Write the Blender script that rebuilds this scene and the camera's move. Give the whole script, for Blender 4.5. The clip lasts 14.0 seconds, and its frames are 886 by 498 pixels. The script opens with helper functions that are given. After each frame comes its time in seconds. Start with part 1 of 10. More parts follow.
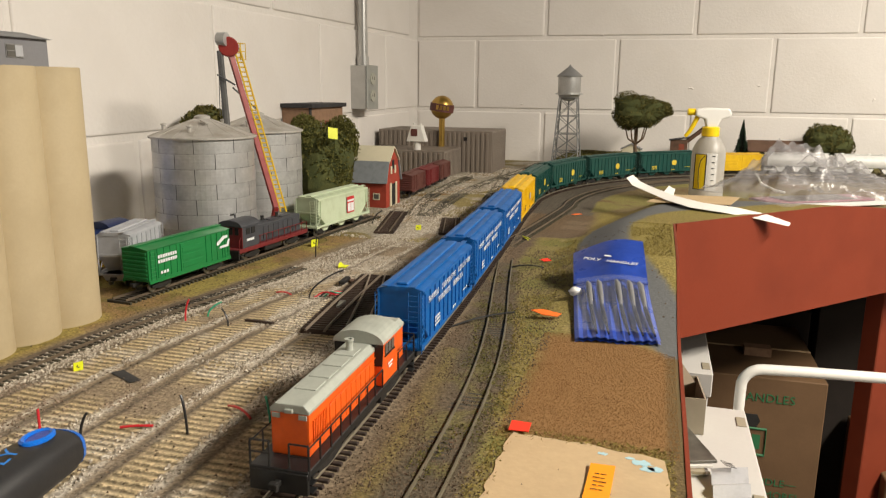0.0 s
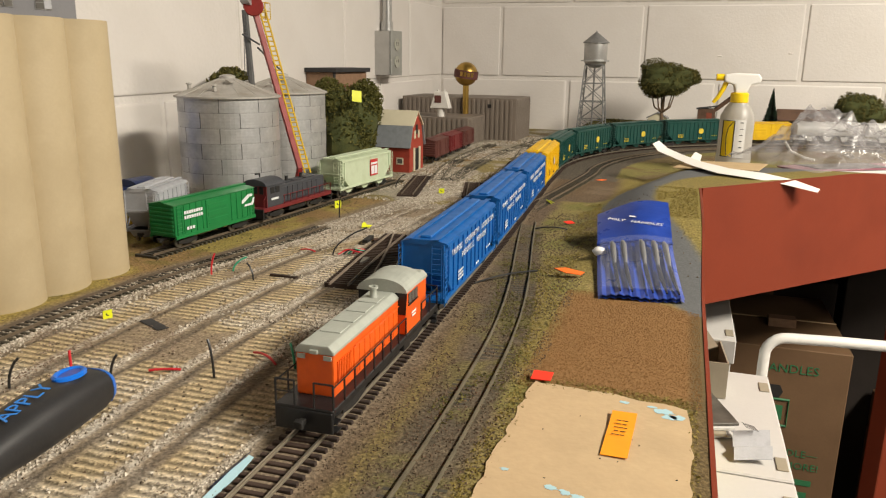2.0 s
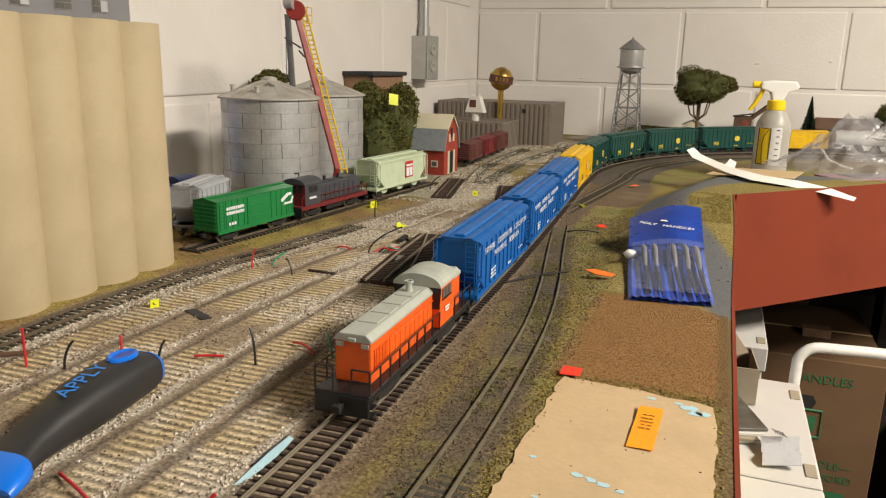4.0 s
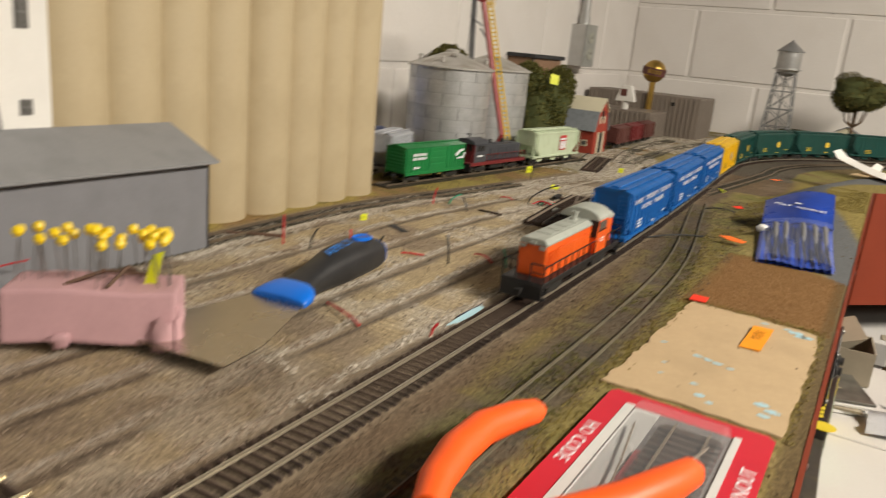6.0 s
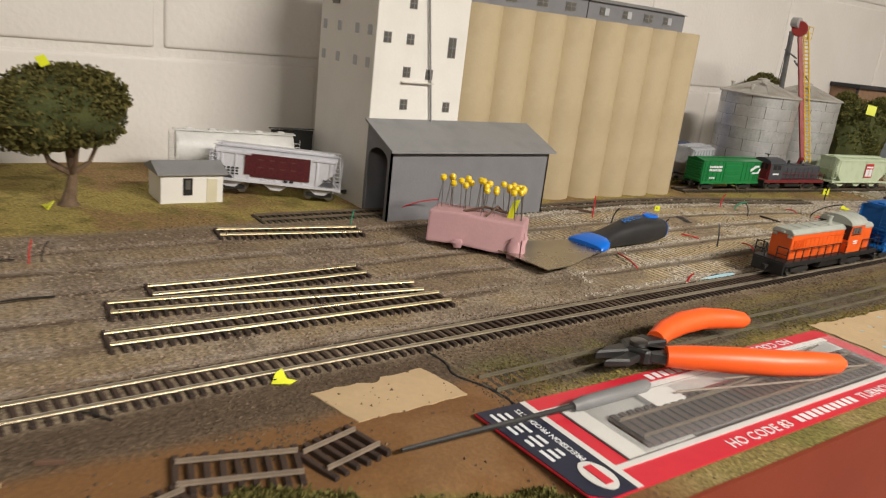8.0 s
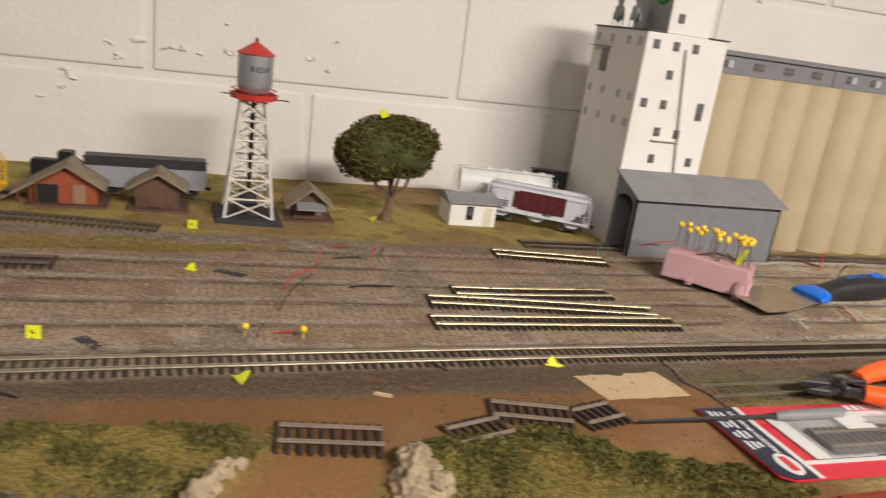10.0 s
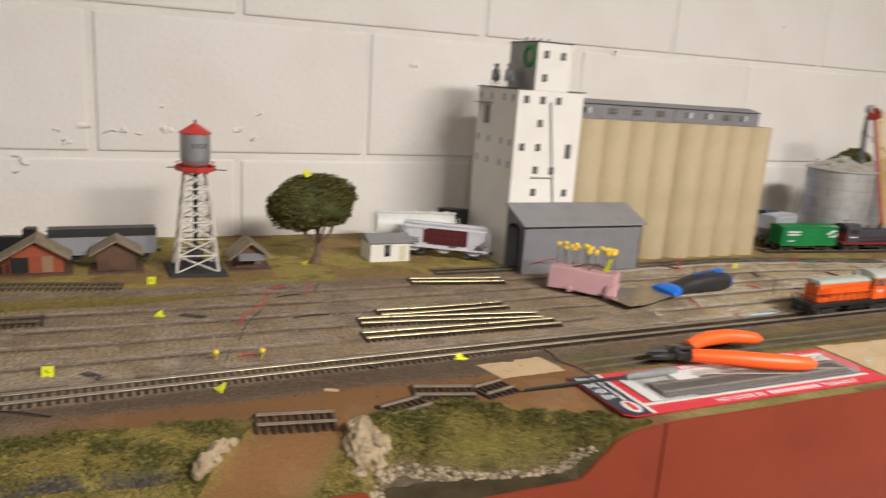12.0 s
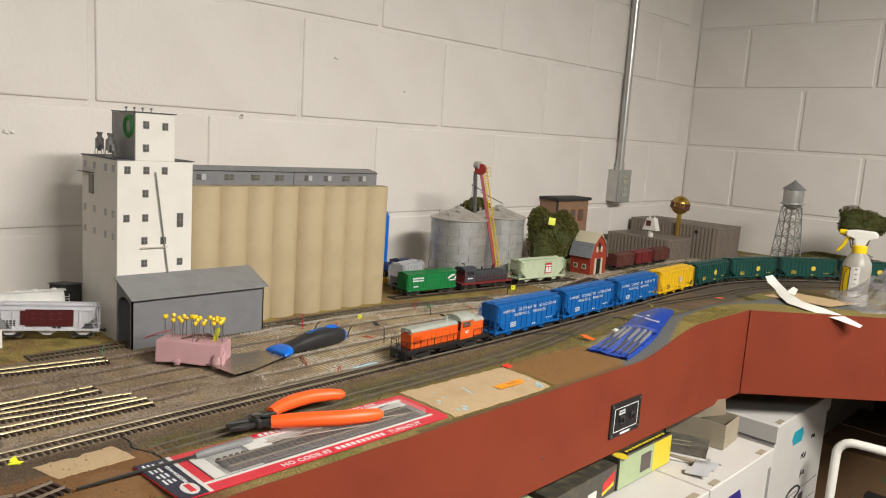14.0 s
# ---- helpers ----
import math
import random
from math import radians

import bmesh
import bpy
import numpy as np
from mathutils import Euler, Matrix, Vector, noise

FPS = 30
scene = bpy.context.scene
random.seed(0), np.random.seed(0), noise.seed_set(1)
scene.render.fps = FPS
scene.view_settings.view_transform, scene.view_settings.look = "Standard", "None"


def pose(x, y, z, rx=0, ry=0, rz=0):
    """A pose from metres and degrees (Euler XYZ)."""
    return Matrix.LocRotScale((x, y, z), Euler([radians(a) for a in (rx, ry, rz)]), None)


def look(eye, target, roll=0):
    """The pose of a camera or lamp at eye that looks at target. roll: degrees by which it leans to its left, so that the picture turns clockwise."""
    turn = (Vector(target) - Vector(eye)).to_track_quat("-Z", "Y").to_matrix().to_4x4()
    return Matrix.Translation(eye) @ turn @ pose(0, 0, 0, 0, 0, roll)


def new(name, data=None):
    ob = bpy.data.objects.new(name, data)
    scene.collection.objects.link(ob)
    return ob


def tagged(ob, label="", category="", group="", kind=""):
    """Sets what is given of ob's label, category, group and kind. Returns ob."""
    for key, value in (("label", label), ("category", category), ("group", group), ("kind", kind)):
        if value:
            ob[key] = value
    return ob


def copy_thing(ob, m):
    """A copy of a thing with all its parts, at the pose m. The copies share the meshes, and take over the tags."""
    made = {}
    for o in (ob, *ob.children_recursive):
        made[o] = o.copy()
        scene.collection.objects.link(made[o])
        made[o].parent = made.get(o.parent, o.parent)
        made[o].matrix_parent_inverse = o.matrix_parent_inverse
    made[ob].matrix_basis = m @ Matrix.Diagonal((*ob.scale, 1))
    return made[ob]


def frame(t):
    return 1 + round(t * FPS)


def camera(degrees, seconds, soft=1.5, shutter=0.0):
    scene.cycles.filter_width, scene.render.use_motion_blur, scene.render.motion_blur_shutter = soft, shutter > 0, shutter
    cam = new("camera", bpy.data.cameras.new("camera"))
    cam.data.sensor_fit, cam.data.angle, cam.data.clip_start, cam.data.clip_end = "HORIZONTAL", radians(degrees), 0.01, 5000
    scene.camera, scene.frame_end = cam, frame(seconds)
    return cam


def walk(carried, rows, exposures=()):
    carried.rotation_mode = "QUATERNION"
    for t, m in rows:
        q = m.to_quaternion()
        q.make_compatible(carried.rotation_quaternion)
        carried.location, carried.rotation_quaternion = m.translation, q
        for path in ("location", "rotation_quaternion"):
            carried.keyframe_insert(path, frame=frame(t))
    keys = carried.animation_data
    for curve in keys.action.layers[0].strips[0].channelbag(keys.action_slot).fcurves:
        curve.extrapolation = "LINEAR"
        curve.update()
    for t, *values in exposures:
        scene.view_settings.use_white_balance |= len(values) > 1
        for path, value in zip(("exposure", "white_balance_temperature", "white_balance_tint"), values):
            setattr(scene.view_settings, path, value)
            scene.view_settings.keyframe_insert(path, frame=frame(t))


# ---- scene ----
cam = camera(61.6, 14.0, soft=1.15, shutter=0.5)
PATH = [
    (0, (0.72, 0.191, 0.208), (0.184, 2.071, -0.214), 0.6),
    (0.5, (0.713, 0.194, 0.201), (0.179, 2.066, -0.257), 0.7),
    (1, (0.712, 0.191, 0.199), (0.173, 2.057, -0.28), 0.8),
    (1.5, (0.714, 0.189, 0.193), (0.155, 2.047, -0.29), 0.7),
    (2, (0.72, 0.187, 0.193), (0.133, 2.035, -0.298), 0.8),
    (2.2, (0.719, 0.183, 0.188), (0.123, 2.028, -0.303), 1.1),
    (4.3, (0.724, 0.164, 0.192), (0.035, 1.98, -0.286), 1.5),
    (4.5, (0.724, 0.155, 0.191), (0.019, 1.965, -0.287), 1.7),
    (5, (0.724, 0.138, 0.191), (-0.017, 1.933, -0.289), 2.1),
    (5.5, (0.74, 0.092, 0.193), (-0.087, 1.843, -0.308), 3.1),
    (6, (0.75, 0.027, 0.177), (-0.207, 1.701, -0.35), 5.5),
    (6.5, (0.753, -0.025, 0.153), (-0.379, 1.529, -0.399), 6.6),
    (7, (0.796, -0.053, 0.158), (-0.568, 1.294, -0.413), 6.9),
    (7.2, (0.814, -0.068, 0.16), (-0.624, 1.196, -0.417), 6.9),
    (9.3, (1.042, -0.238, 0.246), (-0.597, 0.766, -0.307), 7.8),
    (9.5, (1.043, -0.238, 0.243), (-0.646, 0.671, -0.324), 8.4),
    (10, (1.033, -0.256, 0.234), (-0.777, 0.371, -0.341), 8.0),
    (10.5, (1.093, -0.294, 0.237), (-0.738, 0.272, -0.335), 7.1),
    (11, (1.16, -0.306, 0.242), (-0.649, 0.336, -0.318), 6.4),
    (11.5, (1.143, -0.299, 0.257), (-0.669, 0.386, -0.239), 5.1),
    (12, (1.186, -0.307, 0.265), (-0.584, 0.512, -0.18), 4.1),
    (12.5, (1.247, -0.266, 0.29), (-0.361, 0.856, -0.103), 4.2),
    (13, (1.277, -0.231, 0.311), (-0.183, 1.094, -0.025), 3.8),
    (13.5, (1.286, -0.21, 0.316), (-0.095, 1.206, 0.018), 3.7),
    (14, (1.286, -0.199, 0.317), (-0.081, 1.232, 0.026), 3.9),
]
walk(cam, [(t, look(eye, target, roll)) for t, eye, target, roll in PATH],
     [(0, -0.02, 6650, 8), (5, -0.06, 6650, 8), (7, -0.26, 6450, 9), (9.5, -0.12, 6300, 11), (10.5, -0.08, 6300, 13), (12, -0.10, 6150, 11), (14, -0.17, 6200, 8)])

# ---- world and lamps ----
world = bpy.data.worlds.new("world")
scene.world = world
world.use_nodes = True
world.node_tree.nodes["Background"].inputs[0].default_value = (0.9, 0.95, 1.0, 1)
world.node_tree.nodes["Background"].inputs[1].default_value = 0.003


def area_lamp(name, place, target, size_x, size_y, watts, colour):
    data = bpy.data.lights.new(name, "AREA")
    data.shape, data.size, data.size_y, data.energy, data.color = "RECTANGLE", size_x, size_y, watts, colour
    ob = new(name, data)
    ob.matrix_world = look(place, target)
    return ob


WARM = (1.0, 0.915, 0.80)
# added fill lamp for the wall at low y, no fixture known there
area_lamp("room_area_light", (2.60, -1.15, 1.31), (2.60, -1.15, 0), 0.30, 1.15, 30, WARM)
area_lamp("room_area_light", (2.25, 0.65, 1.31), (2.25, 0.65, 0), 0.30, 1.15, 132, WARM)
scene.view_settings.exposure = 0.0

# ---- materials ----


def mat(name, colour, rough=0.6, metal=0.0, var=0.12, fine=500.0, coarse=45.0, bump=0.12, tint=None, alpha=None, spec=0.5, stain=0.0):
    """A plain surface with grain at two scales; tint is a second colour that comes through in coarse patches."""
    m = bpy.data.materials.new(name)
    m.use_nodes = True
    nodes, links = m.node_tree.nodes, m.node_tree.links
    b = nodes["Principled BSDF"]
    b.inputs["Roughness"].default_value, b.inputs["Metallic"].default_value = rough, metal
    b.inputs["Specular IOR Level"].default_value = spec
    at = nodes.new("ShaderNodeTexCoord")
    n1, n2 = nodes.new("ShaderNodeTexNoise"), nodes.new("ShaderNodeTexNoise")
    n1.inputs["Scale"].default_value, n2.inputs["Scale"].default_value = fine, coarse
    n1.inputs["Detail"].default_value, n2.inputs["Detail"].default_value = 3, 4
    for n in (n1, n2):
        links.new(at.outputs["Object"], n.inputs["Vector"])
    low, high = tuple(c * (1 - var) for c in colour), tuple(min(1, c * (1 + var)) for c in colour)
    r1 = nodes.new("ShaderNodeMix")
    r1.data_type = "RGBA"
    r1.inputs[6].default_value, r1.inputs[7].default_value = (*low, 1), (*high, 1)
    links.new(n1.outputs["Fac"], r1.inputs[0])
    r2 = nodes.new("ShaderNodeMix")
    r2.data_type = "RGBA"
    second = tint or tuple(c * (1 - var * 1.5) for c in colour)
    r2.inputs[7].default_value = (*second, 1)
    ramp = nodes.new("ShaderNodeValToRGB")
    ramp.color_ramp.elements[0].position, ramp.color_ramp.elements[1].position = 0.45 - stain * 0.2, 0.75
    links.new(n2.outputs["Fac"], ramp.inputs[0])
    links.new(ramp.outputs[0], r2.inputs[0])
    links.new(r1.outputs[2], r2.inputs[6])
    links.new(r2.outputs[2], b.inputs["Base Color"])
    rr = nodes.new("ShaderNodeMapRange")
    rr.inputs[3].default_value, rr.inputs[4].default_value = max(0.02, rough - 0.12), min(1, rough + 0.12)
    links.new(n2.outputs["Fac"], rr.inputs[0])
    links.new(rr.outputs[0], b.inputs["Roughness"])
    if bump:
        bp = nodes.new("ShaderNodeBump")
        bp.inputs["Strength"].default_value, bp.inputs["Distance"].default_value = bump, 0.4 / fine
        links.new(n1.outputs["Fac"], bp.inputs["Height"])
        links.new(bp.outputs[0], b.inputs["Normal"])
    if alpha is not None:
        b.inputs["Alpha"].default_value = alpha
    return m


WALL = mat("painted_block", (0.755, 0.718, 0.685), 0.55, var=0.025, fine=160, coarse=7, bump=0.22, tint=(0.715, 0.675, 0.638))
MORTAR = mat("painted_mortar", (0.735, 0.70, 0.665), 0.7, var=0.05, fine=160, coarse=12, bump=0.35)
# plain walls and ceiling stay out of view, dark to limit bounced light
PLAINWALL = mat("grey_wall_paint", (0.11, 0.105, 0.10), 0.7, var=0.05, fine=120, coarse=5)
CONCRETE = mat("concrete_floor", (0.045, 0.042, 0.039), 0.7, var=0.2, fine=120, coarse=5)
CEIL = mat("ceiling_paint", (0.16, 0.152, 0.142), 0.8, var=0.03, fine=80, coarse=4)
FASCIA = mat("red_brown_paint", (0.196, 0.036, 0.0165), 0.6, var=0.06, fine=300, coarse=9, bump=0.10, tint=(0.166, 0.030, 0.0138), spec=0.22)
TIE = mat("tie_brown", (0.044, 0.025, 0.017), 0.75, var=0.35, fine=900, coarse=120, bump=0.3)
TIE_OLD = mat("tie_weathered", (0.042, 0.036, 0.027), 0.9, var=0.35, fine=900, coarse=90, bump=0.3, tint=(0.07, 0.062, 0.035))
RAIL = mat("nickel_rail", (0.52, 0.47, 0.38), 0.34, 0.85, var=0.12, fine=500, coarse=60)
RAIL_NEW = mat("bright_rail", (0.78, 0.70, 0.52), 0.3, 0.9, var=0.08, fine=500, coarse=60)
RAIL_OLD = mat("rusty_rail", (0.17, 0.13, 0.09), 0.6, 0.4, var=0.25, fine=500, coarse=60)
BLUE = mat("blue_car_paint", (0.004, 0.105, 0.37), 0.42, var=0.08, coarse=70, bump=0.05, tint=(0.005, 0.090, 0.31))
BLUE_DARK = mat("dark_blue_paint", (0.006, 0.018, 0.075), 0.45, var=0.1, coarse=70, bump=0.05)
YELLOW = mat("yellow_car_paint", (0.72, 0.45, 0.010), 0.42, var=0.08, coarse=70, bump=0.05, tint=(0.62, 0.37, 0.010))
GREEN = mat("dark_green_car_paint", (0.008, 0.062, 0.052), 0.42, var=0.1, coarse=70, bump=0.05)
BOXGREEN = mat("green_boxcar_paint", (0.012, 0.19, 0.05), 0.42, var=0.08, coarse=70, bump=0.05)
MINT = mat("pale_green_paint", (0.52, 0.60, 0.43), 0.5, var=0.08, coarse=70, bump=0.05, tint=(0.46, 0.53, 0.36))
GREYCAR = mat("light_grey_paint", (0.41, 0.42, 0.45), 0.5, var=0.1, coarse=70, bump=0.05)
SILVERCAR = mat("silver_car_paint", (0.60, 0.60, 0.65), 0.45, var=0.08, coarse=70, bump=0.05)
WHITECAR = mat("white_car_paint", (0.70, 0.70, 0.68), 0.45, var=0.08, coarse=70, bump=0.05)
ORANGE = mat("orange_loco_paint", (0.72, 0.105, 0.010), 0.42, var=0.07, coarse=90, bump=0.04, tint=(0.62, 0.085, 0.010))
LOCOGREY = mat("loco_roof_grey", (0.36, 0.38, 0.34), 0.5, var=0.1, coarse=90, bump=0.05)
BLACK = mat("black_plastic", (0.012, 0.012, 0.013), 0.45, var=0.3, coarse=90, bump=0.1)
GRIME = mat("grimy_black", (0.014, 0.013, 0.012), 0.65, var=0.35, coarse=200, bump=0.15)
STEEL = mat("wheel_steel", (0.30, 0.29, 0.27), 0.35, 0.9, var=0.1, coarse=90)
MAROON = mat("maroon_paint", (0.16, 0.018, 0.020), 0.5, var=0.12, coarse=90, bump=0.05)
SLATE = mat("slate_grey_paint", (0.050, 0.053, 0.062), 0.55, var=0.12, coarse=90, bump=0.05)
BROWNCAR = mat("boxcar_brown", (0.12, 0.038, 0.030), 0.6, var=0.2, coarse=60, bump=0.1)
REDCAR = mat("caboose_red", (0.45, 0.02, 0.02), 0.45, var=0.1, coarse=70)
LETTER_W = mat("white_lettering", (0.72, 0.74, 0.76), 0.6, var=0.04, bump=0)
LETTER_Y = mat("yellow_lettering", (0.70, 0.52, 0.05), 0.6, var=0.04, bump=0)
LETTER_K = mat("black_lettering", (0.02, 0.02, 0.02), 0.6, var=0.04, bump=0)
LETTER_R = mat("red_lettering", (0.50, 0.03, 0.03), 0.6, var=0.04, bump=0)
LETTER_G = mat("green_lettering", (0.02, 0.13, 0.05), 0.6, var=0.04, bump=0)
RINGGREEN = mat("ring_green", (0.03, 0.24, 0.05), 0.6, var=0.06, bump=0)
LETTER_B = mat("blue_lettering", (0.02, 0.20, 0.65), 0.5, var=0.04, bump=0)
SILO = mat("tan_concrete", (0.435, 0.352, 0.220), 0.75, var=0.05, fine=500, coarse=25, bump=0.08, tint=(0.385, 0.308, 0.188))
TOWERWHITE = mat("white_plaster", (0.74, 0.72, 0.68), 0.7, var=0.04, fine=500, coarse=25, bump=0.08)
SHEDGREY = mat("grey_siding", (0.185, 0.185, 0.20), 0.7, var=0.08, fine=500, coarse=40, bump=0.1)
ROOFGREY = mat("grey_roof", (0.23, 0.23, 0.235), 0.75, var=0.1, fine=500, coarse=40, bump=0.1)
DARK = mat("dark_opening", (0.012, 0.011, 0.010), 0.8, var=0.2, bump=0)
WINDOW = mat("dark_window", (0.10, 0.095, 0.085), 0.35, var=0.2, bump=0)
GALV = mat("galvanised_sheet", (0.52, 0.52, 0.515), 0.46, 0.65, var=0.2, fine=250, coarse=40, bump=0.06, tint=(0.42, 0.42, 0.415), stain=0.5)
GALV_SEAM = mat("sheet_seam", (0.14, 0.14, 0.14), 0.6, 0.4, var=0.2, coarse=60)
GALV_ROOF = mat("weathered_sheet_roof", (0.46, 0.44, 0.41), 0.6, 0.35, var=0.15, fine=250, coarse=40, bump=0.08, tint=(0.30, 0.27, 0.22))
LEGRED = mat("red_oxide_paint", (0.27, 0.022, 0.018), 0.5, var=0.12, coarse=80)
LADDERYEL = mat("yellow_ladder_paint", (0.72, 0.48, 0.02), 0.5, var=0.1, coarse=80)
BARNRED = mat("barn_red", (0.34, 0.045, 0.025), 0.65, var=0.12, coarse=80)
BARNROOF = mat("barn_roof_grey", (0.24, 0.26, 0.28), 0.7, var=0.12, coarse=120)
CREAM = mat("cream_trim", (0.62, 0.57, 0.42), 0.6, var=0.06)
TAUPE = mat("taupe_plastic", (0.20, 0.165, 0.135), 0.6, var=0.06, fine=500, coarse=30)
GOLD = mat("brass_gold", (0.50, 0.32, 0.08), 0.32, 0.85, var=0.15, coarse=60)
BRICKTAN = mat("tan_brick", (0.28, 0.165, 0.10), 0.75, var=0.15, fine=500, coarse=80)
WOODBROWN = mat("weathered_board", (0.115, 0.062, 0.038), 0.8, var=0.25, fine=350, coarse=60, bump=0.2)
WOODRED = mat("red_brown_board", (0.24, 0.055, 0.028), 0.75, var=0.2, fine=350, coarse=60, bump=0.2)
DEPOTRED = mat("orange_red_board", (0.29, 0.066, 0.027), 0.75, var=0.25, fine=350, coarse=60, bump=0.2, tint=(0.26, 0.07, 0.03))
SHINGLE = mat("old_shingle", (0.25, 0.20, 0.135), 0.9, var=0.25, fine=350, coarse=60, bump=0.3)
BASEGREY = mat("dark_scenery_base", (0.035, 0.034, 0.036), 0.85, var=0.25, coarse=60, bump=0.2)
TOWERRED = mat("tower_red", (0.52, 0.04, 0.03), 0.5, var=0.1, coarse=80)
TANKSILVER = mat("tank_silver", (0.36, 0.37, 0.39), 0.42, 0.5, var=0.1, coarse=60)
LATTICE = mat("lattice_white", (0.62, 0.58, 0.53), 0.6, var=0.15, coarse=80)
LATTICE_G = mat("lattice_grey", (0.26, 0.26, 0.26), 0.5, 0.4, var=0.12, coarse=80)
BARK = mat("bark", (0.16, 0.105, 0.065), 0.9, var=0.3, fine=400, coarse=90, bump=0.4)
LEAF = mat("leaf_clump", (0.052, 0.062, 0.016), 0.95, var=0.55, fine=420, coarse=60, bump=0.5, tint=(0.085, 0.088, 0.024))
LEAF_DARK = mat("conifer_needles", (0.018, 0.04, 0.02), 0.95, var=0.5, fine=420, coarse=80, bump=0.5)
ROCK = mat("plaster_rock", (0.315, 0.245, 0.155), 0.9, var=0.3, fine=260, coarse=60, bump=0.5, tint=(0.19, 0.14, 0.09))
NEON = mat("neon_yellow_tape", (0.70, 0.74, 0.02), 0.5, var=0.05, bump=0)
NEON_O = mat("neon_orange_paper", (0.90, 0.16, 0.02), 0.6, var=0.05, bump=0)
NEON_R = mat("neon_red_paper", (0.90, 0.045, 0.02), 0.6, var=0.05, bump=0)
STICKY = mat("orange_sticky_note", (0.90, 0.32, 0.01), 0.65, var=0.05, bump=0)
PLY = mat("bare_plywood", (0.48, 0.35, 0.205), 0.75, var=0.08, fine=260, coarse=30, bump=0.15)
FOAMBLUE = mat("pale_blue_paint", (0.36, 0.55, 0.62), 0.7, var=0.06, bump=0)
PINK = mat("pink_foam", (0.50, 0.295, 0.315), 0.7, var=0.07, fine=350, coarse=40, bump=0.15)
PINHEAD = mat("yellow_pinhead", (0.82, 0.58, 0.01), 0.3, var=0.05, bump=0)
RUBBER = mat("black_rubber", (0.022, 0.022, 0.024), 0.5, var=0.2, fine=700, coarse=50, bump=0.1)
HANDLEBLUE = mat("bright_blue_plastic", (0.006, 0.15, 0.68), 0.32, var=0.05, bump=0)
BLADE = mat("steel_blade", (0.50, 0.47, 0.43), 0.28, 1.0, var=0.08, fine=300, coarse=20)
GRIPORANGE = mat("orange_grip", (0.95, 0.115, 0.015), 0.42, var=0.05, fine=300, coarse=40, bump=0.05)
TOOLDARK = mat("tool_steel", (0.06, 0.06, 0.06), 0.4, 0.7, var=0.2)
TOOLBRIGHT = mat("ground_steel", (0.26, 0.25, 0.24), 0.38, 1.0, var=0.1)
CARDRED = mat("red_card", (0.58, 0.020, 0.040), 0.4, var=0.05, bump=0)
CARDWHITE = mat("white_card", (0.62, 0.61, 0.59), 0.5, var=0.04, bump=0)
CARDNAVY = mat("navy_card", (0.010, 0.013, 0.035), 0.4, var=0.1, bump=0)
CARDGREY = mat("grey_card", (0.085, 0.070, 0.066), 0.45, var=0.15, bump=0)
VINYL = mat("blue_vinyl", (0.022, 0.062, 0.36), 0.3, var=0.12, fine=200, coarse=50, bump=0.1)
FILEGREY = mat("grey_plastic", (0.17, 0.17, 0.175), 0.5, var=0.12, fine=700)
BOTTLE = mat("translucent_plastic", (0.66, 0.63, 0.58), 0.4, var=0.04, bump=0)
BOTTLEWHITE = mat("white_plastic", (0.80, 0.79, 0.76), 0.35, var=0.03, bump=0)
BOTTLEYEL = mat("yellow_plastic", (0.85, 0.60, 0.01), 0.35, var=0.04, bump=0)
BOTTLE.node_tree.nodes["Principled BSDF"].inputs["Transmission Weight"].default_value = 0.5
PAPER = mat("white_paper", (0.78, 0.76, 0.72), 0.7, var=0.03, fine=300, coarse=20, bump=0.05)
KRAFT = mat("kraft_cardboard", (0.125, 0.068, 0.030), 0.8, var=0.08, fine=250, coarse=15, bump=0.1)
BOXWHITE = mat("white_cardboard", (0.50, 0.485, 0.465), 0.65, var=0.04, fine=250, coarse=12, bump=0.06)
BOXGREYTAN = mat("grey_chipboard", (0.30, 0.26, 0.19), 0.75, var=0.08, fine=250, coarse=20)
TUBEWHITE = mat("white_enamel", (0.76, 0.74, 0.70), 0.3, var=0.03, bump=0)
CONDUIT = mat("galvanised_conduit", (0.52, 0.52, 0.51), 0.36, 0.8, var=0.08, fine=300, coarse=30)
OUTLETGREY = mat("outlet_plate", (0.40, 0.41, 0.39), 0.42, 0.5, var=0.06)
OUTLETFACE = mat("outlet_face", (0.42, 0.42, 0.36), 0.45, var=0.05, bump=0)
WATER = mat("murky_pond", (0.060, 0.046, 0.028), 0.10, var=0.25, fine=150, coarse=30, bump=0.04)
FILM = mat("clear_film", (0.85, 0.86, 0.88), 0.12, var=0.02, bump=0, alpha=0.10, spec=0.9)
BAGFILM = mat("bag_film", (0.34, 0.33, 0.345), 0.22, var=0.08, fine=60, coarse=20, bump=0.4, alpha=0.36, spec=0.6)
COVERFILM = mat("clear_vinyl", (0.55, 0.60, 0.78), 0.22, var=0.05, fine=60, coarse=30, bump=0.2, alpha=0.11, spec=0.8)
WIRE_R, WIRE_K, WIRE_G = (mat("red_wire", (0.55, 0.02, 0.03), 0.4, bump=0), mat("black_wire", (0.015, 0.015, 0.015), 0.4, bump=0), mat("green_wire", (0.02, 0.30, 0.17), 0.4, bump=0))


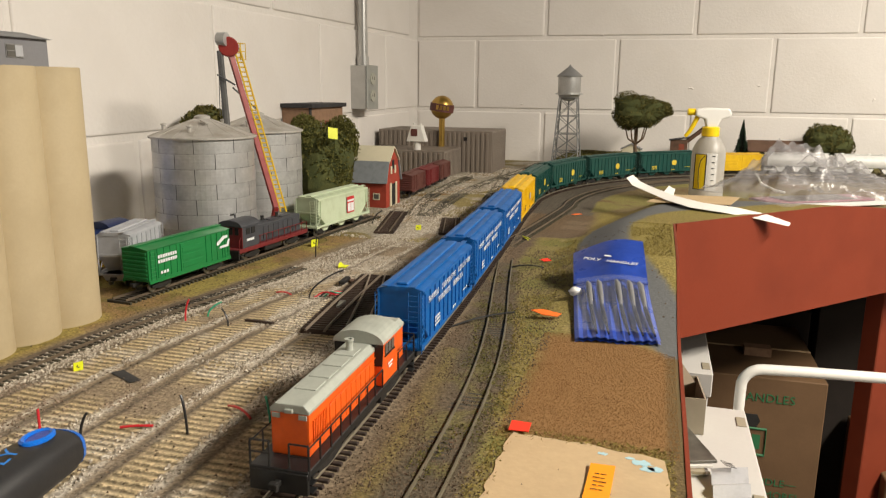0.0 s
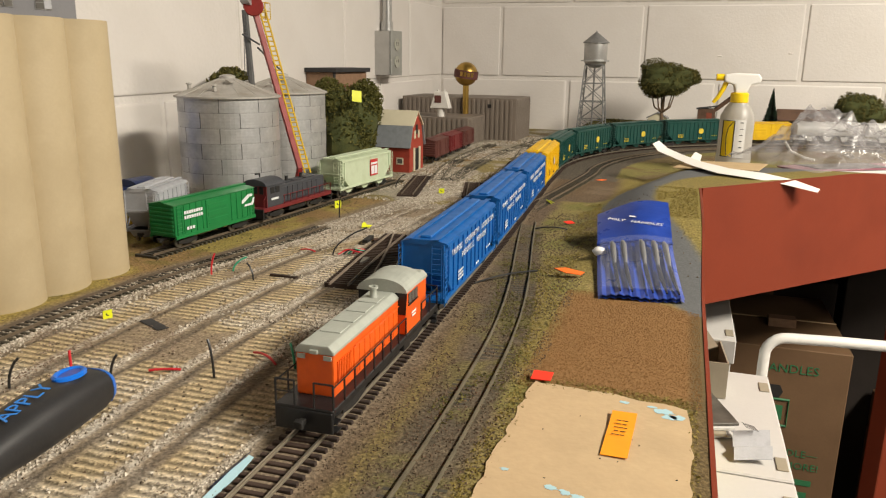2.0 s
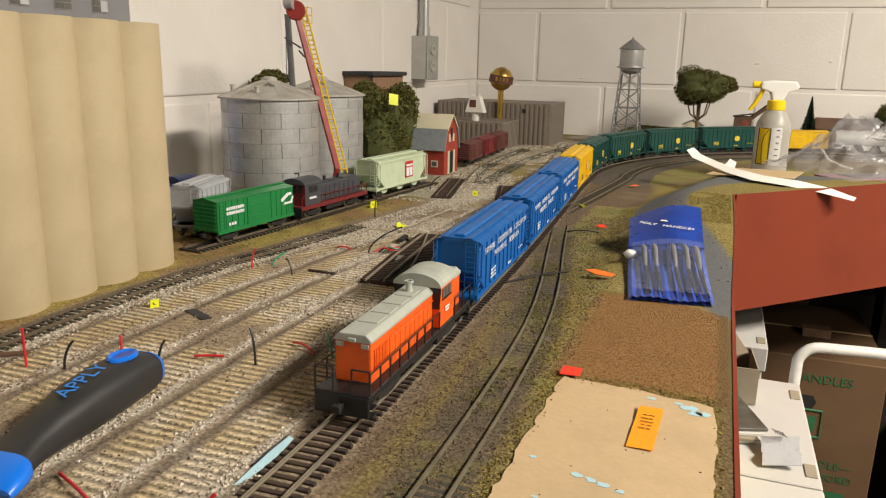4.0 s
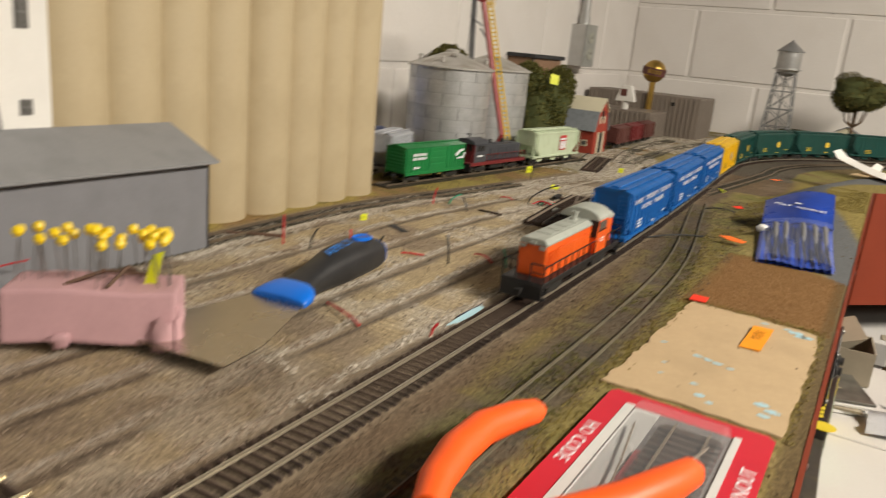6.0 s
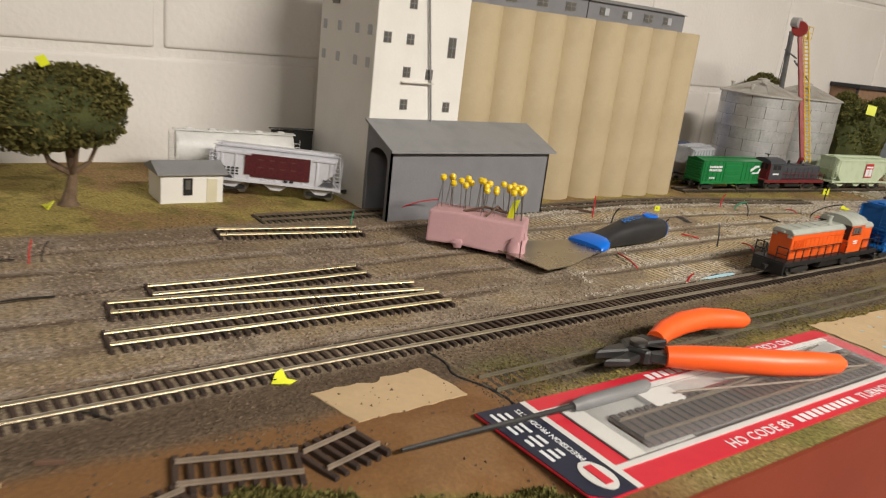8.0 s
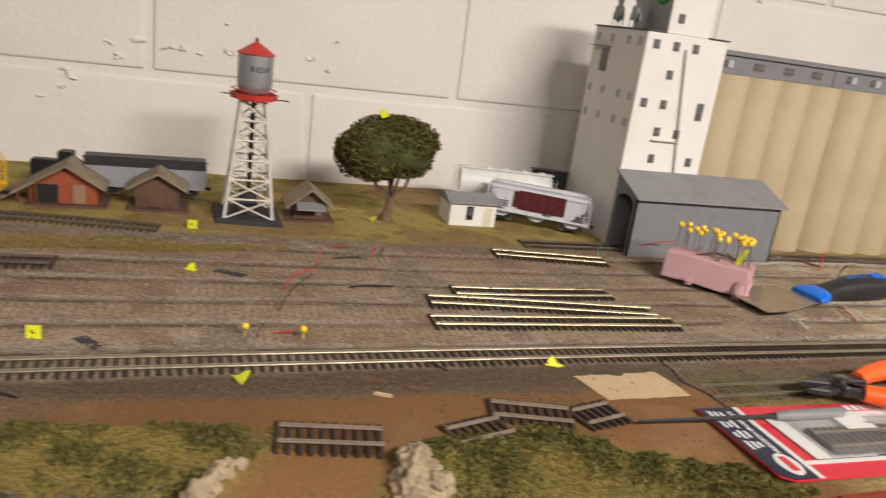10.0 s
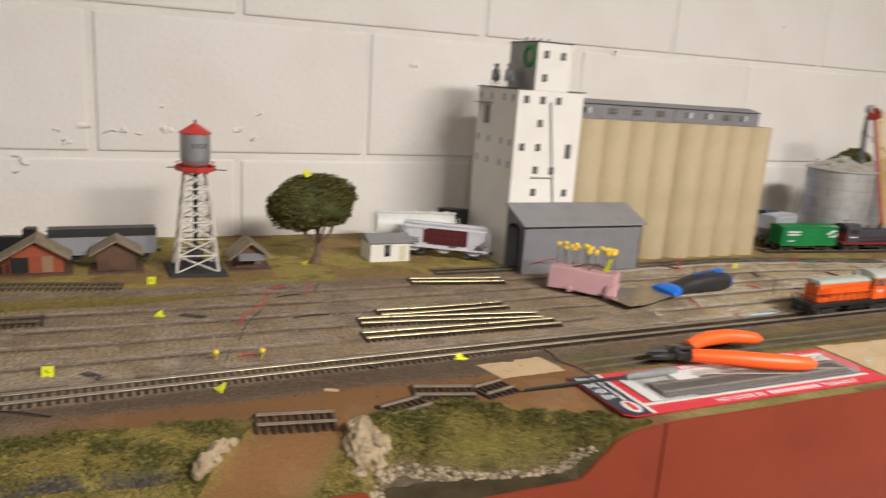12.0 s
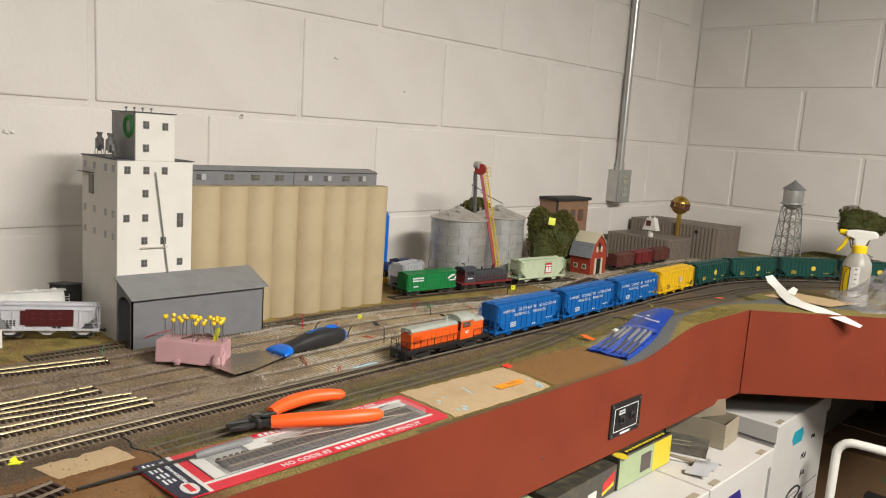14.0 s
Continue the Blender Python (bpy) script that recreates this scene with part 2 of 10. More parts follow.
def island(name, dark, light, rough=0.9):
    """Each loose piece takes its own tone."""
    m = bpy.data.materials.new(name)
    m.use_nodes = True
    nodes, links = m.node_tree.nodes, m.node_tree.links
    g, mix = nodes.new("ShaderNodeNewGeometry"), nodes.new("ShaderNodeMix")
    mix.data_type = "RGBA"
    mix.inputs[6].default_value, mix.inputs[7].default_value = (*dark, 1), (*light, 1)
    links.new(g.outputs["Random Per Island"], mix.inputs[0])
    links.new(mix.outputs[2], nodes["Principled BSDF"].inputs["Base Color"])
    nodes["Principled BSDF"].inputs["Roughness"].default_value = rough
    nodes["Principled BSDF"].inputs["Specular IOR Level"].default_value = 0.25
    return m


STONE = island("ballast_stones", (0.19, 0.155, 0.115), (0.62, 0.56, 0.47))
SHORE = island("shore_rocks", (0.09, 0.068, 0.042), (0.34, 0.27, 0.18))
SOILGRAIN = island("soil_grains", (0.185, 0.098, 0.035), (0.280, 0.158, 0.064))
GULLY = island("gully_stones", (0.026, 0.021, 0.015), (0.125, 0.10, 0.07))
OLIVE = island("olive_turf", (0.090, 0.080, 0.021), (0.175, 0.146, 0.040))
STRAW = island("straw_turf", (0.14, 0.098, 0.034), (0.25, 0.175, 0.066))
DIRT = island("dirt_crumbs", (0.065, 0.047, 0.031), (0.175, 0.125, 0.082))
TURF = island("turf_clumps", (0.165, 0.130, 0.034), (0.295, 0.228, 0.066))
TANCRUMB = island("tan_crumbs", (0.14, 0.10, 0.07), (0.36, 0.28, 0.21))
BUSHLEAF = island("bush_leaves", (0.085, 0.088, 0.022), (0.165, 0.152, 0.045))
RAIL_WEED = mat("weedy_rail", (0.120, 0.102, 0.066), 0.75, 0.0, var=0.25, fine=500, coarse=60)
RAIL_LOOSE = mat("tarnished_rail", (0.27, 0.215, 0.165), 0.5, 0.3, var=0.2, fine=500, coarse=80)
BUSHY = island("bushy_clumps", (0.058, 0.058, 0.014), (0.160, 0.138, 0.040))
FOAMLEAF = island("foam_leaves", (0.052, 0.052, 0.013), (0.165, 0.142, 0.042))

# ---- mesh helpers ----


class Shape:
    """Gathers points and faces of one mesh."""

    def __init__(self):
        self.v, self.f = [], []

    def add(self, verts, faces, m=None):
        n = len(self.v)
        self.v += [tuple(m @ Vector(p)) if m is not None else tuple(p) for p in verts]
        self.f += [tuple(n + i for i in f) for f in faces]
        return self

    def box(self, x0, y0, z0, x1, y1, z1, m=None):
        p = [(x, y, z) for z in (z0, z1) for x, y in ((x0, y0), (x1, y0), (x1, y1), (x0, y1))]
        return self.add(p, [(3, 2, 1, 0), (4, 5, 6, 7), (0, 1, 5, 4), (1, 2, 6, 5), (2, 3, 7, 6), (3, 0, 4, 7)], m)

    def prism(self, outline, depth0, depth1, axis="y", m=None):
        """An outline of (a, b) pairs drawn out along an axis: x takes (y, z), y takes (x, z), z takes (x, y)."""
        put = {"x": lambda a, b, d: (d, a, b), "y": lambda a, b, d: (a, d, b), "z": lambda a, b, d: (a, b, d)}[axis]
        n = len(outline)
        p = [put(a, b, d) for d in (depth0, depth1) for a, b in outline]
        faces = [tuple(range(n - 1, -1, -1)), tuple(range(n, 2 * n))]
        faces += [(i, (i + 1) % n, n + (i + 1) % n, n + i) for i in range(n)]
        return self.add(p, faces, m)

    def tube(self, points, radius, n=8, m=None, close=True):
        """A round bar along points; radius is one number or one per point."""
        pts = [Vector(p) for p in points]
        radii = radius if isinstance(radius, (list, tuple)) else [radius] * len(pts)
        rings, side = [], None
        for i, p in enumerate(pts):
            t = (pts[min(i + 1, len(pts) - 1)] - pts[max(i - 1, 0)]).normalized()
            if side is None:
                side = t.cross(Vector((0.3, 0.2, 1)) if abs(t.z) < 0.9 else Vector((1, 0.1, 0))).normalized()
            side = (side - t * side.dot(t)).normalized()
            up = t.cross(side)
            rings += [p + radii[i] * (math.cos(a) * side + math.sin(a) * up) for a in (2 * math.pi * k / n for k in range(n))]
        faces = [(i * n + k, i * n + (k + 1) % n, (i + 1) * n + (k + 1) % n, (i + 1) * n + k) for i in range(len(pts) - 1) for k in range(n)]
        if close:
            faces += [tuple(range(n - 1, -1, -1)), tuple(range((len(pts) - 1) * n, len(pts) * n))]
        return self.add(rings, faces, m)

    def lathe(self, profile, n=24, m=None):
        """Profile of (radius, z) turned round z; a radius of 0 closes it."""
        p = [(r * math.cos(2 * math.pi * k / n), r * math.sin(2 * math.pi * k / n), z) for r, z in profile for k in range(n)]
        faces = [(i * n + k, i * n + (k + 1) % n, (i + 1) * n + (k + 1) % n, (i + 1) * n + k) for i in range(len(profile) - 1) for k in range(n)]
        if profile[0][0] > 1e-6:
            faces.append(tuple(range(n - 1, -1, -1)))
        if profile[-1][0] > 1e-6:
            faces.append(tuple(range((len(profile) - 1) * n, len(profile) * n)))
        return self.add(p, faces, m)

    def blob(self, place, radii, seed=0, rough=0.25, n=6, m=None):
        """A small uneven lump."""
        rng = random.Random(seed)
        p, faces = [], []
        for i in range(1, n):
            th = math.pi * i / n
            for k in range(n + 2):
                ph = 2 * math.pi * k / (n + 2)
                s = 1 + rough * (rng.random() * 2 - 1)
                p.append((place[0] + radii[0] * s * math.sin(th) * math.cos(ph), place[1] + radii[1] * s * math.sin(th) * math.sin(ph), place[2] + radii[2] * s * math.cos(th)))
        w = n + 2
        for i in range(n - 2):
            faces += [(i * w + k, (i + 1) * w + k, (i + 1) * w + (k + 1) % w, i * w + (k + 1) % w) for k in range(w)]
        p += [(place[0], place[1], place[2] + radii[2]), (place[0], place[1], place[2] - radii[2])]
        top, low = len(p) - 2, len(p) - 1
        faces += [(top, k, (k + 1) % w) for k in range(w)]
        faces += [(low, (n - 2) * w + (k + 1) % w, (n - 2) * w + k) for k in range(w)]
        return self.add(p, faces, m)

    def mesh(self, name, material, bevel=0.0, smooth=False, segments=1):
        me = bpy.data.meshes.new(name)
        me.from_pydata(self.v, [], self.f)
        if bevel:
            bm = bmesh.new()
            bm.from_mesh(me)
            edges = [e for e in bm.edges if len(e.link_faces) == 2 and e.calc_face_angle(0) > 0.6]
            bmesh.ops.bevel(bm, geom=edges, offset=bevel, segments=segments, profile=0.6, affect="EDGES", clamp_overlap=True)
            bm.to_mesh(me)
            bm.free()
        me.materials.append(material)
        if smooth:
            me.shade_smooth()
            me.set_sharp_from_angle(angle=radians(38))
        me.update()
        return me


def part(name, shape, material, parent, label="", bevel=0.0, smooth=False, m=None, segments=1):
    """One mesh object under a thing or a part."""
    me = shape if isinstance(shape, bpy.types.Mesh) else shape.mesh(name, material, bevel, smooth, segments)
    ob = new(name, me)
    ob.parent = parent
    if m is not None:
        ob.matrix_basis = m
    return tagged(ob, label)


def thing(name, m, label, category, group="", kind=""):
    """An Empty at a thing's base."""
    ob = new(name)
    ob.empty_display_size = 0.01
    ob.matrix_basis = m
    return tagged(ob, label, category, group, kind)


def solid(name, shape, material, m, label, category, group="", kind="", bevel=0.0, smooth=False, segments=1):
    """A thing of one mesh."""
    ob = new(name, shape.mesh(name, material, bevel, smooth, segments))
    ob.matrix_basis = m
    return tagged(ob, label, category, group, kind)


def lettering(name, text, size, material, parent, m, label="", align="CENTER", squeeze=1.0, spread=1.0, wide=None):
    """Raised letters in the built-in font, as a mesh; m lays the text's plane."""
    data = bpy.data.curves.new(name, "FONT")
    data.body, data.size, data.align_x, data.extrude = text, size, align, 0.00015
    data.resolution_u = 2
    data.space_character = spread
    tmp = bpy.data.objects.new(name, data)
    scene.collection.objects.link(tmp)
    bpy.context.view_layer.update()
    me = bpy.data.meshes.new_from_object(tmp.evaluated_get(bpy.context.evaluated_depsgraph_get()))
    bpy.data.objects.remove(tmp)
    me.materials.clear()
    me.materials.append(material)
    if wide:
        xs_ = [v.co.x for v in me.vertices]
        squeeze = wide / (max(xs_) - min(xs_))
    ob = new(name, me)
    ob.parent = parent
    ob.matrix_basis = m @ Matrix.Diagonal((squeeze, 1, 1, 1))
    return tagged(ob, label)


BAR_MESH = {}


def bars(name, rows, material, parent, m, label=""):
    """Plain bars in place of writing, a part each: rows of (x, y, width, height) in the text's plane."""
    if material.name not in BAR_MESH:
        BAR_MESH[material.name] = Shape().box(-0.5, -0.5, 0, 0.5, 0.5, 0.0002).mesh("bar", material)
    for x, y, w, h in rows:
        part(name[:-1] if name.endswith("bars") else name, BAR_MESH[material.name], material, parent, label, m=m @ pose(x, y, 0) @ Matrix.Diagonal((w, h, 1, 1)))


SIDE_A = pose(0, 0, 0, 90, 0, 0)      # text plane facing local -y
SIDE_B = pose(0, 0, 0, 90, 0, 180)    # text plane facing local +y

# ---- the room ----
FLOOR, CEILING = -1.05, 1.40
Y0, Y1, X1 = -2.6, 2.405, 4.2


def wall_shell(name, x0, y0, x1, y1, label, paint=MORTAR):
    return solid(name, Shape().box(x0, y0, FLOOR, x1, y1, CEILING), paint, pose(0, 0, 0), label, "wall", kind="structure")


wall_west = wall_shell("wall_west", -0.2, Y0, 0.0010, Y1, "white painted concrete block wall behind the layout")
wall_north = wall_shell("wall_north", -0.2, Y1 - 0.0010, X1 + 0.2, Y1 + 0.2, "white painted concrete block wall at the layout's end")
# unseen walls that close the room and hold the bounced light down
wall_east = wall_shell("wall_east", X1, Y0, X1 + 0.2, Y1, "unseen grey wall across the room, dark to limit bounce", PLAINWALL)
wall_south = wall_shell("wall_south", -0.2, Y0 - 0.2, X1 + 0.2, Y0, "unseen grey wall behind the aisle, dark to limit bounce", PLAINWALL)
solid("floor", Shape().box(-0.2, Y0 - 0.2, FLOOR - 0.1, X1 + 0.2, Y1 + 0.2, FLOOR), CONCRETE, pose(0, 0, 0), "worn grey concrete floor under the layout", "floor", kind="structure")
solid("ceiling", Shape().box(-0.2, Y0 - 0.2, CEILING, X1 + 0.2, Y1 + 0.2, CEILING + 0.1), CEIL, pose(0, 0, 0), "unseen ceiling, dull to limit bounce", "ceiling", kind="structure")

# unseen ceiling lamps: a shallow pan with a diffuser each
DIFFUSER = bpy.data.materials.new("lit_diffuser")
DIFFUSER.use_nodes = True
_d = DIFFUSER.node_tree.nodes["Principled BSDF"]
_d.inputs["Emission Color"].default_value, _d.inputs["Emission Strength"].default_value = (1, 0.9, 0.76, 1), 3.0
# the pan at (2.60, -1.15) only houses the added fill lamp
for lx, ly in ((2.60, -1.15), (2.25, 0.65)):
    lamp = thing("unseen_lamp", pose(lx, ly, CEILING), "unseen ceiling lamp with a lit diffuser, placed to light the room", "lamp", "ceiling lamps")
    part("housing", Shape().box(-0.18, -0.62, -0.05, 0.18, 0.62, -0.001), CEIL, lamp, bevel=0.006)
    part("diffuser", Shape().box(-0.15, -0.58, -0.062, 0.15, 0.58, -0.052), DIFFUSER, lamp, "lit diffuser", bevel=0.003)

# concrete blocks, laid in half bond; the courses rise a little against the layout towards the far wall
COURSE, PITCH, RISE = 0.206, 0.4075, 0.0085
BLOCK = Shape().box(-0.0045, -0.1984, -0.0978, 0.0045, 0.1984, 0.0978).mesh("block", WALL, 0.0056, smooth=True, segments=4)
HALF = Shape().box(-0.0045, -0.098, -0.0978, 0.0045, 0.0968, 0.0978).mesh("block", WALL, 0.0056, smooth=True, segments=4)
BED = 0.127     # height of the bed joint that shows behind the low sheds
TILT = math.degrees(math.atan(RISE))
for course in range(-2, 7):
    z = BED + COURSE * course + COURSE / 2
    if z + 0.13 > CEILING:
        continue
    shift = 0.083 + (PITCH / 2 if course % 2 else 0.0)
    for n in range(-5, 8):
        y = shift + PITCH * (n - 0.5)
        if Y1 - 0.203 < y < Y1:
            part("block", HALF, None, wall_west, m=pose(0, (y - 0.203 + Y1) / 2 + 0.003, z + RISE * y, TILT, 0, 0) @ Matrix.Diagonal((1, (Y1 - y + 0.203 - 0.007) / 0.196, 1, 1)))
        elif y < Y1:
            part("block", BLOCK, None, wall_west, m=pose(0, y, z + RISE * y, TILT, 0, 0))
    zn = z + RISE * Y1
    shift = 0.187 + (0.203 if course % 2 else 0.0)
    for n in range(-1, 9):
        x = shift + PITCH * (n - 0.5)
        if x < 0.2:
            if x > -0.19:
                part("block", HALF, None, wall_north, m=pose((x + 0.203) / 2 + 0.002, Y1, zn, 0, 0, -90) @ Matrix.Diagonal((1, (x + 0.203 - 0.008) / 0.196, 1, 1)))
        else:
            part("block", BLOCK, None, wall_north, m=pose(x, Y1, zn, 0, 0, -90))

# chips and paint drips on the wall
rng = random.Random(5)
for y, z, r in ((-0.341, 0.163, 0.007), (-0.297, 0.162, 0.004), (-0.282, 0.161, 0.004), (-0.358, 0.142, 0.004), (-0.369, 0.158, 0.003), (-0.224, 0.160, 0.007), (-0.125, 0.164, 0.007), (-0.095, 0.154, 0.004), (-0.415, 0.109, 0.005), (-0.419, 0.118, 0.004), (-0.447, 0.083, 0.003), (-0.422, 0.099, 0.003), (-0.23, 0.196, 0.003), (-0.087, 0.191, 0.003), (-0.551, 0.183, 0.004), (-0.262, 0.155, 0.003), (-0.306, 0.157, 0.003), (-0.60, 0.150, 0.005), (0.82, 0.172, 0.009), (0.88, 0.20, 0.004), (0.56, 0.335, 0.004), (0.16, 0.285, 0.006), (0.98, 0.42, 0.004), (0.78, 0.47, 0.003)):
    s = Shape()
    for i in range(3):
        s.blob((0.0035, rng.uniform(-r, r) * 1.2, rng.uniform(-r, r) * 0.7), (0.0036, r * rng.uniform(0.6, 1.0), r * rng.uniform(0.4, 0.7)), i + int(r * 1e4), 0.3)
    solid("paint_lump", s, WALL, pose(0.0004, y, z), "lump of thick white paint on the block wall", "paint lump", "paint lumps on the wall", smooth=True)

for x, z, r in ((0.326, 0.166, 0.004), (0.800, 0.214, 0.005), (0.973, 0.223, 0.004), (0.206, 0.240, 0.003), (1.25, 0.19, 0.004), (0.55, 0.36, 0.003)):
    s = Shape()
    for i in range(3):
        s.blob((0.0035, rng.uniform(-r, r) * 1.2, rng.uniform(-r, r) * 0.5), (0.0028, r * rng.uniform(0.5, 0.9), r * rng.uniform(0.25, 0.45)), i + int(x * 1e3), 0.3)
    solid("paint_lump", s, WALL, pose(x, Y1 - 0.0004, z, 0, 0, -90), "lump of thick white paint on the block wall", "paint lump", "paint lumps on the wall", smooth=True)

# ---- the ground of the layout ----
MAIN_CTRL = [(0.605, -1.30), (0.581, -0.55), (0.563, -0.1), (0.551, 0.4), (0.541, 0.8), (0.524, 1.12), (0.506, 1.40)]
LEFT_CTRL = [(0.288, -1.30), (0.288, -0.5), (0.296, -0.25), (0.303, 0.05), (0.287, 0.35), (0.272, 0.6), (0.281, 0.72), (0.302, 0.83), (0.32, 0.94), (0.345, 1.12), (0.37, 1.28)]
ARC = (1.2, 1.56, 0.70)


def soften(points, rounds=4):
    p = np.array(points, float)
    for _ in range(rounds):
        q = np.empty((2 * len(p), 2))
        q[0], q[-1] = p[0], p[-1]
        q[1:-1:2], q[2:-1:2] = 0.75 * p[:-1] + 0.25 * p[1:], 0.25 * p[:-1] + 0.75 * p[1:]
        p = q
    return p


def resample(points, step):
    p = np.array(points, float)
    d = np.r_[0, np.cumsum(np.hypot(*np.diff(p, axis=0).T))]
    s = np.arange(0, d[-1], step)
    return np.c_[np.interp(s, d, p[:, 0]), np.interp(s, d, p[:, 1])]


def arc_points(cx, cy, r, a0, a1, n=60):
    a = np.radians(np.linspace(a0, a1, n))
    return np.c_[cx + r * np.cos(a), cy + r * np.sin(a)]


main_line = np.r_[soften(MAIN_CTRL), arc_points(*ARC, 178, 92, 70), [(1.5, 2.262), (2.2, 2.262)]]
left_line = soften(LEFT_CTRL)


def value_noise(x, y, size, seed):
    r = np.random.RandomState(seed).rand(257, 257)
    u, v = x / size + 37.0, y / size + 61.0
    i, j = np.floor(u).astype(int), np.floor(v).astype(int)
    a, b = u - i, v - j
    a, b = a * a * (3 - 2 * a), b * b * (3 - 2 * b)
    i, j = i % 256, j % 256
    return (r[i, j] * (1 - a) + r[i + 1, j] * a) * (1 - b) + (r[i, j + 1] * (1 - a) + r[i + 1, j + 1] * a) * b


def rough_noise(x, y, size, seed):
    return 0.55 * value_noise(x, y, size, seed) + 0.3 * value_noise(x, y, size / 2.3, seed + 1) + 0.15 * value_noise(x, y, size / 5, seed + 2)


def smooth_step(a, b, v):
    t = np.clip((v - a) / (b - a), 0, 1)
    return t * t * (3 - 2 * t)


def edge_y(x):
    """The layout's front edge past the corner: a fascia that runs off at an angle."""
    return np.where(x < 0.7455, 1.224, np.minimum(1.224 + (x - 0.7455) * 1.04, 1.90))


def path_y(x):
    """Middle of the dirt path that crosses the front bank."""
    return -0.179 - 0.80 * (x - 0.68)


def gully_x(y):
    """Middle of the wandering gully in the front bank."""
    return 0.704 + 0.0035 * np.sin(24 * y) + 0.002 * np.sin(61 * y + 1)


def shore_x(y):
    """The pond's back shore."""
    return np.interp(y, [-0.140, -0.122, -0.106, -0.073, -0.038, 0.0, 0.040, 0.06], [0.735, 0.702, 0.697, 0.708, 0.716, 0.722, 0.726, 0.74])


def height(x, y):
    """Height of the scenery."""
    h = 0.0016 * (rough_noise(x, y, 0.05, 3) - 0.5)
    # low hill with the road at the inside corner
    hill = smooth_step(0.60, 0.70, x - 0.25 * np.maximum(0, y - 1.25)) * smooth_step(0.80, 1.02, y) * (1 - smooth_step(1.45, 1.75, y))
    h = h + 0.033 * hill
    # bank behind the far curve
    r = np.hypot(x - ARC[0], y - ARC[1])
    far = smooth_step(0.74, 0.86, np.where(x > ARC[0], y - ARC[1], r)) * smooth_step(1.75, 2.1, y) * smooth_step(0.40, 0.50, x)
    h = h + 0.036 * far + 0.008 * far * (rough_noise(x, y, 0.08, 9) - 0.5)
    # front bank falling to the edge, with the pond's hollow
    bank = smooth_step(0.665, 0.745, x) * (1 - smooth_step(-0.02, 0.12, y))
    path = np.exp(-(((y - path_y(x)) / 0.047) ** 6))
    gully = np.exp(-(((x - gully_x(y)) / 0.006) ** 2)) * (1 - smooth_step(-0.285, -0.262, y))
    h = h - 0.011 * gully * (0.6 + 0.8 * rough_noise(x, y, 0.02, 17))
    h = h - 0.018 * bank + 0.007 * (1 - path) * np.exp(-(((x - 0.692) / 0.02) ** 2)) * (1 - smooth_step(-0.02, 0.09, y)) * rough_noise(x, y, 0.02, 12) * 1.5
    xs = shore_x(y)
    pond = smooth_step(xs - 0.012, xs + 0.006, x) * smooth_step(-0.152, -0.128, y) * (1 - smooth_step(0.015, 0.075, y))
    h = h - 0.030 * pond * (1 + 0.12 * (rough_noise(x, y, 0.012, 19) - 0.5))
    # strip beside the main line is a little higher
    xm = np.interp(y, main_line[:112, 1], main_line[:112, 0])
    h = h + 0.0012 * np.exp(-(((x - xm) / 0.02) ** 2)) * (y < 1.4)
    return h


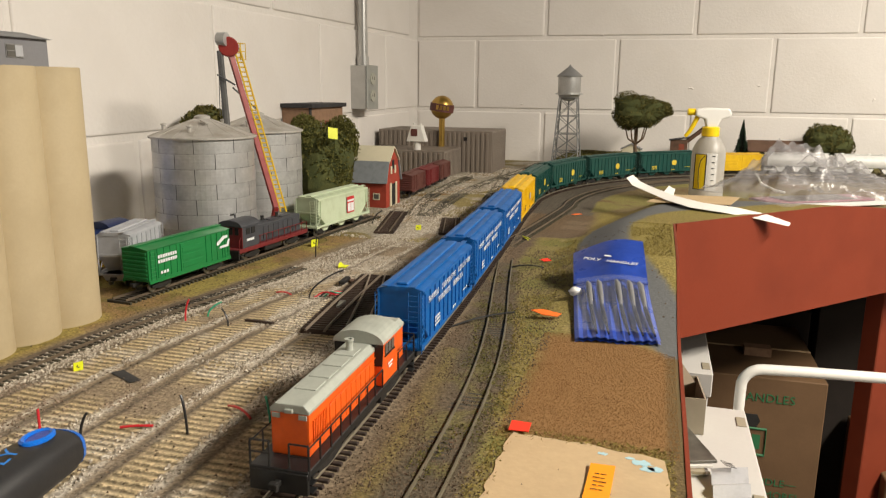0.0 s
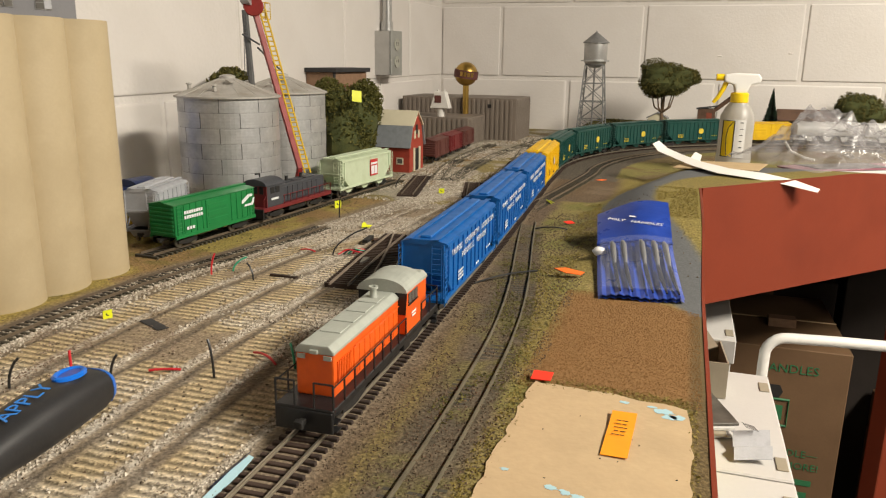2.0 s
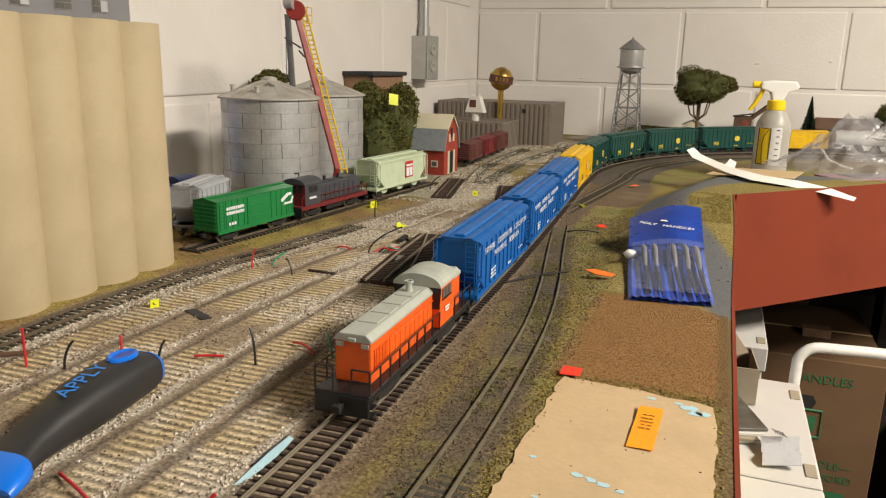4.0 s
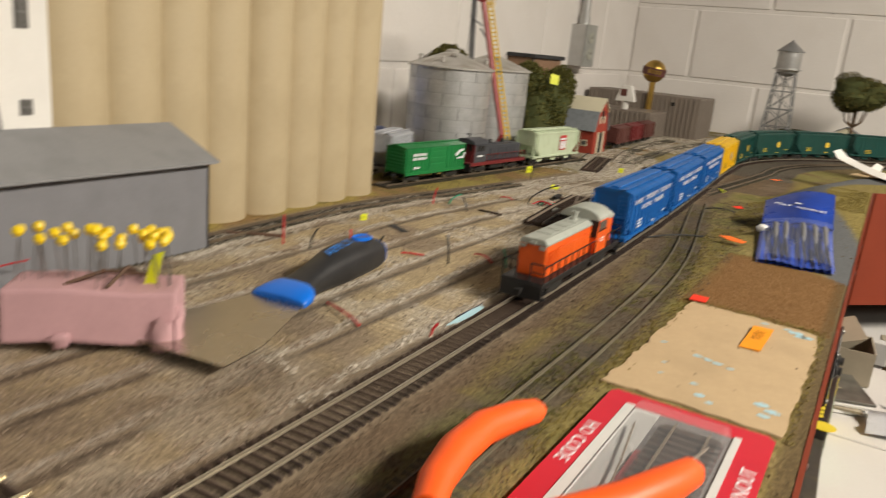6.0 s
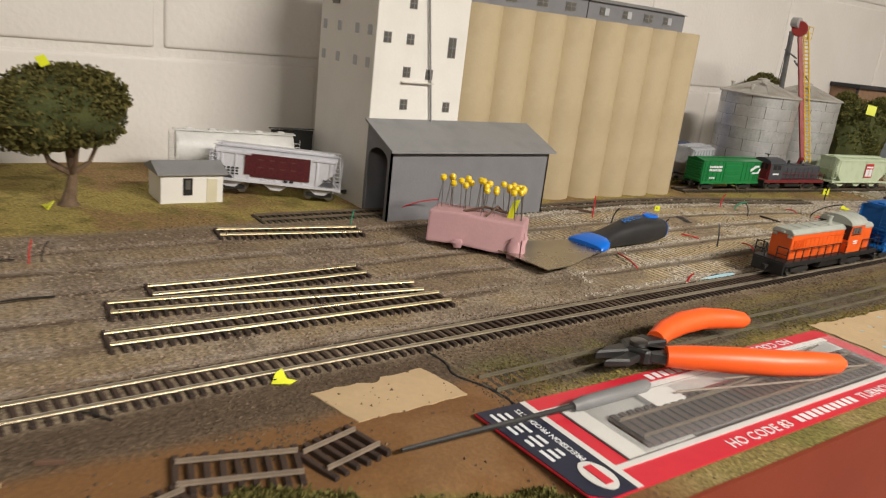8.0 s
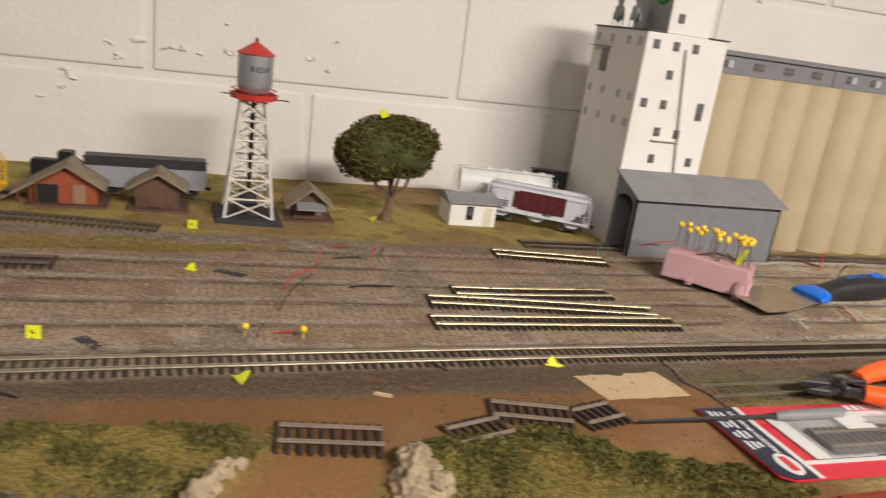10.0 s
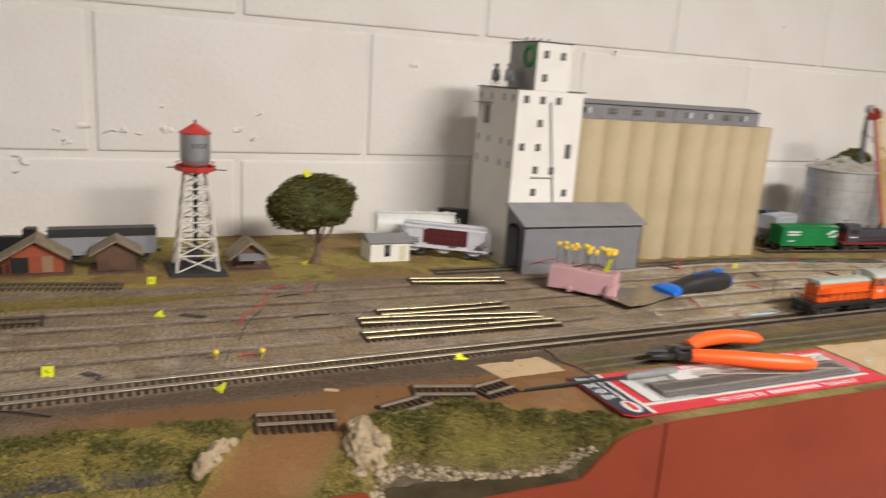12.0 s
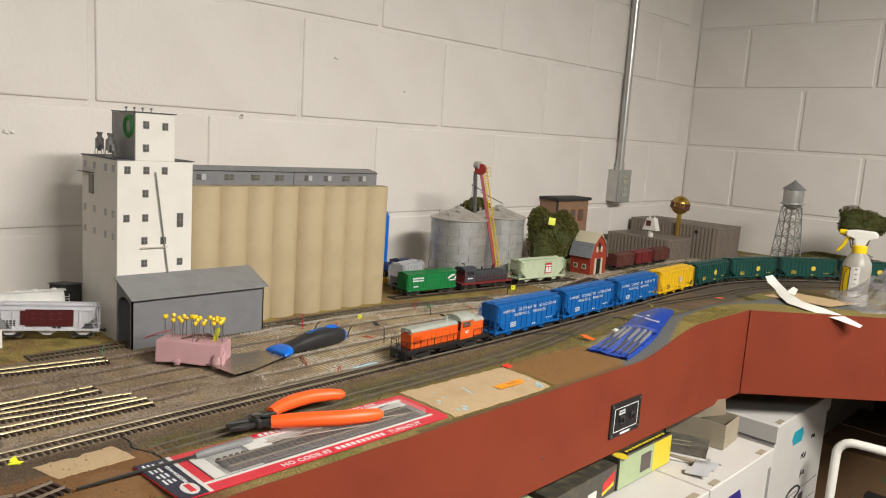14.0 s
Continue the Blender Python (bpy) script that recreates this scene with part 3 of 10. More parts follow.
def zones(x, y):
    """Base colour of the scenery and how far rows of tie prints show."""
    n1, n2, n3 = rough_noise(x, y, 0.06, 21), rough_noise(x, y, 0.02, 31), rough_noise(x, y, 0.14, 41)
    col = np.empty((*x.shape, 3))
    col[:] = (0.21, 0.165, 0.115)

    def lay(mask, colour):
        m = np.clip(mask, 0, 1)[..., None]
        col[:] = col * (1 - m) + np.array(colour) * m

    xl = np.interp(y, left_line[:, 1], left_line[:, 0])
    xm = np.interp(y, main_line[:112, 1], main_line[:112, 0])
    f = (x - xl) / np.maximum(xm - xl, 0.05) * 6
    yard = (f > -0.3) & (f < 5.75) & (y < 1.9)
    k = f - np.round(f) + 0.12 * (n3 - 0.5)
    tie = yard * (1 - smooth_step(0.27, 0.34, np.abs(k))) * smooth_step(0.25, 0.45, n1) * (f > 0.5) * (1 - smooth_step(0.85, 1.0, y)) * (f < 5.5)
    lay(tie * 0.9, (0.335, 0.265, 0.160))
    stone = yard * (smooth_step(0.30, 0.38, k) * (1 - smooth_step(0.42, 0.5, k)) + smooth_step(0.46, 0.66, n1 + 0.10 * (y > 0.9)) * 0.5)
    lay(stone * smooth_step(0.2, 0.5, n2), (0.46, 0.42, 0.36))
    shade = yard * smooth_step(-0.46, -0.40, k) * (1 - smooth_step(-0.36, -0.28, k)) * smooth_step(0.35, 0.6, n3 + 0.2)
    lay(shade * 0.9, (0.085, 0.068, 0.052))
    lay(yard * smooth_step(0.62, 0.75, n3) * 0.6, (0.13, 0.10, 0.07))
    # grass strip in the yard where a line was lifted
    strip = np.exp(-(((x - 0.322) / np.interp(y, [-0.6, -0.3, -0.18], [0.022, 0.020, 0.006])) ** 4)) * (y < -0.18)
    lay(strip * smooth_step(0.3, 0.5, n1), (0.19, 0.155, 0.04))
    # along the back wall
    back = 1 - smooth_step(xl - 0.032, xl - 0.014, x + 0.008 * (n2 - 0.5))
    lay(back, (0.255, 0.165, 0.072))
    lay(back * smooth_step(0.36, 0.50, n1), (0.31, 0.245, 0.075))
    lay(back * smooth_step(0.6, 0.7, n2) * 0.7, (0.16, 0.135, 0.04))
    # right of the main line
    right = smooth_step(xm + 0.012, xm + 0.022, x + 0.006 * (n2 - 0.5))
    lay(right, (0.126, 0.089, 0.057))
    lay(right * smooth_step(0.55, 0.7, n1) * 0.6, (0.165, 0.124, 0.085))
    xs = np.interp(y, [0.1, 0.43, 0.56, 0.70, 0.82, 0.955, 1.08], [0.6215, 0.6165, 0.6150, 0.608, 0.592, 0.568, 0.548])
    dark = smooth_step(xs - 0.036, xs - 0.018, x + 0.012 * (n1 - 0.5)) * (1 - smooth_step(xs + 0.012, xs + 0.022, x + 0.008 * (n2 - 0.5))) * smooth_step(0.09, 0.12, y) * (y < 1.06)
    lay(dark * 0.9, (0.100, 0.080, 0.055))
    lay(dark * smooth_step(0.52, 0.66, n1) * 0.5, (0.070, 0.060, 0.044))
    lay(dark * smooth_step(0.5, 0.65, n2) * 0.55, (0.14, 0.125, 0.04))
    fringe = np.exp(-(((x - xs + 0.032) / 0.007) ** 2)) * (y > 0.35) * (y < 0.75)
    lay(fringe * smooth_step(0.35, 0.5, n1) * 0.8, (0.16, 0.125, 0.045))
    verge = smooth_step(xs + 0.012, xs + 0.024, x + 0.01 * (n2 - 0.5)) * (y > 0.12) * (y < 1.24)
    lay(verge, (0.205, 0.165, 0.06))
    lay(verge * smooth_step(0.5, 0.62, n1), (0.16, 0.145, 0.045))
    lay(verge * smooth_step(0.62, 0.75, n2) * 0.6, (0.26, 0.20, 0.09))
    soil = smooth_step(0.632, 0.648, x + 0.01 * (n1 - 0.5)) * smooth_step(0.60, 0.622, y) * (1 - smooth_step(0.80, 0.825, y + 0.55 * np.maximum(0, x - 0.69) + 0.012 * (n1 - 0.5)))
    lay(soil, (0.232, 0.128, 0.052))
    lay(smooth_step(0.735, 0.741, x) * (y > 0.35) * (y < 0.8), (0.12, 0.085, 0.04))
    # the brown ground by the loose track pieces and the bank
    brown = smooth_step(0.607, 0.622, x + 0.014 * (n1 - 0.5)) * (1 - smooth_step(0.09, 0.16, y)) * smooth_step(-0.42, -0.26, y + 0.1 * (n3 - 0.5))
    lay(brown, (0.175, 0.090, 0.036))
    lay(brown * smooth_step(0.45, 0.65, n3) * 0.5, (0.155, 0.078, 0.034))
    lay(brown * smooth_step(0.58, 0.70, n1) * 0.4, (0.23, 0.135, 0.068))
    grime = right * (1 - smooth_step(0.600, 0.622, x)) * (y < 0.1)
    lay(grime * 0.8, (0.082, 0.058, 0.040))
    start = np.interp(y, [-0.45, -0.34, -0.23, -0.13, -0.11, -0.05, 0.0, 0.07, 0.09], [0.646, 0.638, 0.648, 0.676, 0.672, 0.662, 0.690, 0.712, 0.738])
    green = smooth_step(start - 0.004, start + 0.006, x + 0.012 * (n1 - 0.5)) * (1 - smooth_step(0.05, 0.10, y)) * (1 - np.exp(-(((y - path_y(x)) / 0.046) ** 6)))
    lay(green, (0.165, 0.135, 0.036))
    lay(green * smooth_step(0.45, 0.6, n1), (0.10, 0.09, 0.026))
    lay(green * smooth_step(0.60, 0.72, n3) * 0.7, (0.17, 0.105, 0.045))
    gully = smooth_step(0.34, 0.50, n1 + 0.3 * (n2 - 0.5)) * np.exp(-(((x - gully_x(y)) / 0.0075) ** 4)) * (1 - smooth_step(-0.282, -0.262, y + 0.02 * (n2 - 0.5)))
    lay(gully, (0.040, 0.036, 0.030))
    low = smooth_step(0.713, 0.719, x + 0.006 * (n2 - 0.5)) * (1 - smooth_step(-0.29, -0.26, y))
    lay(low * 0.7, (0.21, 0.165, 0.065))
    pond = smooth_step(shore_x(y) - 0.004, shore_x(y) + 0.002, x) * smooth_step(-0.150, -0.135, y) * (1 - smooth_step(0.02, 0.06, y))
    lay(pond, (0.085, 0.066, 0.042))
    # road over the hill
    road = soften([(0.77, 0.79), (0.715, 0.90), (0.668, 1.05), (0.655, 1.20), (0.70, 1.34), (0.82, 1.44), (1.05, 1.62), (1.5, 1.95)], 3)
    away = np.full(x.shape, 9.0)
    for px, py in resample(road, 0.012):
        np.minimum(away, np.hypot(x - px, y - py), out=away)
    top = (y > 0.78) & (x > 0.55)
    far_in = (y > 1.22) & (np.hypot(x - ARC[0], y - ARC[1]) < 0.585)
    lay(far_in * 1.0, (0.165, 0.125, 0.06))
    lay(far_in * smooth_step(0.5, 0.6, n3), (0.20, 0.175, 0.06))
    lay(far_in * smooth_step(0.62, 0.7, n1) * 0.7, (0.15, 0.085, 0.045))
    hillside = smooth_step(0.83, 0.9, y) * smooth_step(0.62, 0.64, x) * (y < 1.5) * (away < 0.16)
    lay(hillside * 0.8, (0.21, 0.165, 0.05))
    lay(top * (1 - smooth_step(0.028, 0.036, away + 0.006 * (n2 - 0.5))), (0.115, 0.118, 0.12))
    # far curve and the bank behind it
    r = np.hypot(x - ARC[0], y - ARC[1])
    curve = (y > 1.45) & (r > 0.585) & (r < 0.78)
    lay(curve * 1.0, (0.105, 0.088, 0.068))
    out = smooth_step(0.75, 0.80, np.where(x > ARC[0], y - ARC[1], r)) * (y > 1.72) * smooth_step(0.42, 0.48, x)
    lay(out, (0.135, 0.12, 0.045))
    lay(out * smooth_step(0.5, 0.65, n1), (0.09, 0.085, 0.035))
    gravel = (y > 1.15) & (x < np.where(y < 1.45, xm - 0.03, 0.46)) & (x > 0.17)
    lay(gravel * smooth_step(0.3, 0.5, n1) * 0.85, (0.33, 0.30, 0.255))
    lay(gravel * smooth_step(0.58, 0.68, n3) * 0.9, (0.19, 0.15, 0.05))
    lay((y > 1.3) * (1 - smooth_step(0.19, 0.24, x)), (0.16, 0.135, 0.055))
    grassy = np.exp(-(((x - xm + 0.045) / 0.018) ** 2)) * smooth_step(0.72, 0.85, y) * (1 - smooth_step(1.15, 1.3, y))
    lay(grassy * smooth_step(0.3, 0.5, n2), (0.20, 0.165, 0.045))
    # yard colour scaled up at higher y, mixed with dark brown at lower
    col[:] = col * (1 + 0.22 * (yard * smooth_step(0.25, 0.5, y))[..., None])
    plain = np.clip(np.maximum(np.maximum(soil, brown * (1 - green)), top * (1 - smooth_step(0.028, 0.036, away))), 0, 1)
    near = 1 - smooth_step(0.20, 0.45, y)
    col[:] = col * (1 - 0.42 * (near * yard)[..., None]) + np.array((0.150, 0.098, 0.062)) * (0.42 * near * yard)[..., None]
    ridge = near * yard * np.exp(-(((k - 0.42) / 0.05) ** 2)) * smooth_step(0.35, 0.5, n1)
    lay(ridge * 0.55, (0.30, 0.245, 0.19))
    # trench lines drawn in dark colour only, the sheet stays flat
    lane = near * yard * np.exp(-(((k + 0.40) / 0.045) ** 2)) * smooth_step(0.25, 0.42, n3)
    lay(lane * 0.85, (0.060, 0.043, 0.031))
    lay(near * yard * smooth_step(0.56, 0.64, n3) * smooth_step(0.35, 0.5, n2) * 0.55, (0.34, 0.285, 0.215))
    lay(near * yard * smooth_step(0.60, 0.70, n1) * 0.45, (0.085, 0.060, 0.040))
    return col, 1 - 0.72 * plain, tie * (1 - 0.78 * near) * (1 - near * smooth_step(0.40, 0.60, n3))


SCENERY = bpy.data.materials.new("scenery_ground")
SCENERY.use_nodes = True
_n, _l = SCENERY.node_tree.nodes, SCENERY.node_tree.links
_b = _n["Principled BSDF"]
_b.inputs["Roughness"].default_value = 0.95
_b.inputs["Specular IOR Level"].default_value = 0.2
_c, _t, _g = _n.new("ShaderNodeAttribute"), _n.new("ShaderNodeAttribute"), _n.new("ShaderNodeNewGeometry")
_c.attribute_name, _t.attribute_name = "Col", "Prints"
_f, _s = _n.new("ShaderNodeTexNoise"), _n.new("ShaderNodeTexVoronoi")
_f.inputs["Scale"].default_value, _f.inputs["Detail"].default_value = 420, 4
_s.inputs["Scale"].default_value = 700
_x, _w = _n.new("ShaderNodeSeparateXYZ"), _n.new("ShaderNodeMath")
_l.new(_g.outputs["Position"], _f.inputs["Vector"])
_l.new(_g.outputs["Position"], _s.inputs["Vector"])
_l.new(_g.outputs["Position"], _x.inputs[0])
_k, _a = _n.new("ShaderNodeMath"), _n.new("ShaderNodeMath")
_k.operation, _w.operation = "MULTIPLY_ADD", "SINE"
_k.inputs[1].default_value = 2 * math.pi / 0.0066
_wob = _n.new("ShaderNodeMath")
_wob.operation, _wob.inputs[1].default_value = "MULTIPLY", 2.6
_l.new(_f.outputs["Fac"], _wob.inputs[0])
_l.new(_x.outputs["Y"], _k.inputs[0])
_l.new(_wob.outputs[0], _k.inputs[2])
_l.new(_k.outputs[0], _w.inputs[0])
_a.operation = "MULTIPLY"
_l.new(_w.outputs[0], _a.inputs[0])
_l.new(_t.outputs["Fac"], _a.inputs[1])
_v = _n.new("ShaderNodeMapRange")
_v.inputs[1].default_value, _v.inputs[2].default_value, _v.inputs[3].default_value, _v.inputs[4].default_value = 0.25, 0.75, 0.62, 1.44
_l.new(_f.outputs["Fac"], _v.inputs[0])
_p = _n.new("ShaderNodeMath")
_p.operation, _p.inputs[1].default_value = "MULTIPLY_ADD", 0.50
_l.new(_a.outputs[0], _p.inputs[0])
_l.new(_v.outputs[0], _p.inputs[2])
_sp = _n.new("ShaderNodeSeparateColor")
_l.new(_s.outputs["Color"], _sp.inputs[0])
_q = _n.new("ShaderNodeMapRange")
_q.inputs[3].default_value, _q.inputs[4].default_value = 0.74, 1.26
_l.new(_sp.outputs[0], _q.inputs[0])
_m1 = _n.new("ShaderNodeMath")
_m1.operation = "MULTIPLY"
_l.new(_p.outputs[0], _m1.inputs[0])
_l.new(_q.outputs[0], _m1.inputs[1])
_gr = _n.new("ShaderNodeAttribute")
_gr.attribute_name = "Grain"
_gm = _n.new("ShaderNodeMix")
_gm.inputs[2].default_value = 1.0
_l.new(_gr.outputs["Fac"], _gm.inputs[0])
_l.new(_m1.outputs[0], _gm.inputs[3])
_mul = _n.new("ShaderNodeVectorMath")
_mul.operation = "SCALE"
_l.new(_c.outputs["Color"], _mul.inputs[0])
_l.new(_gm.outputs[0], _mul.inputs["Scale"])
_l.new(_mul.outputs[0], _b.inputs["Base Color"])
_h = _n.new("ShaderNodeMath")
_h.operation, _h.inputs[1].default_value = "MULTIPLY_ADD", 0.6
_l.new(_a.outputs[0], _h.inputs[0])
_l.new(_f.outputs["Fac"], _h.inputs[2])
_bp = _n.new("ShaderNodeBump")
_bp.inputs["Strength"].default_value, _bp.inputs["Distance"].default_value = 0.7, 0.0012
_l.new(_gr.outputs["Fac"], _bp.inputs["Strength"])
_l.new(_h.outputs[0], _bp.inputs["Height"])
_l.new(_bp.outputs[0], _b.inputs["Normal"])


def ground_sheet(name, x, y, label):
    z = height(x, y)
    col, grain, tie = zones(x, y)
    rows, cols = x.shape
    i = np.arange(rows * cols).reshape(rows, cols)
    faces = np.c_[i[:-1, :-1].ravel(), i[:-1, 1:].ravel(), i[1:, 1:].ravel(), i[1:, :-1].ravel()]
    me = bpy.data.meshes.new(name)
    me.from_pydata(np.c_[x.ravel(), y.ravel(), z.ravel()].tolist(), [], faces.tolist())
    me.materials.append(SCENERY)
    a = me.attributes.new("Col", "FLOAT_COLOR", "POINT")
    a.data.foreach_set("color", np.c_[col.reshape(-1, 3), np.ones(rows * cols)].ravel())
    b = me.attributes.new("Prints", "FLOAT", "POINT")
    b.data.foreach_set("value", tie.ravel())
    g = me.attributes.new("Grain", "FLOAT", "POINT")
    g.data.foreach_set("value", grain.ravel())
    me.shade_smooth()
    ob = new(name, me)
    return tagged(ob, label, "ground", kind="structure")


_yy, _xx = np.meshgrid(np.linspace(-1.30, 1.224, 600), np.linspace(0.0, 0.7474, 190), indexing="ij")
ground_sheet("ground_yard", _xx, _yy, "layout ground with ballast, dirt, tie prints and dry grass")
_xs = np.linspace(0.0, 2.2, 420)
_vv, _xx = np.meshgrid(np.linspace(0, 1, 200), _xs, indexing="ij")
ground_sheet("ground_curve", _xx, edge_y(_xx) + _vv * (Y1 - edge_y(_xx)), "layout ground round the far curve with a grassy bank")

# ---- fascia boards ----


def fascia(name, a, b, label, low=-0.132, thick=0.0026):
    """A board along the edge from a to b whose top follows the scenery."""
    a, b = np.array(a, float), np.array(b, float)
    d = (b - a) / np.hypot(*(b - a))
    out = np.array([d[1], -d[0]])
    n = max(2, int(np.hypot(*(b - a)) / 0.006))
    s = Shape()
    pts, faces = [], []
    for i in range(n + 1):
        p = a + (b - a) * i / n
        inner = p - out * 0.006
        top = float(height(np.array([inner[0]]), np.array([inner[1]]))[0]) + 0.0006
        top = max(top, -0.0385) if -0.15 < inner[1] < 0.07 else top
        for q, z in ((p, low), (p, top), (p + out * thick, top), (p + out * thick, low)):
            pts.append((q[0], q[1], z))
    for i in range(n):
        for k in range(4):
            faces.append((4 * i + k, 4 * i + (k + 1) % 4, 4 * i + 4 + (k + 1) % 4, 4 * i + 4 + k))
    faces += [(3, 2, 1, 0), (4 * n, 4 * n + 1, 4 * n + 2, 4 * n + 3)]
    s.add(pts, faces)
    return solid(name, s, FASCIA, pose(0, 0, 0), label, "fascia", kind="structure")


E45 = (1.392, 1.898)
fascia("fascia_south", (0.7475, -1.30), (0.7475, 0.1085), "red-brown painted hardboard fascia along the layout's edge")
fascia("fascia_middle", (0.7475, 0.1105), (0.7475, 1.224), "red-brown painted hardboard fascia with a control panel")
fascia("fascia_angle", (0.7505, 1.2245), E45, "red-brown painted fascia running off at an angle")
fascia("fascia_end", (E45[0] + 0.002, 1.898), (2.2, 1.898), "red-brown painted fascia of the far wing")
# underside and legs
solid("benchwork_deck", Shape().box(0.004, -1.30, -0.075, 0.738, 1.222, -0.058), KRAFT, pose(0, 0, 0), "plain plywood deck under the layout", "deck", kind="structure")
solid("benchwork_deck_wing", Shape().prism([(0.004, 1.226), (0.735, 1.226), (1.385, 1.905), (2.2, 1.905), (2.2, 2.400), (0.004, 2.400)], -0.075, -0.058, "z"), KRAFT, pose(0, 0, 0), "plain plywood deck under the wing", "deck", kind="structure")
for lx, ly in ((1.20, 1.86), (0.69, -1.0), (0.08, -1.0), (0.08, 2.3), (2.1, 2.3)):
    solid("table_leg", Shape().box(-0.045, -0.02, FLOOR, 0.045, 0.02, -0.0765), FASCIA, pose(lx, ly, 0, 0, 0, 40), "red-brown painted board leg under the layout", "table leg", "table legs", bevel=0.002)
solid("pond_water", Shape().prism([(0.690, -0.135), (0.7473, -0.146), (0.7473, 0.056), (0.722, 0.045), (0.690, -0.05)], -0.0440, -0.0400, "z"), WATER, pose(0, 0, 0), "murky brown pond water at the layout's edge", "water", kind="structure")

# ---- track ----
GAUGE, RAIL_TOP = 0.0165, 0.0048


def rail_mesh(points, offset, z, material, name="rail"):
    """A rail with foot and head along points, at a side offset."""
    p = np.array(points, float)
    t = np.gradient(p, axis=0)
    t /= np.hypot(*t.T)[:, None]
    q = p + offset * np.c_[t[:, 1], -t[:, 0]]
    nrm = np.c_[t[:, 1], -t[:, 0]]
    s = Shape()
    section = [(-0.0009, 0), (-0.0009, 0.0004), (-0.0003, 0.0006), (-0.00045, 0.0013), (-0.00045, 0.0021), (0.00045, 0.0021), (0.00045, 0.0013), (0.0003, 0.0006), (0.0009, 0.0004), (0.0009, 0)]
    n = len(section)
    verts = [(a[0] + w * b[0], a[1] + w * b[1], z + h) for a, b in zip(q, nrm) for w, h in section]
    faces = [(i * n + k, (i + 1) * n + k, (i + 1) * n + (k + 1) % n, i * n + (k + 1) % n) for i in range(len(q) - 1) for k in range(n)]
    faces += [tuple(range(n)), tuple(range((len(q) - 1) * n + n - 1, (len(q) - 1) * n - 1, -1))]
    return s.add(verts, faces).mesh(name, material)


def tie_mesh(material, length=0.030, width=0.0029, high=0.0028):
    return Shape().box(-length / 2, -width / 2, -0.0018, length / 2, width / 2, high - 0.0002).mesh("tie", material, 0.0003)


TIE_NEW, TIE_WORN = tie_mesh(TIE), tie_mesh(TIE_OLD)


def track(name, points, label, tie=TIE_NEW, rail=RAIL, z=0.0, space=0.0064, group="", most=300, near=None, lie=None, pieces=True):
    """Rails and ties along points. near: the stretch of y whose ties are single pieces. lie: heights follow the ground."""
    pts = resample(points, 0.004)
    ob = thing(name, pose(float(pts[0, 0]), float(pts[0, 1]), z), label, "track", group)
    base = Vector((float(pts[0, 0]), float(pts[0, 1]), 0))
    local = pts - pts[0]
    for side in (-1, 1):
        part("rail", rail_mesh(local, side * GAUGE / 2, 0.0027, rail), None, ob)
    at = resample(points, space)
    t = np.gradient(at, axis=0)
    rest, count = Shape(), 0
    wob = random.Random(len(at))
    for (x, y), d in zip(at, t):
        m = pose(x - base.x + wob.uniform(-0.0004, 0.0004), y - base.y, 0, 0, 0, math.degrees(math.atan2(d[1], d[0])) - 90 + wob.uniform(-1.5, 1.5))
        if pieces and count < most and (near is None or near[0] < y < near[1]):
            part("tie", tie, None, ob, m=m)
            count += 1
        else:
            rest.box(-0.015, -0.00145, -0.0018, 0.015, 0.00145, 0.0026, m)
    if rest.v:
        tagged(part("tie_row", rest, tie.materials[0], ob), kind="stuff")
    return ob


main_track = track("main_track", main_line, "brown-tied model railway track with nickel rails", near=(-0.45, 1.45))
track("weathered_siding", soften([(0.6215, 0.108), (0.6175, 0.24), (0.6165, 0.43), (0.6150, 0.56), (0.6080, 0.70), (0.5920, 0.82), (0.5680, 0.955), (0.5480, 1.08)]), "weathered dark siding track with dull rails in the weeds", TIE_WORN, RAIL_WEED, -0.0027)
track("elevator_track", left_line[(left_line[:, 1] > 0.32) & (left_line[:, 1] < 0.97)], "ballasted elevator track with rusty rails by the silos", TIE_WORN, RAIL_OLD, -0.0012, near=(-0.3, 0.97))
track("shed_track", [(0.2670, 0.107), (0.2660, 0.20), (0.2664, 0.320)], "short weathered track running into the drive shed", TIE_WORN, RAIL_OLD, -0.001)
SIDE_STUB = [(0.2390, -0.62), (0.2420, -0.50), (0.2500, -0.41), (0.2700, -0.29)]
track("stub_track", soften(SIDE_STUB), "weathered stub track ending by the sheds", TIE_WORN, RAIL_OLD, -0.0008)
# inner line of the far curve
track("inner_curve_track", np.r_[soften([(0.531, 1.16), (0.540, 1.24), (0.555, 1.37), (0.5655, 1.47), (0.571, 1.535)], 3), arc_points(1.2, 1.56, 0.63, 178, 90, 60), [(1.6, 2.19), (2.2, 2.19)]], "dark inner track round the far curve", TIE_WORN, RAIL_OLD, -0.0018, most=120, near=(1.1, 1.6))
# lines at the far end of the yard
track("back_track", soften([(0.36, 1.36), (0.345, 1.55), (0.345, 1.8), (0.385, 2.1), (0.40, 2.33)]), "weathered yard track running to the far wall", TIE_WORN, RAIL_WEED, -0.0022, most=80)
track("back_track", soften([(0.44, 1.38), (0.42, 1.55), (0.39, 1.8), (0.36, 2.0), (0.345, 2.12)]), "weathered yard track joining at the far end", TIE_WORN, RAIL_WEED, -0.0022, most=80)
track("back_track", soften([(0.335, 1.36), (0.30, 1.52), (0.285, 1.75), (0.29, 1.93)]), "weathered yard track beside the far buildings", TIE_WORN, RAIL_WEED, -0.0022, most=80)
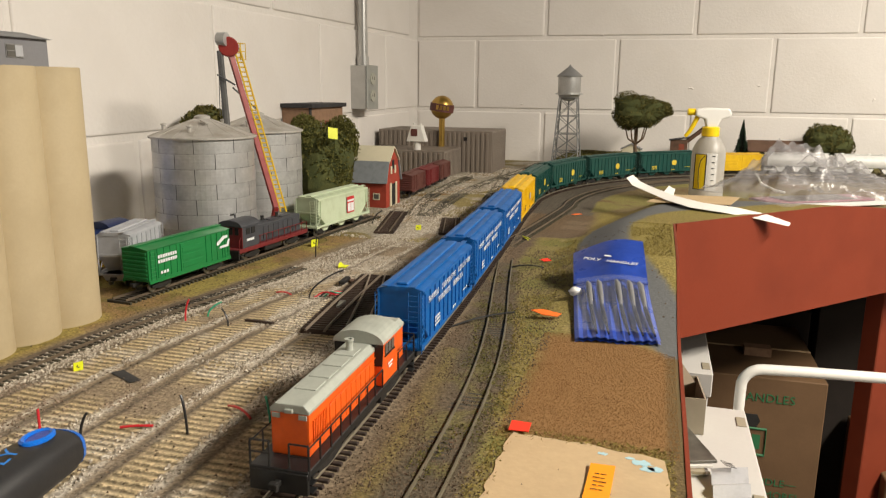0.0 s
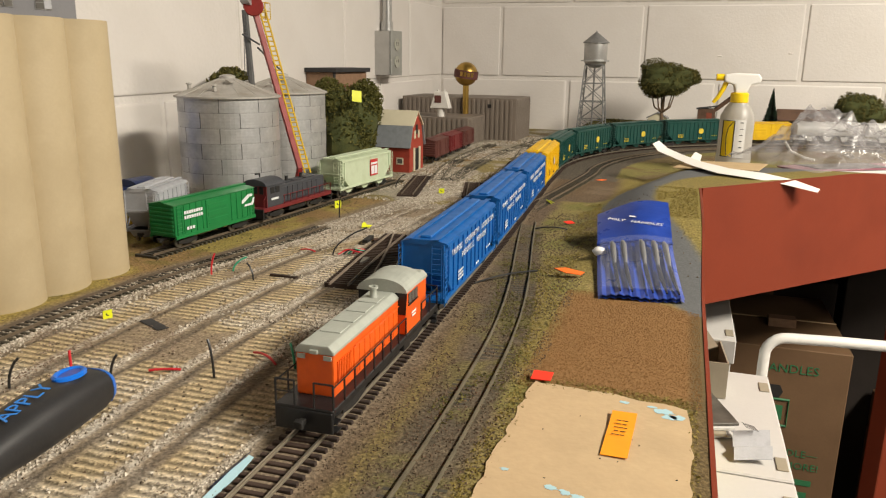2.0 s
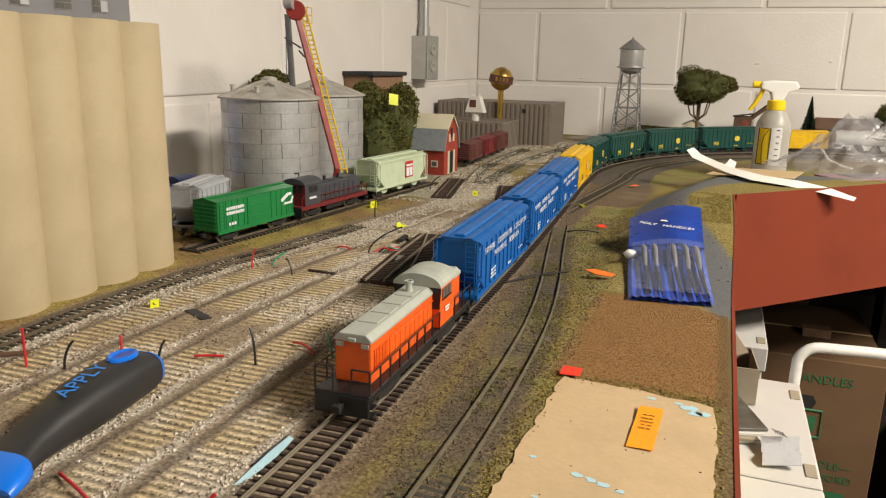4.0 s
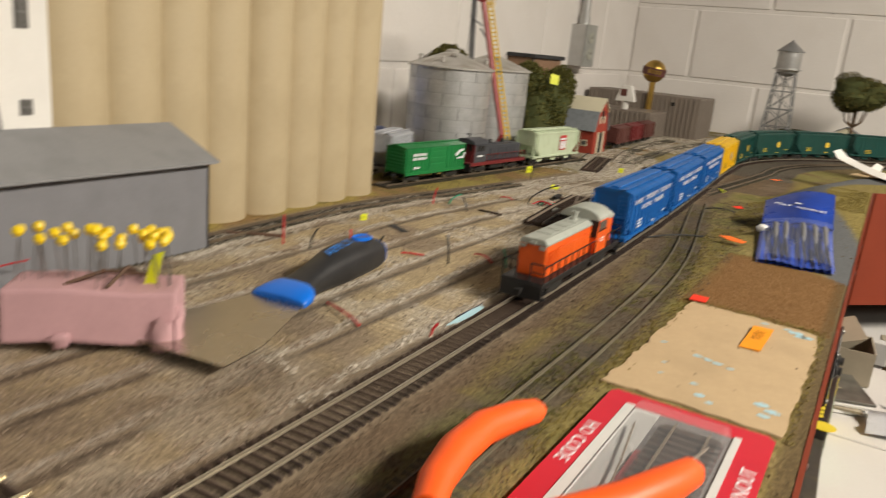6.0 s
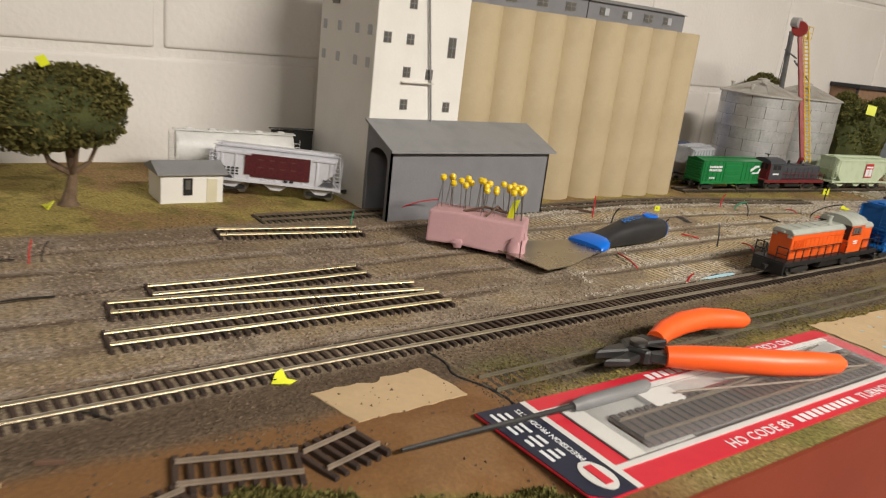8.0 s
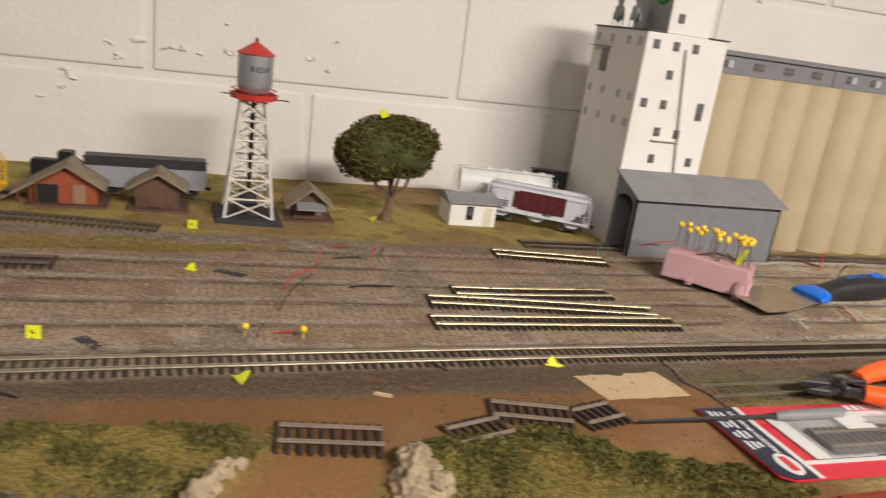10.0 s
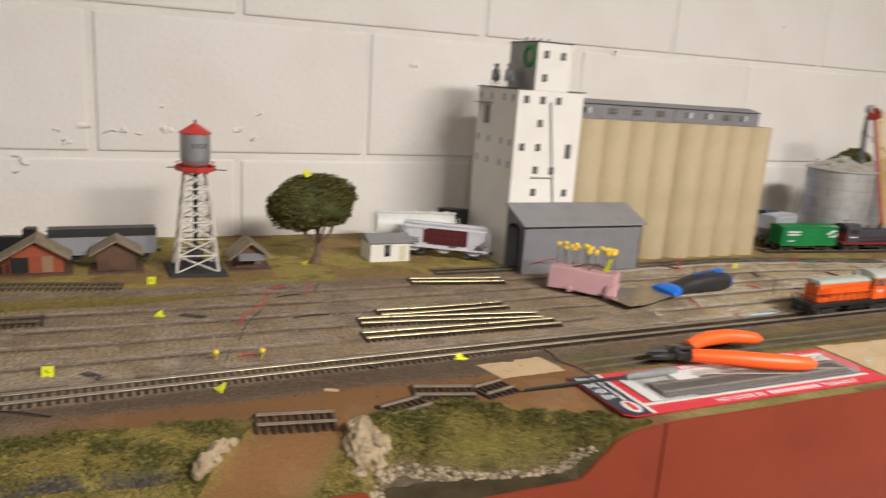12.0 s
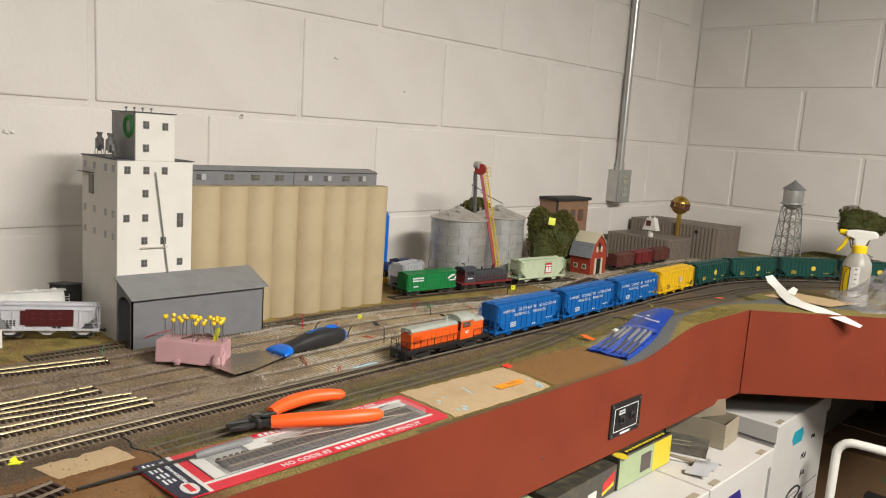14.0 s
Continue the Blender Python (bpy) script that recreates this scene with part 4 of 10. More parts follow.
track("house_track", soften([(0.226, 0.775), (0.2415, 0.94), (0.258, 1.10), (0.279, 1.32)]), "weathered track under the standing cars", TIE_WORN, RAIL_OLD, most=90)
# bright new track laid in the near yard
for pts, label in (([(0.498, -0.07), (0.4985, 0.01), (0.499, 0.163)], "new yard track with bright rails"),
                   ([(0.429, -0.03), (0.431, 0.03), (0.4275, 0.13)], "short new yard track with bright rails"),
                   ([(0.452, -0.06), (0.4585, 0.02), (0.474, 0.156)], "new turnout leg with bright rails"),
                   ([(0.381, -0.62), (0.380, -0.45), (0.380, -0.37)], "short stretch of old yard track")):
    track("yard_track", soften(pts), label, TIE_NEW, RAIL_NEW if "bright" in label else RAIL_OLD, group="yard tracks")
for pts, label, tie, rail in (([(0.310, 0.055), (0.327, 0.185)], "loose pair of bright rails lying in the yard", TIE_NEW, RAIL_NEW),
                              ([(0.661, -0.209), (0.670, -0.148)], "loose piece of brown sectional track", TIE_NEW, RAIL_LOOSE),
                              ([(0.672, -0.108), (0.660, -0.066)], "loose short piece of track", TIE_NEW, RAIL_LOOSE),
                              ([(0.641, -0.072), (0.654, -0.020)], "loose short piece of track", TIE_NEW, RAIL_LOOSE),
                              ([(0.656, -0.016), (0.647, 0.017)], "loose short piece of track", TIE_NEW, RAIL_LOOSE),
                              ([(0.345, 1.190), (0.305, 1.372)], "loose piece of track in the far yard", TIE_NEW, RAIL_OLD),
                              ([(0.437, 1.212), (0.405, 1.342)], "loose piece of track in the far yard", TIE_NEW, RAIL_OLD)):
    track("loose_track", pts, label, tie, rail, 0.0006, group="loose track pieces")
# loose turnout in the yard: a straight and a curved leg over one set of widening ties


def turnout(name, straight, curved, label, z=0.002):
    n = 32
    a, b = resample(straight, 0.0008), resample(curved, 0.0008)
    a, b = a[np.linspace(0, len(a) - 1, n).astype(int)], b[np.linspace(0, len(b) - 1, n).astype(int)]
    ob = thing(name, pose(float(a[-1, 0]), float(a[-1, 1]), z), label, "track")
    for leg in (a, b):
        for side in (-1, 1):
            part("rail", rail_mesh(leg - a[-1], side * GAUGE / 2, 0.0027, RAIL_LOOSE), None, ob)
    for p, q in zip(a, b):
        d = a[-1] - a[0]
        across = np.array([d[1], -d[0]]) / np.hypot(*d)
        mid, reach = (p + q) / 2 - a[-1], 0.015 + abs(float((q - p) @ across)) / 2
        part("tie", Shape().box(-reach, -0.00145, -0.0018, reach, 0.00145, 0.0026), TIE, ob, m=pose(float(mid[0]), float(mid[1]), 0, 0, 0, math.degrees(math.atan2(across[1], across[0]))))
    part("switch_motor", Shape().box(-0.003, -0.012, 0.0005, 0.003, 0.012, 0.0042), GRIME, ob, "small black switch machine", m=pose(-0.022, -0.030, 0, 0, 0, 6), bevel=0.0005)
    part("frog", Shape().prism([(-0.0012, -0.010), (0.0012, -0.010), (0.0030, 0.010), (-0.0030, 0.010)], 0.0028, 0.0046, "z"), STEEL, ob, m=pose(0.0115, -0.118, 0, 0, 0, 8))
    return ob


turnout("loose_turnout", [(0.450, 0.742), (0.437, 0.84), (0.427, 0.940)], soften([(0.480, 0.760), (0.455, 0.86), (0.430, 0.944)]), "loose dark-tied turnout lying in the yard")

# ---- rolling stock: local x runs along the car, z is up from the rail's top ----
WHEEL = Shape().lathe([(0.0, -0.0016), (0.0052, -0.0016), (0.0056, -0.0010), (0.0050, -0.0006), (0.0048, 0.0012), (0.0036, 0.0014), (0.0, 0.0010)], 16).mesh("wheel", STEEL, smooth=True)


def add_truck(ob, x, span=0.0105, dark=GRIME):
    s = Shape()
    for y in (-0.0108, 0.0108):
        s.prism([(-span - 0.003, 0.0040), (-span - 0.003, 0.0068), (-0.004, 0.0085), (0.004, 0.0085), (span + 0.003, 0.0068), (span + 0.003, 0.0040), (span - 0.002, 0.0034), (0.004, 0.0022), (-0.004, 0.0022), (-span + 0.002, 0.0034)], y - 0.0011, y + 0.0011, "y")
        for k in (-0.0026, 0, 0.0026):
            s.tube([(k, y, 0.0034), (k, y, 0.0076)], 0.0009, 6)
    s.box(-0.0028, -0.0108, 0.0042, 0.0028, 0.0108, 0.0088)
    t = part("truck", s, dark, ob, "dark truck with spring side frames", m=pose(x, 0, 0))
    for wx in (-span, span):
        for side in (-1, 1):
            part("wheel", WHEEL, None, t, m=pose(wx, side * 0.0078, 0.0050, 90 * side, 0, 0))
    return t


def add_coupler(ob, x, way):
    s = Shape().box(-0.004, -0.0016, -0.0014, 0.0035, 0.0016, 0.0014).box(0.003, -0.0028, -0.0019, 0.0066, 0.0012, 0.0019).box(0.005, 0.001, -0.0019, 0.0075, 0.0026, 0.0019)
    part("coupler", s, GRIME, ob, bevel=0.0003, m=pose(x, 0, 0.0093, 0, 0, 0 if way > 0 else 180))


def ladder_shape(z0, z1, wide=0.0055, step=0.0040, r=0.00035):
    s = Shape()
    for y in (-wide / 2, wide / 2):
        s.tube([(0, y, z0), (0, y, z1)], r, 5)
    z = z0 + step / 2
    while z < z1:
        s.tube([(0, -wide / 2, z), (0, wide / 2, z)], r, 5)
        z += step
    return s


def covered_hopper(name, m, paint, label, group="", letters="bars", rib_count=12, length=0.172, high=0.0565, logo=None, lines=None, letter_mat=LETTER_W, panel=False, shield=False):
    """A ribbed covered hopper with slope sheets, bays, hatches, ladders and trucks."""
    ob = thing(name, m, label, "freight car", group)
    h, w = length / 2, 0.0172
    side = [(-h, high), (-h, 0.031), (-h + 0.020, 0.0135), (h - 0.020, 0.0135), (h, 0.031), (h, high)]
    part("body", Shape().prism(side, -w, w, "y"), paint, ob, bevel=0.0006)
    # hopper bays below
    for x in (-0.046, 0.0, 0.046):
        bays = Shape().prism([(x - 0.017, 0.0140), (x - 0.0045, 0.0050), (x + 0.0045, 0.0050), (x + 0.017, 0.0140)], -0.0125, 0.0125, "y")
        part("hopper_bay", bays, paint, ob, bevel=0.0004)
    # roof, trough hatches and running boards
    part("roof", Shape().prism([(-w - 0.0006, high - 0.0012), (-w - 0.0006, high + 0.0004), (-0.009, high + 0.0026), (0.009, high + 0.0026), (w + 0.0006, high + 0.0004), (w + 0.0006, high - 0.0012)], -h - 0.0008, h + 0.0008, "x"), paint, ob)
    for y in (-0.0105, 0.0105):
        part("running_board", Shape().box(-h - 0.004, y - 0.0022, high + 0.0030, h + 0.004, y + 0.0022, high + 0.0037), paint, ob)
    part("trough_hatch", Shape().box(-h + 0.004, -0.0045, high + 0.0022, h - 0.004, 0.0045, high + 0.0046), paint, ob, bevel=0.0008)
    rib_top = high - 0.0015
    for k in range(rib_count):
        x = -h + 0.006 + (length - 0.012) * k / (rib_count - 1)
        low = max(0.0140, 0.0135 + max(0.0, abs(x) - (h - 0.020)) * 0.875 + 0.0005)
        for y in (-w, w):
            part("rib", Shape().box(x - 0.0007, y - 0.0011, low, x + 0.0007, y + 0.0011, rib_top), paint, ob)
    for y in (-w, w):
        part("side_sill", Shape().box(-h - 0.006, y - 0.0012, 0.0125, h + 0.006, y + 0.0012, 0.0152), paint, ob)
        part("top_chord", Shape().box(-h, y - 0.0014, high - 0.0025, h, y + 0.0014, high - 0.0004), paint, ob)
    for way in (-1, 1):
        x = way * (h + 0.006)
        part("end_platform", Shape().box(min(x, x - way * 0.022), -w, 0.0120, max(x, x - way * 0.022), w, 0.0140), paint, ob)
        s = Shape()
        for y in (-w + 0.001, w - 0.001):
            s.tube([(x - way * 0.001, y, 0.013), (x - way * 0.003, y, high)], 0.0007, 6)
            s.tube([(x - way * 0.002, y, 0.014), (way * (h - 0.012), y, 0.030)], 0.0006, 6)
        s.tube([(x - way * 0.003, -w + 0.001, 0.034), (x - way * 0.003, w - 0.001, 0.034)], 0.0005, 6)
        part("end_frame", s, paint, ob)
        part("ladder", ladder_shape(0.012, high, 0.0075), paint, ob, m=pose(x, 0.0115, 0))
        part("ladder", ladder_shape(0.010, high - 0.001, 0.0075), paint, ob, m=pose(way * (h + 0.002), -w - 0.0008, 0, 0, 0, 90))
        part("ladder", ladder_shape(0.010, high - 0.001, 0.0075), paint, ob, m=pose(way * (h + 0.002), w + 0.0008, 0, 0, 0, 90))
        add_truck(ob, way * (h - 0.016))
        add_coupler(ob, x, way)
    for facing, y in ((SIDE_A, -w - 0.0013), (SIDE_B, w + 0.0013)):
        flip = pose(0, y, 0)
        if lines:
            for text, size, z, wide in lines:
                lettering("lettering", text, size, letter_mat, ob, flip @ facing @ pose(0, z, 0.0004), spread=1.55, wide=wide)
        if letters == "bars":
            rows = [(-0.052 + 0.0042 * i, zz, 0.0028, 0.0017) for zz in (0.0265, 0.0235, 0.0205) for i in range(4)]
            rows += [(0.010 + 0.006 * i, 0.0175, 0.0040, 0.0022) for i in range(2)] + [(0.050 + 0.0065 * i, 0.0225, 0.0036, 0.0016) for i in range(3)]
            bars("lettering_bars", rows, letter_mat, ob, flip @ facing, "small unreadable car markings")
        if shield:
            em = part("emblem", Shape().box(0.006, 0.022, 0, 0.028, 0.046, 0.0003), logo, ob, "red and white plain shield", m=flip @ facing)
            part("emblem_field", Shape().box(0.0075, 0.0385, 0.0003, 0.0265, 0.0415, 0.0005).box(0.008, 0.024, 0.0003, 0.0165, 0.0365, 0.0005).box(0.0178, 0.024, 0.0003, 0.0262, 0.0365, 0.0005), LETTER_W, em)
        elif panel:
            part("letter_panel", Shape().box(-0.032, 0.021, 0, 0.028, 0.041, 0.0003).box(-0.026, 0.019, 0, 0.034, 0.043, 0.0002), logo, ob, "dark red lettering panel", m=flip @ facing)
            bars("panel_bars", [(-0.016 + 0.011 * k, 0.0375 - 0.008 * j, 0.005, 0.0012) for k in range(4) for j in range(2)], BROWNCAR, ob, flip @ facing @ pose(0, 0, 0.0003), "plain bars in place of lettering")
        elif logo:
            part("emblem", Shape().box(0.008, 0.030, 0, 0.022, 0.038, 0.0003).box(0.0105, 0.028, 0, 0.0195, 0.040, 0.0002), logo, ob, "plain emblem plate", m=flip @ facing @ pose(0.0, 0, 0))
    return ob


def box_car(name, m, paint, label, group="", length=0.150, high=0.046, ribs=14, door=True, roof=None, letter_mat=LETTER_W, emblem=False, marks=True):
    """A boxcar with sliding doors, ribbed sides, roof walk and ladders."""
    ob = thing(name, m, label, "freight car", group)
    h, w = length / 2, 0.0165
    part("body", Shape().box(-h, -w, 0.0125, h, w, high), paint, ob, bevel=0.0005)
    part("roof", Shape().prism([(-w - 0.001, high), (0, high + 0.0028), (w + 0.001, high)], -h - 0.001, h + 0.001, "x"), roof or paint, ob)
    part("roof_walk", Shape().box(-h - 0.003, -0.0032, high + 0.0028, h + 0.003, 0.0032, high + 0.0036), roof or paint, ob)
    for k in range(ribs):
        x = -h + 0.004 + (length - 0.008) * k / (ribs - 1)
        if door and abs(x) < 0.020:
            continue
        for y in (-w, w):
            part("rib", Shape().box(x - 0.0006, y - 0.0007, 0.0145, x + 0.0006, y + 0.0007, high - 0.001), paint, ob)
    if door:
        for y in (-w, w):
            d = part("door", Shape().box(-0.018, y - 0.0011, 0.0140, 0.018, y + 0.0011, high - 0.0015), paint, ob, bevel=0.0003)
            for z in (0.020, 0.028, 0.036):
                part("door_panel", Shape().box(-0.016, y - 0.0015, z - 0.0028, 0.016, y + 0.0015, z + 0.0028), paint, d, bevel=0.0003)
    for y in (-w, w):
        part("side_sill", Shape().box(-h, y - 0.0008, 0.0105, h, y + 0.0008, 0.0140), paint, ob)
    for way in (-1, 1):
        for y in (-w - 0.0007, w + 0.0007):
            part("ladder", ladder_shape(0.012, high - 0.002, 0.0070), paint, ob, m=pose(way * (h - 0.006), y, 0, 0, 0, 90))
        s = Shape()
        for z in np.arange(0.016, high - 0.002, 0.0042):
            s.tube([(way * (h + 0.0004), -w + 0.002, z), (way * (h + 0.0004), w - 0.002, z)], 0.0011, 6)
        part("end_ribs", s, paint, ob)
        add_truck(ob, way * (h - 0.022))
        add_coupler(ob, way * h, way)
    part("underframe", Shape().box(-h + 0.004, -0.004, 0.0080, h - 0.004, 0.004, 0.0126), GRIME, ob)
    if marks:
        for facing, y in ((SIDE_A, -w - 0.0009), (SIDE_B, w + 0.0009)):
            rows = [(-0.050 + 0.0035 * i, z, 0.0028, 0.0032) for z in (0.036, 0.031) for i in range(8)] + [(-0.047 + 0.0042 * i, 0.0195, 0.003, 0.003) for i in range(3)]
            bars("lettering_bars", rows, letter_mat, ob, pose(0, y, 0) @ facing, "small unreadable car markings")
            if emblem:
                part("emblem", Shape().prism([(0.040, 0.030), (0.043, 0.030), (0.054, 0.036), (0.059, 0.036), (0.059, 0.039), (0.051, 0.039), (0.040, 0.033)], 0, 0.0004, "z").prism([(0.044, 0.026), (0.060, 0.026), (0.063, 0.034), (0.060, 0.034), (0.057, 0.0285), (0.046, 0.0285)], 0, 0.0004, "z"), letter_mat, ob, "white plain angular emblem", m=pose(0, y, 0) @ facing)
    return ob


def round_hopper(name, m, paint, label, group="", length=0.150, mark=None):
    """A covered hopper with rounded sides."""
    ob = thing(name, m, label, "freight car", group)
    h = length / 2
    sec = [(0.0176 * math.cos(a), 0.034 + 0.0190 * math.sin(a)) for a in np.linspace(-0.7, math.pi + 0.7, 18)]
    part("body", Shape().prism(sec, -h, h, "x"), paint, ob, smooth=True)
    for x in (-0.040, 0.0, 0.040):
        bays = Shape().prism([(x - 0.012, 0.0200), (x - 0.0045, 0.0080), (x + 0.0045, 0.0080), (x + 0.012, 0.0200)], -0.0110, 0.0110, "y")
        part("hopper_bay", bays, paint, ob)
    part("running_board", Shape().box(-h - 0.003, -0.006, 0.0530, h + 0.003, 0.006, 0.0542), paint, ob)
    for k in range(5):
        part("hatch", Shape().lathe([(0.0045, 0), (0.0045, 0.0012), (0.003, 0.0022), (0, 0.0026)], 12), paint, ob, m=pose(-h * 0.8 + k * h * 0.4, 0, 0.0540), smooth=True)
    for way in (-1, 1):
        part("end_platform", Shape().box(min(way * (h + 0.006), way * (h - 0.02)), -0.016, 0.0115, max(way * (h + 0.006), way * (h - 0.02)), 0.016, 0.0140), paint, ob)
        part("ladder", ladder_shape(0.012, 0.050, 0.0075), paint, ob, m=pose(way * (h + 0.002), 0.0165, 0, 0, 0, 90))
        part("ladder", ladder_shape(0.012, 0.050, 0.0075), paint, ob, m=pose(way * (h + 0.002), -0.0165, 0, 0, 0, 90))
        add_truck(ob, way * (h - 0.016))
        add_coupler(ob, way * (h + 0.006), way)
    return ob


def caboose(name, m, label):
    ob = thing(name, m, label, "caboose")
    part("body", Shape().box(-0.045, -0.0165, 0.0120, 0.045, 0.0165, 0.036), REDCAR, ob, bevel=0.0005)
    part("roof", Shape().prism([(-0.018, 0.036), (-0.010, 0.039), (0.010, 0.039), (0.018, 0.036)], -0.056, 0.056, "x"), REDCAR, ob)
    part("cupola", Shape().box(-0.014, -0.0125, 0.038, 0.014, 0.0125, 0.050), REDCAR, ob, bevel=0.0006)
    for x in (-0.028, 0.0, 0.028):
        for y in (-0.0168, 0.0168):
            part("window", Shape().box(x - 0.004, y - 0.0004, 0.022, x + 0.004, y + 0.0004, 0.031), WINDOW, ob)
    for way in (-1, 1):
        part("end_platform", Shape().box(min(way * 0.057, way * 0.045), -0.016, 0.011, max(way * 0.057, way * 0.045), 0.016, 0.0128), REDCAR, ob)
        s = Shape()
        for y in (-0.0155, 0, 0.0155):
            s.tube([(way * 0.056, y, 0.012), (way * 0.056, y, 0.025)], 0.0005, 5)
        s.tube([(way * 0.056, -0.0155, 0.025), (way * 0.056, 0.0155, 0.025)], 0.0005, 5)
        part("end_rail", s, REDCAR, ob)
        add_truck(ob, way * 0.030, 0.0085)
        add_coupler(ob, way * 0.057, way)
    return ob


def road_switcher(name, m, label, hood, roof, cab, chassis, marks=None, length=0.172, end_paint=None):
    """A road switcher: long hood to the front, cab towards the rear, short hood behind it."""
    ob = thing(name, m, label, "locomotive")
    h = length / 2
    c0, c1 = -0.052, -0.022      # the cab's ends
    part("frame", Shape().box(-h, -0.0165, 0.0115, h, 0.0165, 0.0165), chassis, ob, "black walkway frame", bevel=0.0005)
    part("fuel_tank", Shape().prism([(-0.012, 0.004), (0.012, 0.004), (0.014, 0.0118), (-0.014, 0.0118)], -0.022, 0.018, "x"), chassis, ob, bevel=0.0006)
    part("battery_box", Shape().box(-0.030, -0.0160, 0.0065, -0.018, 0.0160, 0.0118), chassis, ob, bevel=0.0004)
    # long hood with a rounded front
    hood_h = 0.0420
    out = [(-0.0108, 0.0165), (-0.0108, hood_h), (-0.0075, hood_h + 0.0028), (0.0075, hood_h + 0.0028), (0.0108, hood_h), (0.0108, 0.0165)]
    lh = part("long_hood", Shape().box(c1 + 0.0002, -0.0108, 0.0165, h - 0.014, 0.0108, hood_h), hood, ob, "painted long hood", bevel=0.0012, segments=2)
    part("hood_roof", Shape().prism([(-0.0112, hood_h - 0.0020), (-0.0112, hood_h), (-0.0080, hood_h + 0.0030), (0.0080, hood_h + 0.0030), (0.0112, hood_h), (0.0112, hood_h - 0.0020)], c1 + 0.0004, h - 0.0135, "x"), roof, ob, "light grey hood roof", bevel=0.0008, segments=2)
    for y in (-0.0110, 0.0110):
        g = Shape()
        for k in range(9):
            g.box(h - 0.036 + 0.0021 * k, y - 0.0006, 0.0230, h - 0.0348 + 0.0021 * k, y + 0.0006, 0.0355)
        part("radiator_louvres", g, hood, ob)
        for k in range(9):
            part("hood_door", Shape().box(c1 + 0.004 + 0.0078 * k, y - 0.0004, 0.0185, c1 + 0.0110 + 0.0078 * k, y + 0.0004, 0.0350), hood, lh, bevel=0.0002)
        part("grab_rail", Shape().tube([(c1 + 0.002, y * 1.06, 0.0362), (h - 0.040, y * 1.06, 0.0362)], 0.00035, 5), hood, ob)
    for k in range(4):
        part("roof_hatch", Shape().box(c1 + 0.012 + 0.018 * k, -0.0062, hood_h + 0.0028, c1 + 0.026 + 0.018 * k, 0.0062, hood_h + 0.0036), roof, ob, bevel=0.0003)
    part("exhaust_stack", Shape().lathe([(0.0028, 0), (0.0022, 0.002), (0.0022, 0.0055), (0.0030, 0.0058), (0.0030, 0.0072), (0.0018, 0.0072), (0.0018, 0.004)], 14), roof, ob, m=pose(c1 + 0.016, 0, hood_h + 0.0034), smooth=True)
    part("headlight", Shape().box(-0.0010, -0.0024, -0.0012, 0.0012, 0.0024, 0.0012), roof, ob, m=pose(h - 0.0135, 0, hood_h - 0.0005), bevel=0.0004)
    for y in (-0.0075, 0.0075):
        part("number_board", Shape().box(-0.0005, -0.0022, -0.0012, 0.0006, 0.0022, 0.0012), roof, ob, m=pose(h - 0.0138, y, hood_h - 0.0036))
    # cab with an arched roof
    cb = part("cab", Shape().box(c0, -0.0158, 0.0165, c1, 0.0158, 0.0450), cab, ob, "painted cab", bevel=0.0004)
    arch = [(0.0170 * math.cos(a), 0.0450 + 0.0085 * math.sin(a)) for a in np.linspace(0, math.pi, 15)]
    part("cab_roof", Shape().prism(arch, c0 - 0.0018, c1 + 0.0018, "x"), roof, ob, "arched light grey cab roof")
    part("cab_front", Shape().prism([(0.0166 * math.cos(a), 0.0450 + 0.0081 * math.sin(a)) for a in np.linspace(0, math.pi, 15)] + [(-0.0157, 0.030), (0.0157, 0.030)], c1 - 0.0002, c1 + 0.0004, "x"), chassis, ob, "black cab front")
    for y in (-0.0160, 0.0160):
        for k in range(3):
            x = c0 + 0.008 + 0.0062 * k
            part("window", Shape().box(x, y - 0.0004, 0.0365, x + 0.0050, y + 0.0004, 0.0430), WINDOW, cb, "dark cab window")
        part("arm_rest", Shape().box(c0 + 0.007, y - 0.0006, 0.0350, c0 + 0.026, y + 0.0006, 0.0359), chassis, cb)
    part("short_hood", Shape().box(-h + 0.010, -0.0108, 0.0165, c0 - 0.0002, 0.0108, hood_h - 0.001), hood, ob, bevel=0.0012, segments=2)
    part("short_hood_roof", Shape().prism([(-0.0112, hood_h - 0.0030), (-0.0112, hood_h - 0.001), (-0.008, hood_h + 0.0018), (0.008, hood_h + 0.0018), (0.0112, hood_h - 0.001), (0.0112, hood_h - 0.0030)], -h + 0.0098, c0 - 0.0002, "x"), roof, ob)
    # ends: pilots, steps and railings
    for way in (-1, 1):
        part("pilot", Shape().box(-0.0012, -0.0160, 0.0035, 0.0012, 0.0160, 0.0150), chassis, ob, m=pose(way * (h - 0.0006), 0, 0), bevel=0.0004)
        for y in (-0.0150, 0.0150):
            for z in (0.0035, 0.0080, 0.0125):
                part("step", Shape().box(way * (h - 0.005) - 0.003, y - 0.0022, z, way * (h - 0.005) + 0.003, y + 0.0022, z + 0.0008), chassis, ob)
        x = way * (h - 0.001)
        for y in (-0.0160, -0.0055, 0.0055, 0.0160):
            part("railing_post", Shape().tube([(x, y, 0.0160), (x, y, 0.0300)], 0.00055, 5), chassis, ob)
        for a, b in ((-0.0160, -0.0055), (0.0055, 0.0160)):
            part("end_rail", Shape().tube([(x, a, 0.0300), (x, b, 0.0300)], 0.00055, 5), chassis, ob)
            part("end_rail", Shape().tube([(x, a, 0.0235), (x, b, 0.0235)], 0.00045, 5), chassis, ob)
        add_truck(ob, way * 0.053, 0.0128)
        add_coupler(ob, way * h, way)
